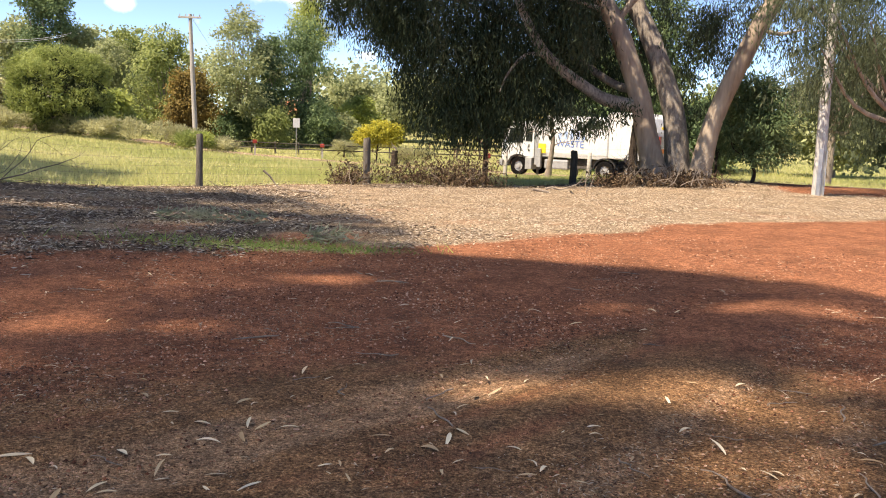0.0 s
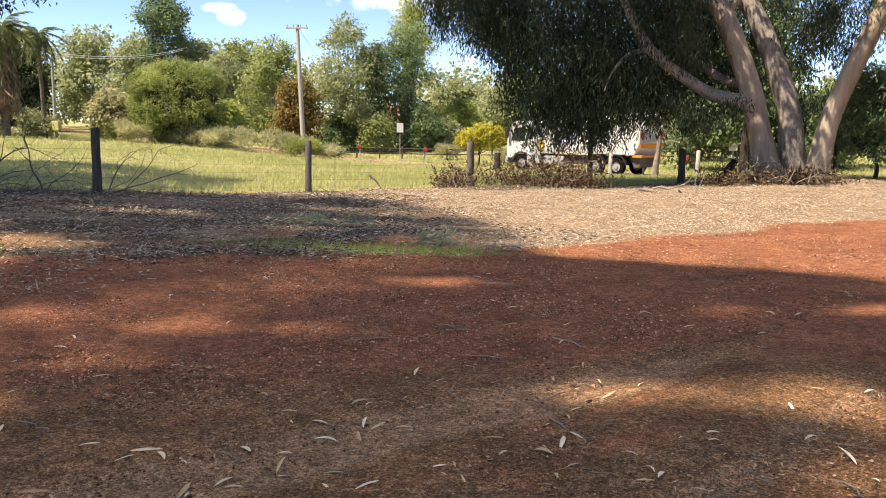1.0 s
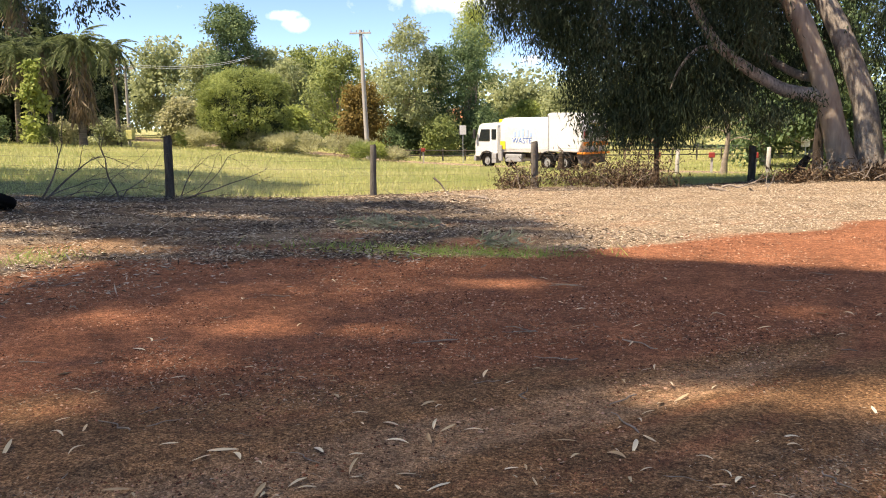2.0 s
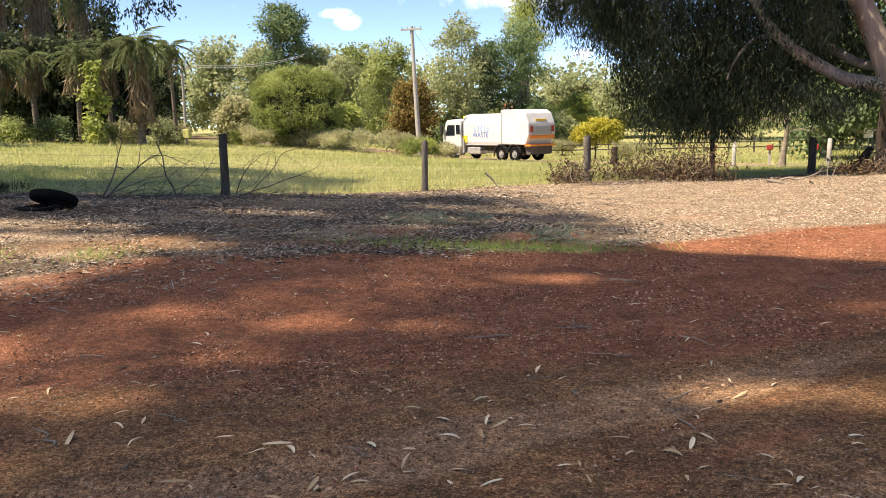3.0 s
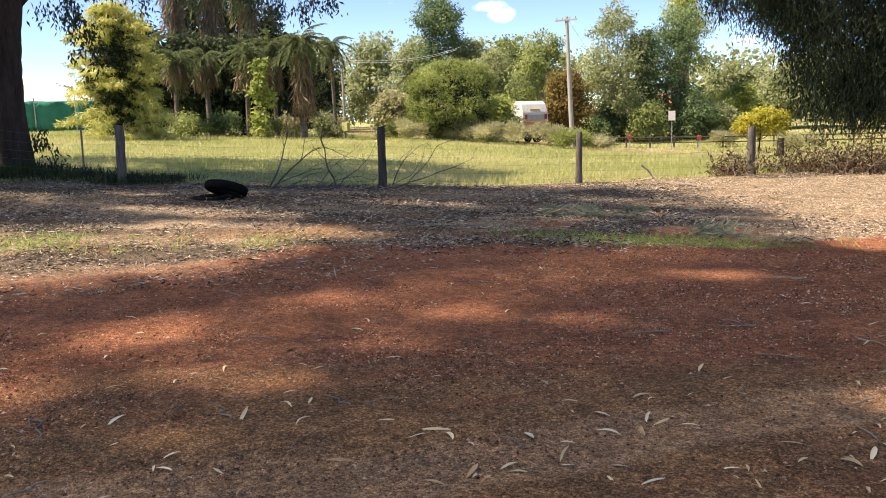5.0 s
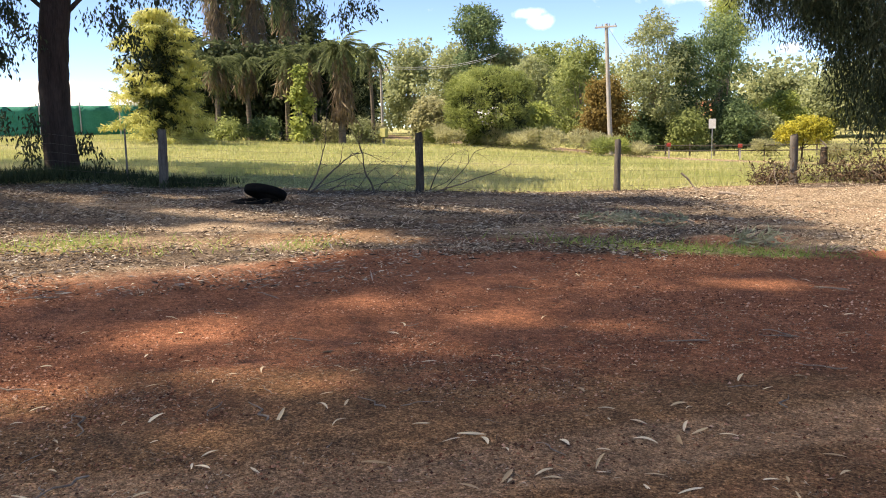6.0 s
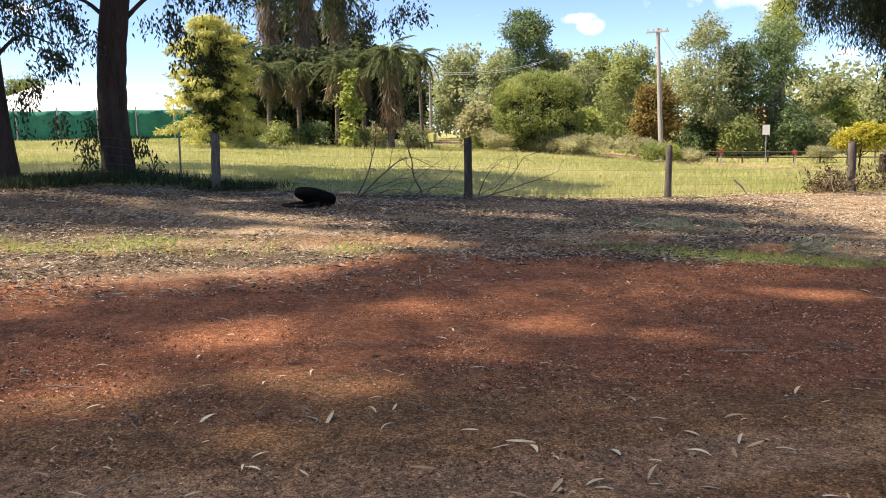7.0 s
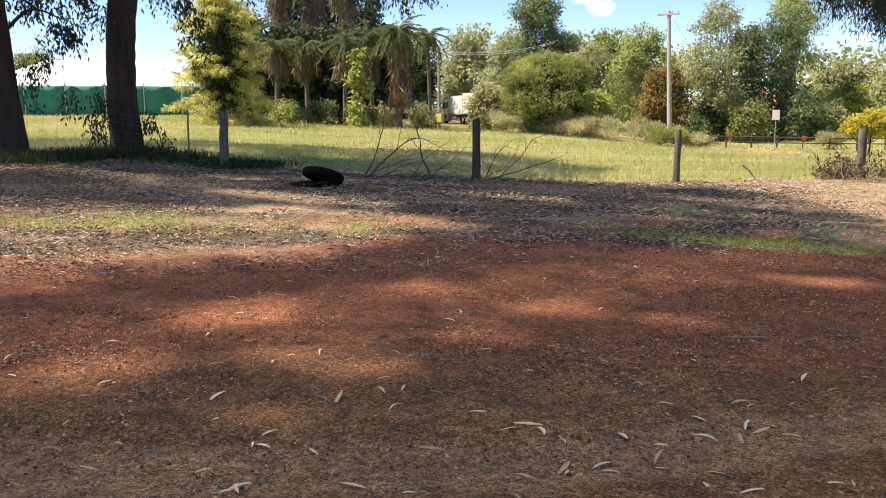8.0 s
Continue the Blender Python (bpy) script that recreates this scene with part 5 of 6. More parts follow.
# ---- farm house and shade-cloth fence ----
def house():
    t = thing("farm_house", spot(52.5, 76), "low house with broad white hipped metal roof", "house", turn=52.5)
    part("wall", a_box(-8, 8, 0, 9, -0.3, 2.5), M_BRICK, t)
    bm = bmesh.new()
    e = [bm.verts.new(p) for p in ((-9, -1, 2.3), (9, -1, 2.3), (9, 10, 2.3), (-9, 10, 2.3), (-3.6, 4.5, 4.6), (3.6, 4.5, 4.6), (-9, -1, 2.15), (9, -1, 2.15), (9, 10, 2.15), (-9, 10, 2.15))]
    for f in ((0, 1, 5, 4), (1, 2, 5), (2, 3, 4, 5), (3, 0, 4), (6, 7, 1, 0), (7, 8, 2, 1), (8, 9, 3, 2), (9, 6, 0, 3), (9, 8, 7, 6)):
        bm.faces.new([e[i] for i in f])
    roof = part("roof", bm, M_ROOF, t, "white metal hip roof")
    bm = bmesh.new()
    for s in np.linspace(-8.4, 8.4, 29):
        k = max(0.0, (abs(s) - 3.6) / 5.4)
        a, b = Vector((s, -1, 2.31)), Vector((s * (1 - 0 * k), -1 + 5.5 * (1 - k), 2.31 + 2.3 * (1 - k)))
        if (b - a).length > 0.3:
            q = [bm.verts.new(p) for p in (a + Vector((-0.03, 0, 0.01)), a + Vector((0.03, 0, 0.01)), b + Vector((0.03, 0, 0.05)), b + Vector((-0.03, 0, 0.05)))]
            bm.faces.new(q)
    part("roof_ribs", bm, M_ROOF, roof)
    bm = bmesh.new()
    cyl(bm, 0.02, 1.8, Matrix.Translation((-4.5, 4, 5.2)), 6)
    part("aerial", bm, M_STEEL, roof)
    for x in (-5, -1.5, 3.4):
        w = part("window", a_box(x, x + 1.5, -0.06, 0.04, 0.9, 2.0), M_GLASS, t)
        part("window_frame", a_box(x - 0.06, x + 1.56, -0.09, -0.062, 0.84, 0.9), M_ROOF, w)


house()


def net_fence():
    t = thing("shade_cloth_fence", spot(52.0, 66), "tall green shade-cloth fence in front of the house", "fence", turn=50.0)
    rng = np.random.RandomState(5)
    for i in range(-5, 4):
        x = i * 2.6
        bm = bmesh.new()
        cyl(bm, 0.045, 2.5, Matrix.Translation((x, 0, 1.1)), 10)
        part("post", bm, M_STEEL, t)
        g = [[(x + 0.05 + 2.5 * u, 0.05 * math.sin(3.1 * u * 3 + i) * (0.3 + v), 0.05 + (2.1 - 0.07 * math.sin(math.pi * u)) * v) for u in np.linspace(0, 1, 9)] for v in np.linspace(0, 1, 6)]
        vs = np.array(g).reshape(-1, 3)
        f = np.array([(r * 9 + c, r * 9 + c + 1, r * 9 + 10 + c, r * 9 + 9 + c) for r in range(5) for c in range(8)])
        ob = part("cloth_panel", mesh_from("cloth_panel", vs, f, True), M_NET, t)
        md = ob.modifiers.new("thickness", "SOLIDIFY")
        md.thickness = 0.012


net_fence()


# ---- dumped tyre ----
def old_tyre():
    t = thing("old_tyre", spot(39.45, 15.8), "old black tyre propped on another in the leaf litter", "tyre", turn=39)
    for nm, m in (("tyre_ring", pose(0.10, 0, 0.22, -16, 14, 0)), ("sunken_tyre_ring", pose(-0.22, 0.08, -0.03, 2, -3, 40))):
        n, k = 40, 14
        vs = []
        for i in range(n):
            a = 2 * math.pi * i / n
            for j in range(k):
                b = 2 * math.pi * j / k
                tread = 0.012 if (i % 2 and math.cos(b) > 0.55) else 0.0
                rr = 0.335 + (0.125 + tread) * math.copysign(abs(math.cos(b)) ** 0.7, math.cos(b))
                z = 0.10 * math.copysign(abs(math.sin(b)) ** 0.75, math.sin(b))
                vs.append((rr * math.cos(a), rr * math.sin(a), z))
        f = [(i * k + j, ((i + 1) % n) * k + j, ((i + 1) % n) * k + (j + 1) % k, i * k + (j + 1) % k) for i in range(n) for j in range(k)]
        ob = part(nm, mesh_from(nm, vs, np.array(f), True), M_RUBBER, t)
        ob.matrix_basis = Matrix.Scale(0.82, 4) @ m


old_tyre()


# ---- dead branches ----
def twiggy(start, way, length, r, rng, depth=2):
    """A crooked bare branch with side twigs: a list of polylines."""
    p = np.array(start, float)
    d = np.array(way, float)
    d /= np.linalg.norm(d)
    pts = [(*p, r)]
    out = []
    n = 7
    for i in range(n):
        d = d + rng.normal(size=3) * 0.22
        d /= np.linalg.norm(d)
        p = p + d * length / n
        rr = r * (1 - 0.85 * (i + 1) / n)
        pts.append((*p, rr))
        if depth and i in (2, 3, 4, 5) and rng.rand() < 0.85:
            s = d + rng.normal(size=3) * 0.6
            out += twiggy(p, s, length * (0.3 + 0.25 * rng.rand()), rr * 0.7, rng, depth - 1)
    return [bend(pts, 2)] + out


def fallen_branch(at, turn, branches, label, seed, material=None, name="dead_branch"):
    t = thing(name, at, label, "branch", turn=turn)
    rng = np.random.RandomState(seed)
    for st, way, ln, r in branches:
        part("branch", tubes("branch", twiggy(st, way, ln, r, rng), 5, 0.1, seed), material or M_DEAD_WOOD, t)
    return t


fallen_branch(spot(33.6, 17.6), 33, [((-0.9, 0, -0.02), (0.62, 0, 0.75), 1.7, 0.022), ((-0.85, 0.1, -0.02), (0.95, 0.1, 0.40), 2.2, 0.024), ((0.5, 0, -0.02), (-0.40, 0.1, 0.9), 1.5, 0.022), ((0.55, 0, -0.02), (0.35, 0, 0.7), 1.3, 0.013), ((-0.5, 0.1, -0.02), (0.5, 0.0, 0.9), 1.3, 0.012), ((-0.9, 0.1, -0.02), (0.8, 0.0, 0.62), 1.9, 0.014), ((-0.6, 0.0, -0.02), (0.9, 0.0, 0.5), 1.8, 0.012), ((0.3, 0.1, -0.02), (0.7, 0.0, 0.6), 1.4, 0.011), ((0.0, 0.1, -0.02), (0.9, 0.0, 0.3), 1.7, 0.010)],
              "bare dead shrub branches that stand out of the litter", 21, M_DEAD_DARK)
fallen_branch(spot(28.3, 18.2), 28, [((0.0, 0, -0.02), (0.40, 0, 0.85), 1.3, 0.016), ((0.1, 0, -0.02), (0.95, 0, 0.36), 2.3, 0.018), ((0.3, 0.1, 0.02), (0.9, 0, 0.5), 1.9, 0.012), ((0.2, 0.1, 0.02), (0.95, 0, 0.22), 2.1, 0.010), ((0.0, 0.1, 0.02), (0.8, 0, 0.6), 1.6, 0.009)],
              "bare dead branches beside the dark post", 22, M_DEAD_DARK)
fallen_branch(spot(11.2, 20.5), 11, [((-0.2, 0, 0.42), (0.75, 0, -0.62), 0.75, 0.03)], "crooked dead stick lying by the fence", 23)
fallen_branch(spot(5.5, 18.8), 4, [((-1.3, 0, 0.03), (1, 0.05, 0.02), 2.4, 0.035)], "long dead bough lying in dry litter", 24)
fallen_branch(spot(-9.5, 20.5), -9, [((-1.2, 0, 0.05), (1, 0, 0.02), 1.5, 0.04), ((-0.3, -0.2, 0.05), (1, 0.15, 0.12), 1.4, 0.025), ((-0.9, 0.2, 0.05), (0.9, 0.3, 0.16), 1.2, 0.03)], "pale dead boughs lying in dry litter", 25)
for i, (az, d) in enumerate([(-15.5, 22.6), (-17.5, 23.0), (-13.0, 23.2), (-16.6, 22.0)]):
    fallen_branch(spot(az, d), az, [((-0.6 + 0.25 * k, 0.1 * k, 0.1), (0.8 - 0.35 * k, 0.1, 0.25 + 0.05 * k), 0.8 + 0.1 * k, 0.014) for k in range(4)], "tangle of dead twigs heaped at the gum's foot", 26 + i, M_DEAD_WOOD, "twig_pile")


def leafy_branch(at, turn, w, label, seed):
    t = fallen_branch(at, turn, [((-0.5 * w, 0, 0.03), (1, 0.1, 0.10), w, 0.014), ((-0.2 * w, 0, 0.04), (0.8, -0.4, 0.2), 0.6 * w, 0.009)], label, seed, name="fallen_branch")
    rng = np.random.RandomState(seed)
    n = 150
    p = np.stack([rng.uniform(-0.45, 0.5, n) * w, rng.normal(size=n) * 0.13, 0.03 + 0.12 * rng.rand(n)], 1)
    way = rng.normal(size=(n, 3)) * 0.5 + np.array((0.6, 0, 0.1))
    tagged(part("leaf_spray", leaves_mesh("leaf_spray", p, way, 0.14, 0.024, rng, 0.04), F_DRYGREEN, t), "grey-green withered leaves", kind="stuff")


leafy_branch(spot(16.8, 12.6), 20, 0.9, "fallen leafy twig of withered grey-green gum leaves", 81)
leafy_branch(spot(13.6, 12.5), 200, 1.1, "fallen leafy spray withering on the litter", 82)
leafy_branch(spot(7.6, 10.6), 30, 0.6, "small fallen leafy twig beside the weeds", 83)


def brush_heap(at, turn, w, h, label, seed, n=900):
    t = thing("brush_heap", at, label, "brush", "heaps of brush under the gum", turn=turn)
    rng = np.random.RandomState(seed)
    p = np.stack([rng.normal(size=n) * w * 0.3, rng.normal(size=n) * 0.35, np.abs(rng.normal(size=n)) * h * 0.45], 1)
    part("dry_foliage", leaves_mesh("dry_foliage", p, rng.normal(size=(n, 3)) + np.array((0, 0, 0.3)), 0.15, 0.03, rng), M_BRUSH, t)
    lines = []
    for i in range(26):
        a = np.array((rng.normal() * w * 0.28, rng.normal() * 0.3, 0.0))
        lines += twiggy(a, (rng.normal(), rng.normal() * 0.4, 0.6 + 0.6 * rng.rand()), h * (0.6 + 0.6 * rng.rand()), 0.011, rng, 1)
    tagged(part("twig_tangle", tubes("twig_tangle", lines, 4), M_DEAD_WOOD, t), kind="stuff")


brush_heap(spot(6.1, 22.6), 6, 1.0, 0.6, "heap of dry brown brush at the foot of a post", 31)
brush_heap(spot(1.2, 23.6), 1, 2.6, 0.75, "heap of dry brown brush under the gum's skirt", 32, 2200)
brush_heap(spot(-1.8, 23.0), -2, 1.6, 0.9, "heap of pale dry brush under the gum's skirt", 33, 1600)
brush_heap(spot(-12.0, 23.4), -12, 1.4, 0.35, "heap of straw-coloured brush at the gum's foot", 34, 1600)
brush_heap(spot(-15.8, 23.2), -16, 1.8, 0.42, "heap of dark twigs and leaves at the gum's foot", 35, 1500)


# ---- street things along the far road ----
def road_sign(at, h, label, turn):
    t = thing("road_sign", at, label, "sign", "road signs", turn)
    bm = bmesh.new()
    cyl(bm, 0.035, h, Matrix.Translation((0, 0, h / 2)), 10)
    part("post", bm, M_STEEL, t)
    part("plate", a_box(-0.25, 0.25, -0.055, -0.037, h - 0.70, h, 0.004), M_WHITE, t, "plain white plate")


road_sign(spot(9.65, 66), 2.9, "white road sign plate on a steel post", 9.6)
road_sign(spot(-11.9, 56), 2.0, "small white road sign on a steel post", -11.9)


def letter_box(at, label, turn):
    t = thing("letter_box", at, label, "letterbox", "red letterboxes", turn)
    bm = bmesh.new()
    box(bm, -0.06, 0.06, -0.06, 0.06, -0.1, 0.85, 0.01)
    part("post", bm, M_POLE, t)
    bm = bmesh.new()
    box(bm, -0.16, 0.16, -0.16, 0.16, 0.85, 1.12, 0.05)
    part("letter_case", bm, M_RED, t, "rounded red box")


letter_box(spot(7.95, 64), "red letterbox on a pale post by the road", 8)
letter_box(spot(12.3, 66), "red letterbox on a pale post by the drive", 12)


def boundary_fence():
    t = thing("boundary_fence", (0, 0, 0), "low dark rail fence with posts beyond the road", "fence")
    pts = [spot(a, 70) for a in np.arange(14, -12, -1.5)]
    for a, b in zip(pts[:-1], pts[1:]):
        q = part("fence_upright", a_box(-0.06, 0.06, -0.06, 0.06, -0.1, 1.0, 0.01), M_POST, t)
        q.location = a
        lines = [[(*(a + Vector((0, -0.09, h))), 0.045), (*(b + Vector((0, -0.09, h))), 0.045)] for h in (0.45, 0.85)]
        part("rail", tubes("rail", lines, 6), M_POST_DARK, t)


boundary_fence()


def far_house():
    t = thing("brick_house", spot(8.0, 104), "tan house with terracotta roof behind trees", "house", turn=8)
    part("wall", a_box(-7, 7, 0, 8, -0.5, 2.5), M_BRICK, t)
    bm = bmesh.new()
    e = [bm.verts.new(p) for p in ((-7.6, -0.6, 2.4), (7.6, -0.6, 2.4), (7.6, 8.6, 2.4), (-7.6, 8.6, 2.4), (-4, 4, 4.2), (4, 4, 4.2))]
    for f in ((0, 1, 5, 4), (1, 2, 5), (2, 3, 4, 5), (3, 0, 4), (3, 2, 1, 0)):
        bm.faces.new([e[i] for i in f])
    part("roof", bm, M_TILE, t, "terracotta hip roof")
    for x in (-5, 0, 4):
        part("window", a_box(x, x + 1.4, -0.05, 0.05, 0.8, 2.0), M_GLASS, t)


far_house()


def stump(at, h, r, lean, label, seed):
    t = thing("tree_stump", at, label, "stump", "stumps in the field")
    rng = np.random.RandomState(seed)
    part("bole", tubes("bole", [bend([(0, 0, -0.1, r * 1.5), (lean * 0.3, 0, h * 0.4, r), (lean, 0, h, r * 0.9)], 4)], 10, 0.3, seed), M_BARK_SHADED, t)
    part("splinter", tubes("splinter", twiggy((lean, 0, h * 0.8), (lean, 0.2, 1), h * 0.7, r * 0.4, rng, 1), 6), M_DEAD_WOOD, t)


stump(spot(3.2, 42), 0.95, 0.17, 0.05, "dark broken tree stump in the pasture", 3)


def dead_tree(at, h, label, seed):
    """A bleached snag: crooked tapering bole with bare broken branches."""
    t = thing("dead_tree", at, label, "tree")
    rng = np.random.RandomState(seed)
    part("bole", tubes("bole", [bend([(0, 0, -0.1, 0.20), (0.04, 0, 0.5, 0.12), (0.14, 0, 1.5, 0.09), (0.05, 0, 2.4, 0.07), (0.18, 0, h, 0.02)], 5)], 10, 0.25, seed), M_DEAD_WOOD, t)
    for z, dx in ((1.3, 1), (1.7, -1), (2.0, 1), (2.4, -1), (2.6, 1)):
        part("bare_branch", tubes("bare_branch", twiggy((0.1, 0, z), (dx, 0.3 * rng.randn(), 0.15 + 0.5 * rng.rand()), 0.9 + 0.5 * rng.rand(), 0.03, rng, 1), 5), M_DEAD_WOOD, t)


dead_tree(spot(-7.1, 36), 3.3, "bleached dead tree with broken branches beyond the gum", 4)
for az, d in ((-4.25, 37), (-9.75, 35)):
    t = thing("pale_post", spot(az, d), "short pale timber post in the mown verge", "post", "pale posts along the road")
    part("shaft", tubes("shaft", [[(0, 0, -0.15, 0.095), (0.01, 0, 0.5, 0.085), (0.02, 0, 1.08, 0.08), (0.02, 0, 1.1, 0.02)]], 10, 0.12, int(d)), M_POLE, t)
for az, d in ((-3.05, 48), (-6.4, 47), (-9.0, 46)):
    letter_box(spot(az, d), "red letterbox on a pale post beyond the gum", az)
stump(spot(-13.6, 34), 0.9, 0.15, 0.2, "grey broken stump beyond the gum", 5)
stump(spot(-11.4, 27.5), 0.6, 0.12, 0.3, "leaning broken stump near the gum", 6)


def yellow_bin():
    t = thing("meter_box", spot(31.0, 60), "small yellow box on a stand by the slender pole", "box")
    part("stand", a_box(-0.05, 0.05, -0.05, 0.05, -0.1, 0.5), M_STEEL, t)
    part("case", a_box(-0.3, 0.3, -0.2, 0.2, 0.5, 1.1, 0.03), M_METER, t)


yellow_bin()


# ---- the tank-bodied refuse truck ----
def round_wheel(parent, x, y, double):
    w = new("wheel")
    w.parent = parent
    w.location = (x, y, 0.5)
    prof = [(0.27, -0.13), (0.44, -0.14), (0.495, -0.11), (0.505, 0.0), (0.495, 0.11), (0.44, 0.14), (0.27, 0.13)]
    n = 32
    vs = [(r * math.cos(2 * math.pi * i / n), z, r * math.sin(2 * math.pi * i / n)) for i in range(n) for r, z in prof]
    k = len(prof)
    f = [(i * k + j, i * k + (j + 1) % k, ((i + 1) % n) * k + (j + 1) % k, ((i + 1) % n) * k + j) for i in range(n) for j in range(k)]
    part("tyre", mesh_from("tyre", vs, np.array(f), False), M_RUBBER, w, "dusty black tyre")
    bm = bmesh.new()
    cyl(bm, 0.28, 0.16, Matrix.Rotation(radians(90), 4, "X"), 24)
    cyl(bm, 0.11, 0.28, Matrix.Rotation(radians(90), 4, "X"), 16)
    for i in range(8):
        a = i * math.pi / 4
        cyl(bm, 0.022, 0.20, Matrix.Translation((0.19 * math.cos(a), 0, 0.19 * math.sin(a))) @ Matrix.Rotation(radians(90), 4, "X"), 6)
    part("rim", bm, M_GREY, w, "pale steel rim with nuts")
    return w


def extrude_profile(pts, y0, y1, bevel=0.0):
    """A side profile (x, z) pulled across the width."""
    bm = bmesh.new()
    a = [bm.verts.new((x, y0, z)) for x, z in pts]
    b = [bm.verts.new((x, y1, z)) for x, z in pts]
    n = len(pts)
    bm.faces.new(a)
    bm.faces.new(b[::-1])
    for i in range(n):
        bm.faces.new((a[i], b[i], b[(i + 1) % n], a[(i + 1) % n]))
    bmesh.ops.recalc_face_normals(bm, faces=bm.faces)
    if bevel:
        bmesh.ops.bevel(bm, geom=list(bm.edges), offset=bevel, segments=2, affect="EDGES", profile=0.6)
    return bm


def text_part(words, size, m, material, parent, label):
    c = bpy.data.curves.new("lettering", "FONT")
    c.body, c.size, c.extrude = words, size, 0.004
    c.align_x = "CENTER"
    ob = new("lettering", c)
    me = bpy.data.meshes.new_from_object(ob)
    bpy.data.objects.remove(ob)
    me.transform(m)
    me.materials.clear()
    return part("lettering", me, material, parent, label)


def garbage_truck():
    t = thing("refuse_truck", (0, 0, 0), "white tank-bodied refuse truck driving along the road", "truck")
    part("chassis", box(box(bmesh.new(), -4.3, 3.9, 0.3, 0.45, 0.72, 0.98), -4.3, 3.9, -0.45, -0.3, 0.72, 0.98), M_CHASSIS, t)
    # round-shouldered body
    sec = []
    for i in range(13):
        a = math.pi * i / 12
        sec.append((1.25 * math.copysign(abs(math.cos(a)) ** 0.45, math.cos(a)), 2.55 + 0.68 * abs(math.sin(a)) ** 0.7))
    sec = [(1.20, 1.08), (1.25, 1.3)] + sec + [(-1.25, 1.3), (-1.20, 1.08)]
    stations = [(2.0, 0.96, 0.0), (1.9, 1.0, 0.0), (-1.9, 1.0, 0.0), (-2.0, 1.0, 0.0)]
    n = len(sec)
    vs = [(x, y * s, 1.08 + (z - 1.08) * (s + 0.0)) for x, s, o in stations for y, z in sec]
    f = [(r * n + i, r * n + (i + 1) % n, (r + 1) * n + (i + 1) % n, (r + 1) * n + i) for r in range(len(stations) - 1) for i in range(n)]
    bm = bmesh.new()
    bv = [bm.verts.new(v) for v in vs]
    for q in f:
        bm.faces.new([bv[i] for i in q])
    bm.faces.new([bv[i] for i in range(n)])
    bm.faces.new([bv[(len(stations) - 1) * n + i] for i in range(n)][::-1])
    bmesh.ops.recalc_face_normals(bm, faces=bm.faces)
    body = part("body", bm, M_WHITE, t, "white curved refuse body")
    # tailgate: taller hood at the rear, rounded end
    gate = part("tailgate", extrude_profile([(-1.95, 1.15), (-1.95, 3.38), (-2.2, 3.46), (-3.9, 3.42), (-4.3, 3.2), (-4.62, 2.5), (-4.62, 1.75), (-4.3, 1.12)], -1.24, 1.24, 0.07), M_WHITE, t, "white hooded tailgate")
    part("gate_seam", a_box(-2.08, -2.0, -1.256, 1.256, 1.2, 3.3), M_GREY, gate)
    part("gate_panel", a_box(-4.655, -4.63, -0.95, 0.95, 1.8, 2.3, 0.01), M_GREY, gate, "recessed grey panel")
    part("marker_board", a_box(-4.66, -4.635, -1.15, 1.15, 1.52, 1.74, 0.01), M_ORANGE, gate, "orange rear marker board")
    part("top_marker", a_box(-4.55, -4.47, -0.5, 0.5, 2.62, 2.8, 0.01), M_YELLOW, gate, "yellow marker strip")
    for s in (-1, 1):
        part("tail_lamp", a_box(-4.68, -4.64, s * 0.98 - 0.13, s * 0.98 + 0.13, 1.95, 2.35, 0.02), M_RED, gate, "orange-red tail lamp")
    part("rear_step", a_box(-4.75, -4.2, -1.2, 1.2, 1.02, 1.14, 0.02), M_ORANGE, gate, "orange bumper step")
    part("rear_hopper", extrude_profile([(-4.2, 0.45), (-3.95, 1.05), (-4.6, 1.05), (-4.55, 0.5)], -1.0, 1.0, 0.02), M_CHASSIS, t)
    # cab
    cab = part("cab", extrude_profile([(2.25, 0.95), (2.25, 2.75), (2.5, 2.92), (3.75, 2.86), (3.95, 2.7), (4.28, 1.75), (4.30, 0.75), (3.75, 0.75), (3.7, 1.0), (2.7, 1.0), (2.6, 0.95)], -1.2, 1.2, 0.05), M_WHITE, t, "white flat-fronted cab")
    for s in (-1, 1):
        y0, y1 = sorted((s * 1.203, s * 1.222))
        part("side_window", extrude_profile([(2.95, 1.75), (2.95, 2.5), (3.72, 2.5), (3.98, 1.75)], y0, y1), M_GLASS, cab, "dark side window")
        part("rear_window", extrude_profile([(2.38, 1.85), (2.38, 2.5), (2.78, 2.5), (2.78, 1.85)], y0, y1), M_GLASS, cab, "dark rear quarter window")
        y0, y1 = sorted((s * 1.36, s * 1.48))
        part("mirror", a_box(4.05, 4.25, y0, y1, 1.9, 2.5, 0.03), M_BLACK, cab)
        y0, y1 = sorted((s * 0.75, s * 1.25))
        part("cab_step", a_box(2.35, 2.75, y0, y1, 0.35, 0.98, 0.03), M_GREY, cab)
        y0, y1 = sorted((s * 1.05, s * 1.24))
        part("front_arch", extrude_profile([(3.2 + 0.68 * math.cos(a), 0.52 + 0.62 * math.sin(a)) for a in np.linspace(0.1, 3.04, 12)] + [(3.2 + 0.56 * math.cos(a), 0.52 + 0.54 * math.sin(a)) for a in np.linspace(3.04, 0.1, 12)], y0, y1), M_BLACK, cab)
        y0, y1 = sorted((s * 0.7, s * 0.98))
        part("headlight", a_box(4.305, 4.33, y0, y1, 0.85, 1.1, 0.01), M_GLASS, cab)
    ws = bmesh.new()
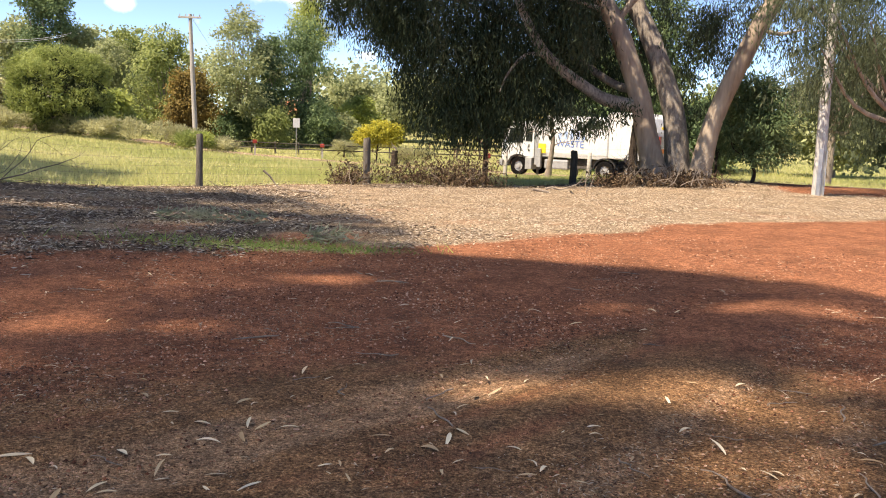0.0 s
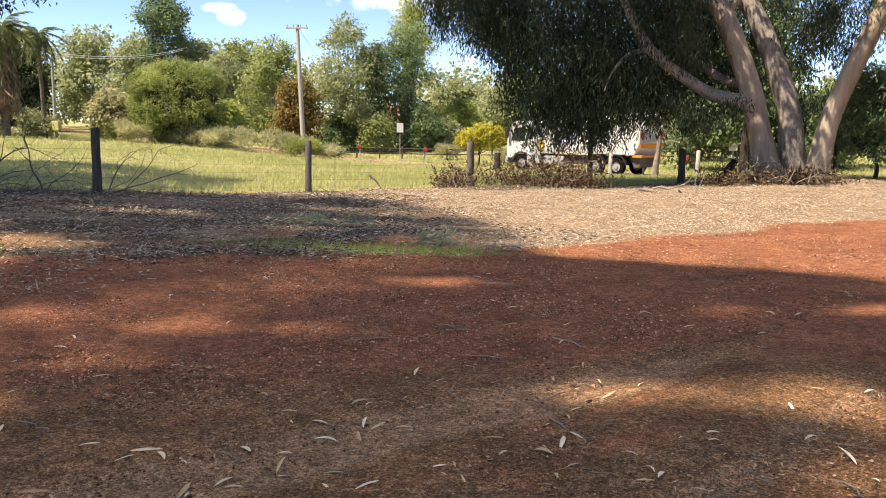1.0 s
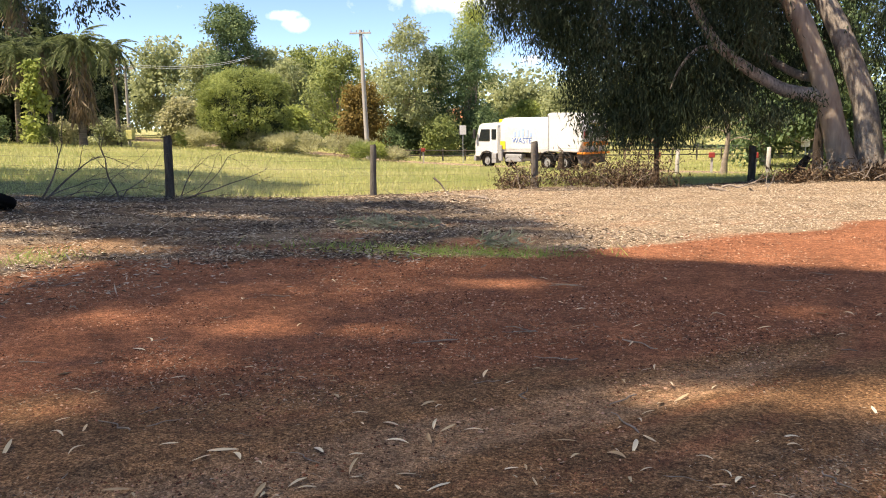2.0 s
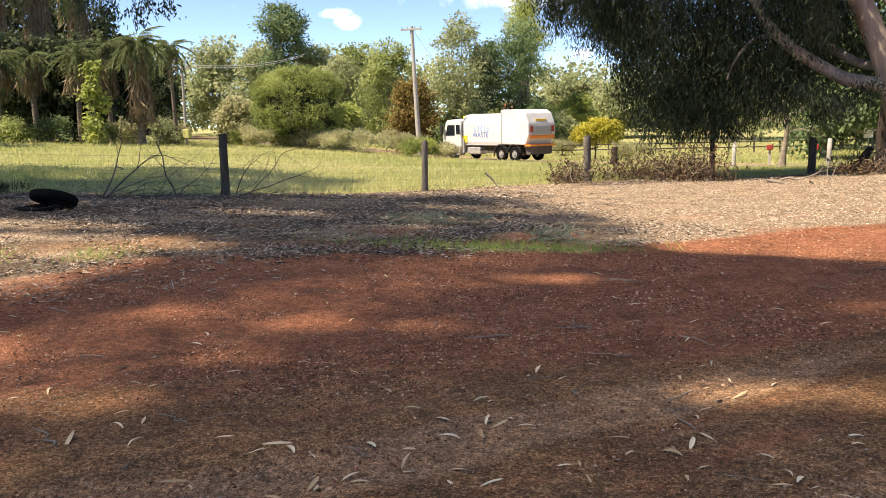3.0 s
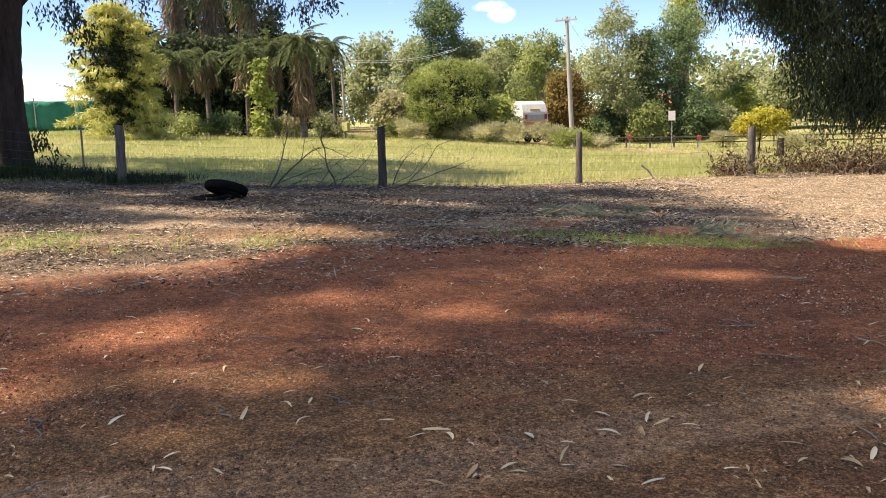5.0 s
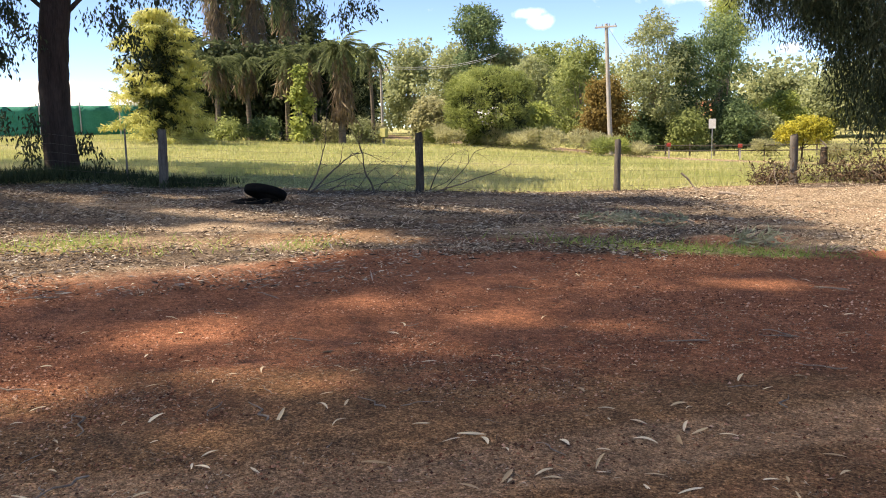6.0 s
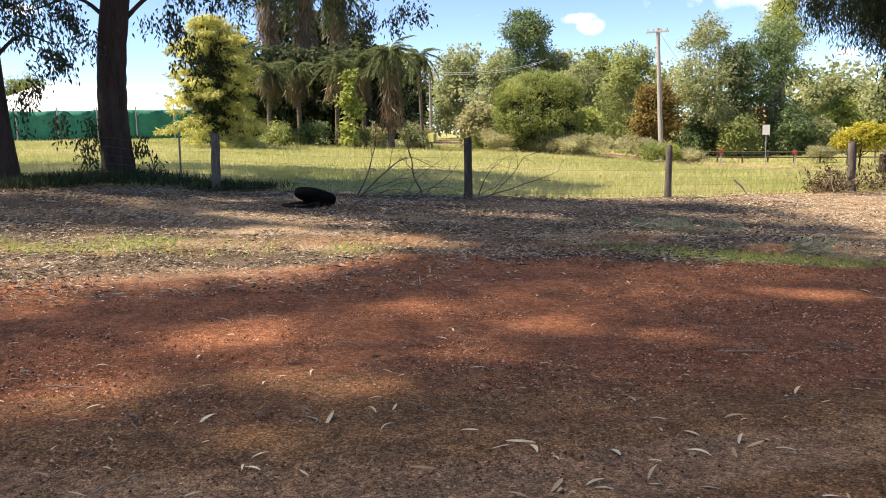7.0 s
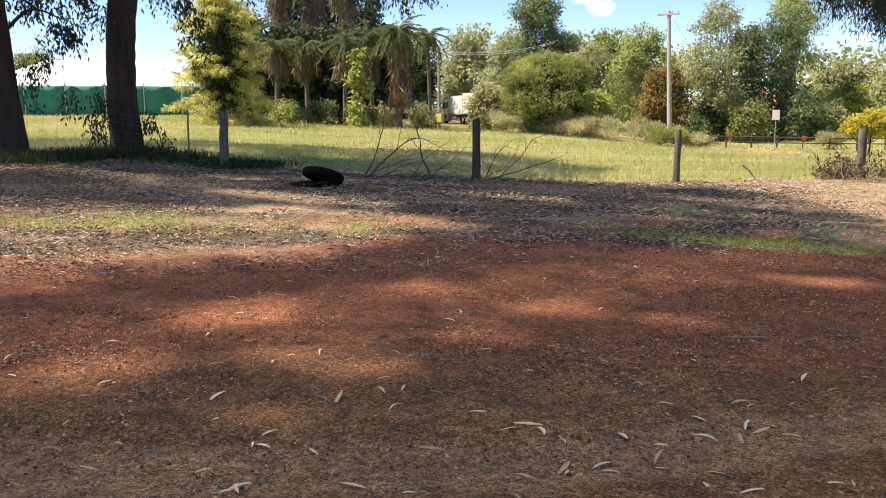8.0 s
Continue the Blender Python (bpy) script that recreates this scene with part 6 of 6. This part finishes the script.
    q = [ws.verts.new(p) for p in ((4.275, -1.05, 1.8), (4.275, 1.05, 1.8), (3.985, 1.0, 2.66), (3.985, -1.0, 2.66), (4.25, -1.05, 1.79), (4.25, 1.05, 1.79), (3.96, 1.0, 2.65), (3.96, -1.0, 2.65))]
    for fc in ((0, 1, 2, 3), (7, 6, 5, 4), (0, 4, 5, 1), (1, 5, 6, 2), (2, 6, 7, 3), (3, 7, 4, 0)):
        ws.faces.new([q[i] for i in fc])
    wso = part("windscreen", ws, M_GLASS, cab)
    wso.location = (0.03, 0, 0)
    part("bumper", a_box(4.2, 4.42, -1.22, 1.22, 0.45, 0.82, 0.05), M_GREY, cab)
    part("cab_lamp_bar", a_box(2.35, 2.7, -0.6, 0.6, 2.93, 3.12, 0.03), M_YELLOW, cab)
    # between cab and body
    part("bin_lift", box(box(bmesh.new(), 2.03, 2.2, 0.9, 1.22, 0.6, 2.6, 0.03), 1.75, 1.98, 1.2, 1.36, 0.5, 1.5, 0.03), M_GREY, t, "grey side lift arm")
    part("warning_tag", a_box(1.5, 1.95, 1.262, 1.275, 1.25, 1.75, 0.004), M_YELLOW, body)
    part("pipe_guard", a_box(1.55, 1.98, -0.7, 0.7, 2.8, 3.05, 0.05), M_GREY, body)
    for s in (-1, 1):
        y0, y1 = sorted((s * 0.75, s * 1.2))
        part("side_tank", a_box(0.2, 1.6, y0, y1, 0.45, 0.95, 0.08), M_GREY, t, "grey side tank")
        for x in (-1.9, -3.2):
            part("mudguard", extrude_profile([(x + 0.66 * math.cos(a), 0.5 + 0.66 * math.sin(a)) for a in np.linspace(0.15, 2.99, 12)] + [(x + 0.6 * math.cos(a), 0.5 + 0.6 * math.sin(a)) for a in np.linspace(2.99, 0.15, 12)], *sorted((s * 0.72, s * 1.23))), M_BLACK, t)
        y0, y1 = sorted((s * 1.1, s * 1.2))
        part("under_rail", a_box(-1.2, 0.1, y0, y1, 0.55, 0.68, 0.01), M_CHASSIS, t)
    side = pose(0.1, 1.262, 1.62, 90, 0, 180)
    text_part("WASTE", 0.50, side, M_BLUE, body, "blue lettering on the body")
    for k, (x, h) in enumerate([(-0.75, 0.35), (-0.45, 0.55), (-0.1, 0.72), (0.25, 0.55), (0.6, 0.4)]):
        part("emblem_bar", a_box(0.1 + x - 0.09, 0.1 + x + 0.09, 1.258, 1.268, 2.02, 2.02 + h * 0.75, 0.003), M_PALEBLUE, body)
    wheels = []
    for x in (3.2, -1.9, -3.2):
        for s in (-1, 1):
            wheels.append(round_wheel(t, x, s * 1.06, x < 0))
    return t, wheels


TRUCK, WHEELS = garbage_truck()
# metres gone along the road by the second
GONE_T = [0, 1, 1.5, 2.8, 3.5, 4.5, 6, 8]
GONE_S = [0, 6.8, 10.8, 21.8, 28.2, 37.2, 51.2, 70.3]


def gone(t):
    """Smooth distance along the road."""
    c = np.polyfit(GONE_T, GONE_S, 4)
    return float(np.polyval(c, t) - np.polyval(c, 0))


def truck_place(t):
    s = gone(t)
    x, y = ROAD_A + ROAD_B * s
    return x, y


# ---- loose covers: grass, litter, gravel ----
def scatter(n, x0, x1, y0, y1, weight, rng):
    x, y = rng.uniform(x0, x1, n), rng.uniform(y0, y1, n)
    k = rng.rand(n) < weight(x, y)
    return x[k], y[k]


def polar_scatter(n, az0, az1, d0, d1, weight, rng, power=1.0):
    az = np.radians(rng.uniform(az0, az1, n))
    d = d0 * (d1 / d0) ** (rng.rand(n) ** power)
    x, y = -d * np.sin(az), d * np.cos(az)
    k = rng.rand(n) < weight(x, y)
    return x[k], y[k]


def stuff(name, me, material, label, category):
    me.materials.append(material)
    return tagged(new(name, me), label, category, kind="stuff")


def grass_blades(name, x, y, size, width, rng, lean=0.35):
    z = land(x, y) - 0.02
    n = len(x)
    way = np.stack([rng.normal(size=n) * lean, rng.normal(size=n) * lean, np.ones(n)], 1)
    L = size * (0.5 + rng.rand(n))
    tip = np.stack([x, y, z], 1) + way * L[:, None]
    a = rng.rand(n) * 6.283
    w = width * (0.6 + 0.8 * rng.rand(n))
    sx, sy = np.cos(a) * w / 2, np.sin(a) * w / 2
    v = np.stack([np.stack([x - sx, y - sy, z], 1), np.stack([x + sx, y + sy, z], 1), tip], 1).reshape(-1, 3)
    return mesh_from(name, v, np.arange(3 * n).reshape(n, 3))


RG = np.random.RandomState(500)
gx, gy = polar_scatter(420000, -30, 64, 15, 90, lambda x, y: covers(x, y)[2] ** 1.5 * (y > 12) * (0.75 + 0.25 * value_noise(x, y, 2, 33)), RG, 0.8)
gd = np.hypot(gx, gy)
stuff("pasture_grass", grass_blades("pasture_grass", gx, gy, 0.10 + 0.06 * value_noise(gx, gy, 4, 21) + 0.0012 * gd, 0.003 + 0.0007 * gd, RG), F_GRASS, "long yellow-green pasture grass gone to seed", "grass")
wx, wy = scatter(60000, -13, 2, 4, 12, lambda x, y: np.clip(covers(x, y)[2] * 1.2 - 0.15, 0, 1) * (np.interp(x, FENCE_X, FENCE_Y) - y > 1), RG)
stuff("verge_weeds", grass_blades("verge_weeds", wx, wy, 0.11, 0.016, RG, 0.8), F_WEED, "low green weeds along the yard's edge", "weeds")
lx, ly = polar_scatter(420000, -34, 62, 8, 30, lambda x, y: np.clip(covers(x, y)[1] * 1.0, 0, 1) * np.clip(0.5 + 0.55 * value_noise(x, y, 0.5, 31) + 0.35 * value_noise(x, y * 2.5, 1.6, 32), 0.05, 1), RG)
dark = RG.rand(len(lx)) < shade_mulch(lx, ly)


def litter_pieces(name, x, y, long, wide, material, label):
    n = len(x)
    p = np.stack([x, y, land(x, y) + 0.01 + 0.05 * RG.rand(n) ** 2], 1)
    w = np.stack([RG.normal(size=n), RG.normal(size=n), RG.normal(size=n) * 0.22], 1)
    stuff(name, leaves_mesh(name, p, w, long, wide, RG, 0.05), material, label, "leaf litter")


litter_pieces("straw_litter", lx[~dark], ly[~dark], 0.030 + 0.0010 * np.hypot(lx, ly)[~dark], 0.009, M_LITTER, "thick litter of dry straw-coloured leaves")
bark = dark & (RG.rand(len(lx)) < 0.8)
litter_pieces("bark_litter", lx[bark], ly[bark], 0.045 + 0.0022 * np.hypot(lx, ly)[bark] + 0.07 * RG.rand(bark.sum()) ** 4, 0.013, M_SHADE_MULCH, "mulch of bark strips and grey dead leaves, toned dark for tree shade")


def gravel(n, rng):
    x, y = polar_scatter(n, -33, 62, 2.0, 13, lambda x, y: np.clip(1.0 - covers(x, y)[0] * 0.75 - covers(x, y)[1], 0.03, 1) * (0.6 + 0.4 * value_noise(x, y, 0.8, 41)), rng, 0.75)
    n = len(x)
    r = (0.0034 + 0.0062 * rng.rand(n) ** 3) * (1 + 0.07 * np.hypot(x, y))
    base = np.array([(1, 0, 0), (0, 1, 0), (-1, 0, 0), (0, -1, 0), (0, 0, 0.8)])
    a = rng.rand(n) * 6.283
    v = base[None] * (0.7 + 0.6 * rng.rand(n, 5, 1)) * r[:, None, None]
    c, s = np.cos(a)[:, None], np.sin(a)[:, None]
    v = np.stack([v[..., 0] * c - v[..., 1] * s, v[..., 0] * s + v[..., 1] * c, v[..., 2]], -1)
    v += np.stack([x, y, land(x, y) + 0.0], 1)[:, None]
    t = np.array([(0, 1, 4), (1, 2, 4), (2, 3, 4), (3, 0, 4)])
    f = (np.arange(n)[:, None, None] * 5 + t[None]).reshape(-1, 3)
    return mesh_from("gravel", v.reshape(-1, 3), f)


def crumbs(n, rng):
    """Small bark flakes and leaf scraps trodden into the yard, thicker in drifts."""
    x, y = polar_scatter(n, -33, 62, 2.4, 12, lambda x, y: np.clip(0.35 + 0.8 * value_noise(x, y, 0.9, 51) + 0.5 * value_noise(x, y, 0.25, 52), 0.04, 1) * (1 - covers(x, y)[1]), rng, 0.8)
    n = len(x)
    p = np.stack([x, y, land(x, y) + 0.006 + 0.006 * rng.rand(n)], 1)
    w = np.stack([rng.normal(size=n), rng.normal(size=n), rng.normal(size=n) * 0.15], 1)
    return leaves_mesh("bark_crumbs", p, w, 0.016 + 0.03 * rng.rand(n) ** 3, 0.007, rng, 0.08, np.array((0, 0, 1.0)) + 0.3 * rng.normal(size=(n, 3)))


stuff("bark_crumbs", crumbs(80000, RG), M_CRUMB, "scraps of bark and dry leaf trodden into the gravel", "litter")
stuff("gravel", gravel(120000, RG), M_GRIT, "loose red laterite gravel on the yard", "gravel")


# ---- fallen leaves on the yard ----
def fallen_leaf_mesh(length, wide, curl, sickle, rng):
    """A dry sickle-shaped gum leaf, curled, with a raised midrib fold and a stalk."""
    n = 8
    vs, f = [], []
    for i in range(n):
        s = i / (n - 1)
        w = wide * max(0.06, math.sin(math.pi * min(1, s * 0.93 + 0.05)) ** 0.8)
        cx, cy, cz = length * (s - 0.5), sickle * length * (s - 0.5) ** 2 * 2, curl * length * math.sin(math.pi * s) * 0.3 + 0.006
        vs += [(cx, cy - w / 2, cz + 0.2 * w), (cx, cy, cz), (cx, cy + w / 2, cz + 0.25 * w)]
    for i in range(n - 1):
        a = 3 * i
        f += [(a, a + 1, a + 4, a + 3), (a + 1, a + 2, a + 5, a + 4)]
    return mesh_from("fallen_leaf", vs, np.array(f), True)


def fallen_leaves():
    rng = np.random.RandomState(600)
    kinds = []
    for i in range(8):
        me = fallen_leaf_mesh(0.075 + 0.05 * rng.rand(), 0.011 + 0.009 * rng.rand(), 0.05 + 0.25 * rng.rand(), 0.28 * rng.randn(), rng)
        me.materials.append(M_FALLEN)
        kinds.append(me)
    spots = [bearing(az, d) for az, d in [(13.0, 4.46), (7.2, 3.47), (27.4, 7.3), (31.3, 5.2), (39.9, 4.4), (36.2, 4.23), (18.9, 5.2), (-4.3, 4.66)]]
    while len(spots) < 290:
        az, d = rng.uniform(-32, 60), 2.6 * (9.0 / 2.6) ** rng.rand()
        spots.append(bearing(az, d))
    for x, y in spots:
        ob = new("fallen_leaf", kinds[rng.randint(len(kinds))])
        ob.matrix_basis = pose(x, y, gz(x, y) + 0.004, 8 * rng.randn(), 8 * rng.randn(), 360 * rng.rand()) @ Matrix.Scale(0.7 + 0.6 * rng.rand(), 4)
        tagged(ob, "dry pale curled gum leaf lying on gravel", "leaf", "fallen leaves on the yard")


fallen_leaves()


def yard_twigs():
    rng = np.random.RandomState(620)
    kinds = []
    for i in range(5):
        p = [(0, 0, 0.004, 0.0025)]
        for k in range(5):
            q = p[-1]
            p.append((q[0] + 0.03 + 0.03 * rng.rand(), q[1] + 0.016 * rng.randn(), max(0.004, q[2] + 0.004 * rng.randn()), 0.0042 - 0.0006 * k))
        me = tubes("twig", [bend(p, 2)], 5, 0.1, i)
        me.materials.append(M_DEAD_WOOD)
        kinds.append(me)
    for i in range(70):
        az, d = rng.uniform(-30, 60), 2.8 * (9.5 / 2.8) ** rng.rand()
        x, y = bearing(az, d)
        ob = new("twig", kinds[rng.randint(5)])
        ob.matrix_basis = pose(x, y, gz(x, y) + 0.002, 0, 0, 360 * rng.rand()) @ Matrix.Scale(0.7 + 0.9 * rng.rand(), 4)
        tagged(ob, "thin dead grey twig lying on gravel", "twig", "twigs on the yard")


yard_twigs()


# ---- gums behind and beside the viewer, whose crowns shade the yard ----
# gaps in the crowns over the yard: plan place of the light, half widths, openness
SUNNY = [(-9.5, 5.9, 2.6, 2.4, 1), (-8.0, 7.2, 2.0, 1.9, 1), (-7.4, 8.6, 1.6, 1.2, 1), (-6.6, 9.1, 1.1, 0.6, 1), (-9.3, 10.5, 1.7, 0.4, 0.9), (-4.8, 4.6, 0.42, 0.55, 0.78), (-4.1, 5.9, 0.34, 0.22, 0.7), (-2.85, 4.85, 0.30, 0.22, 0.4), (-3.3, 3.9, 0.34, 0.30, 0.48),
         (-3.75, 3.74, 0.22, 0.2, 0.4), (-4.5, 3.0, 0.4, 0.3, 0.65), (-3.1, 3.0, 0.22, 0.2, 0.4), (-2.87, 5.88, 0.38, 0.25, 0.65), (-1.8, 6.0, 0.28, 0.2, 0.3), (-1.2, 7.9, 0.45, 0.22, 0.65), (0.28, 4.68, 0.34, 0.22, 0.75), (1.4, 4.7, 0.60, 0.30, 0.7),
         (1.9, 4.35, 0.4, 0.2, 0.5), (2.5, 5.05, 0.35, 0.3, 0.35), (3.05, 7.2, 0.65, 0.28, 0.75), (1.3, 7.05, 0.35, 0.16, 0.35), (1.5, 3.65, 0.5, 0.28, 0.55), (-6.6, 12.8, 1.2, 0.3, 0.8), (-3.5, 12.6, 1.0, 0.25, 0.7), (-1.0, 10.9, 0.6, 0.2, 0.7)]
SHADE_SPAN = 0.988
SHADE_X = [-16, -13, -9.5, -5.3, -3.1, -1.4, -0.55, -0.1, 1.4, 2.7, 3.65, 4.3, 6, 9]
SHADE_Y = [16, 15.2, 16.5, 18.2, 16.8, 13.8, 12.0, 9.8, 9.5, 9.3, 8.7, 8.0, 5.6, 2.0]


def shade_gums():
    """Three tall gums whose wide, evenly leafed crowns stand between the yard and the sun."""
    rng = np.random.RandomState(700)
    feet = [(-24.0, -6.0), (-15.0, -10.0), (-7.5, -11.5)]
    # leaf shadows side by side on the yard: long leaves in staggered rows, with slits of light between them
    long, wide = 0.16, 0.058
    gx, gy = np.meshgrid(np.arange(-16, 9, long), np.arange(-4, 19, wide))
    x = np.concatenate([gx.ravel(), gx.ravel() + long / 2])
    y = np.concatenate([gy.ravel(), gy.ravel() + wide / 2])
    n = len(x)
    keep = y < np.interp(x, SHADE_X, SHADE_Y) + 0.25 * value_noise(x, y, 1.5, 71) + 0.08 * rng.normal(size=n)
    thick = np.ones(n)
    thick = thick * (1 - 0.55 * smooth(10.0, 11.0, y) * smooth(0.2, 0.5, value_noise(x + 0.3 * y, 3.2 * y, 1.7, 79)))
    for sx, sy, a, b, k in SUNNY:
        e = np.sqrt(((x - sx) / a) ** 2 + ((y - sy) / b) ** 2) + 0.22 * value_noise(x, y, 0.5, 76)
        thick = thick * (1 - 0.95 * k * smooth(1.35, 0.7, e))
    keep &= rng.rand(n) < thick
    x, y = x[keep], y[keep]
    h = 24 + 7.0 * rng.rand(len(x)) + 1.5 * value_noise(x, y, 4, 73)
    lean = np.array((TO_SUN.x / TO_SUN.z, TO_SUN.y / TO_SUN.z, 1.0))
    px, py = x + lean[0] * h, y + lean[1] * h
    own = np.argmin([(px - fx) ** 2 + (py - fy) ** 2 for fx, fy in feet], 0)
    for k, (fx, fy) in enumerate(feet):
        m = own == k
        p = np.stack([px[m] - fx, py[m] - fy, h[m]], 1)
        t = thing("shade_gum_tree", (fx, fy, gz(fx, fy)), "tall spreading gum tree that shades the yard", "tree", "gums round the yard")
        back = p[(y[m] < 1.0) & (p[:, 0] < 12)]
        pick = back[rng.choice(len(back), 7)] if len(back) > 20 else p[:3] * 0.5
        part("trunk", tubes("trunk", limbs_to([tuple(q) for q in pick], (0, 0, -0.3), 0.34, 710 + k), 10, 0.1, k), M_BARK_PALE, t)
        corner = np.array([(-0.5, 0), (0, -0.5), (0.5, 0), (0, 0.5)]) * np.array((long, wide)) * SHADE_SPAN
        v = p[:, None, :] + np.pad(corner, ((0, 0), (0, 1)))[None] + rng.normal(size=(len(p), 4, 1)) * 0.03 * lean
        part("crown", mesh_from("crown", v.reshape(-1, 3), np.arange(4 * len(p)).reshape(-1, 4)), F_SHADE, t)


shade_gums()


def field_shade():
    """High crowns of the two gums at the field's edge, over the strip of pasture that they shade."""
    rng = np.random.RandomState(740)
    n = 22000
    x, y = rng.uniform(-27, -7, n), rng.uniform(10, 31, n)
    off, d = y - np.interp(x, FENCE_X, FENCE_Y), np.hypot(x, y)
    az = np.degrees(np.arctan2(-x, y))
    w = value_noise(x, y, 1.6, 75)
    keep = (off > -1.5) & (d < 30.5 + 1.5 * w) & (az > 20.5 + 1.3 * np.maximum(0, d - 24.5) + 2.2 * np.maximum(0, 21 - d) + 1.2 * w) & (rng.rand(n) < 0.62 + 0.5 * value_noise(x, y, 1.1, 77))
    x, y = x[keep], y[keep]
    h = 10 + 2.5 * rng.rand(len(x))
    c = np.stack([x + TO_SUN.x / TO_SUN.z * h, y + TO_SUN.y / TO_SUN.z * h, h], 1)
    feet = [np.array(g.location) for g in YARD_GUMS]
    own = np.argmin([np.hypot(c[:, 0] - f[0], c[:, 1] - f[1]) for f in feet], 0)
    for k, g in enumerate(YARD_GUMS):
        q = c[own == k]
        if not len(q):
            continue
        p = (q[:, None, :] + rng.normal(size=(len(q), 4, 3)) * 0.14).reshape(-1, 3) - np.array((feet[k][0], feet[k][1], feet[k][2]))
        a = -g.rotation_euler[2]
        p = np.stack([p[:, 0] * math.cos(a) - p[:, 1] * math.sin(a), p[:, 0] * math.sin(a) + p[:, 1] * math.cos(a), p[:, 2]], 1)
        way = rng.normal(size=p.shape)
        way[:, 2] -= 0.4
        part("upper_crown", leaves_mesh("upper_crown", p, way, 0.32, 0.14, rng), F_GUM, g)


field_shade()


# ---- what moves ----
def motions():
    heading = math.degrees(math.atan2(ROAD_B[1], ROAD_B[0]))
    rows = []
    for k in range(33):
        t = k * 0.25
        x, y = truck_place(t)
        rows.append((t, pose(x, y, gz(x, y) + 0.02, 0, 0, heading)))
    walk(TRUCK, rows)
    for w in WHEELS:
        at = w.location.copy()
        turns = []
        for k in range(121):
            t = min(8.0, k / 15)
            turns.append((t, pose(at.x, at.y, at.z, 0, math.degrees(gone(t) / 0.5), 0)))
        walk(w, turns)


motions()
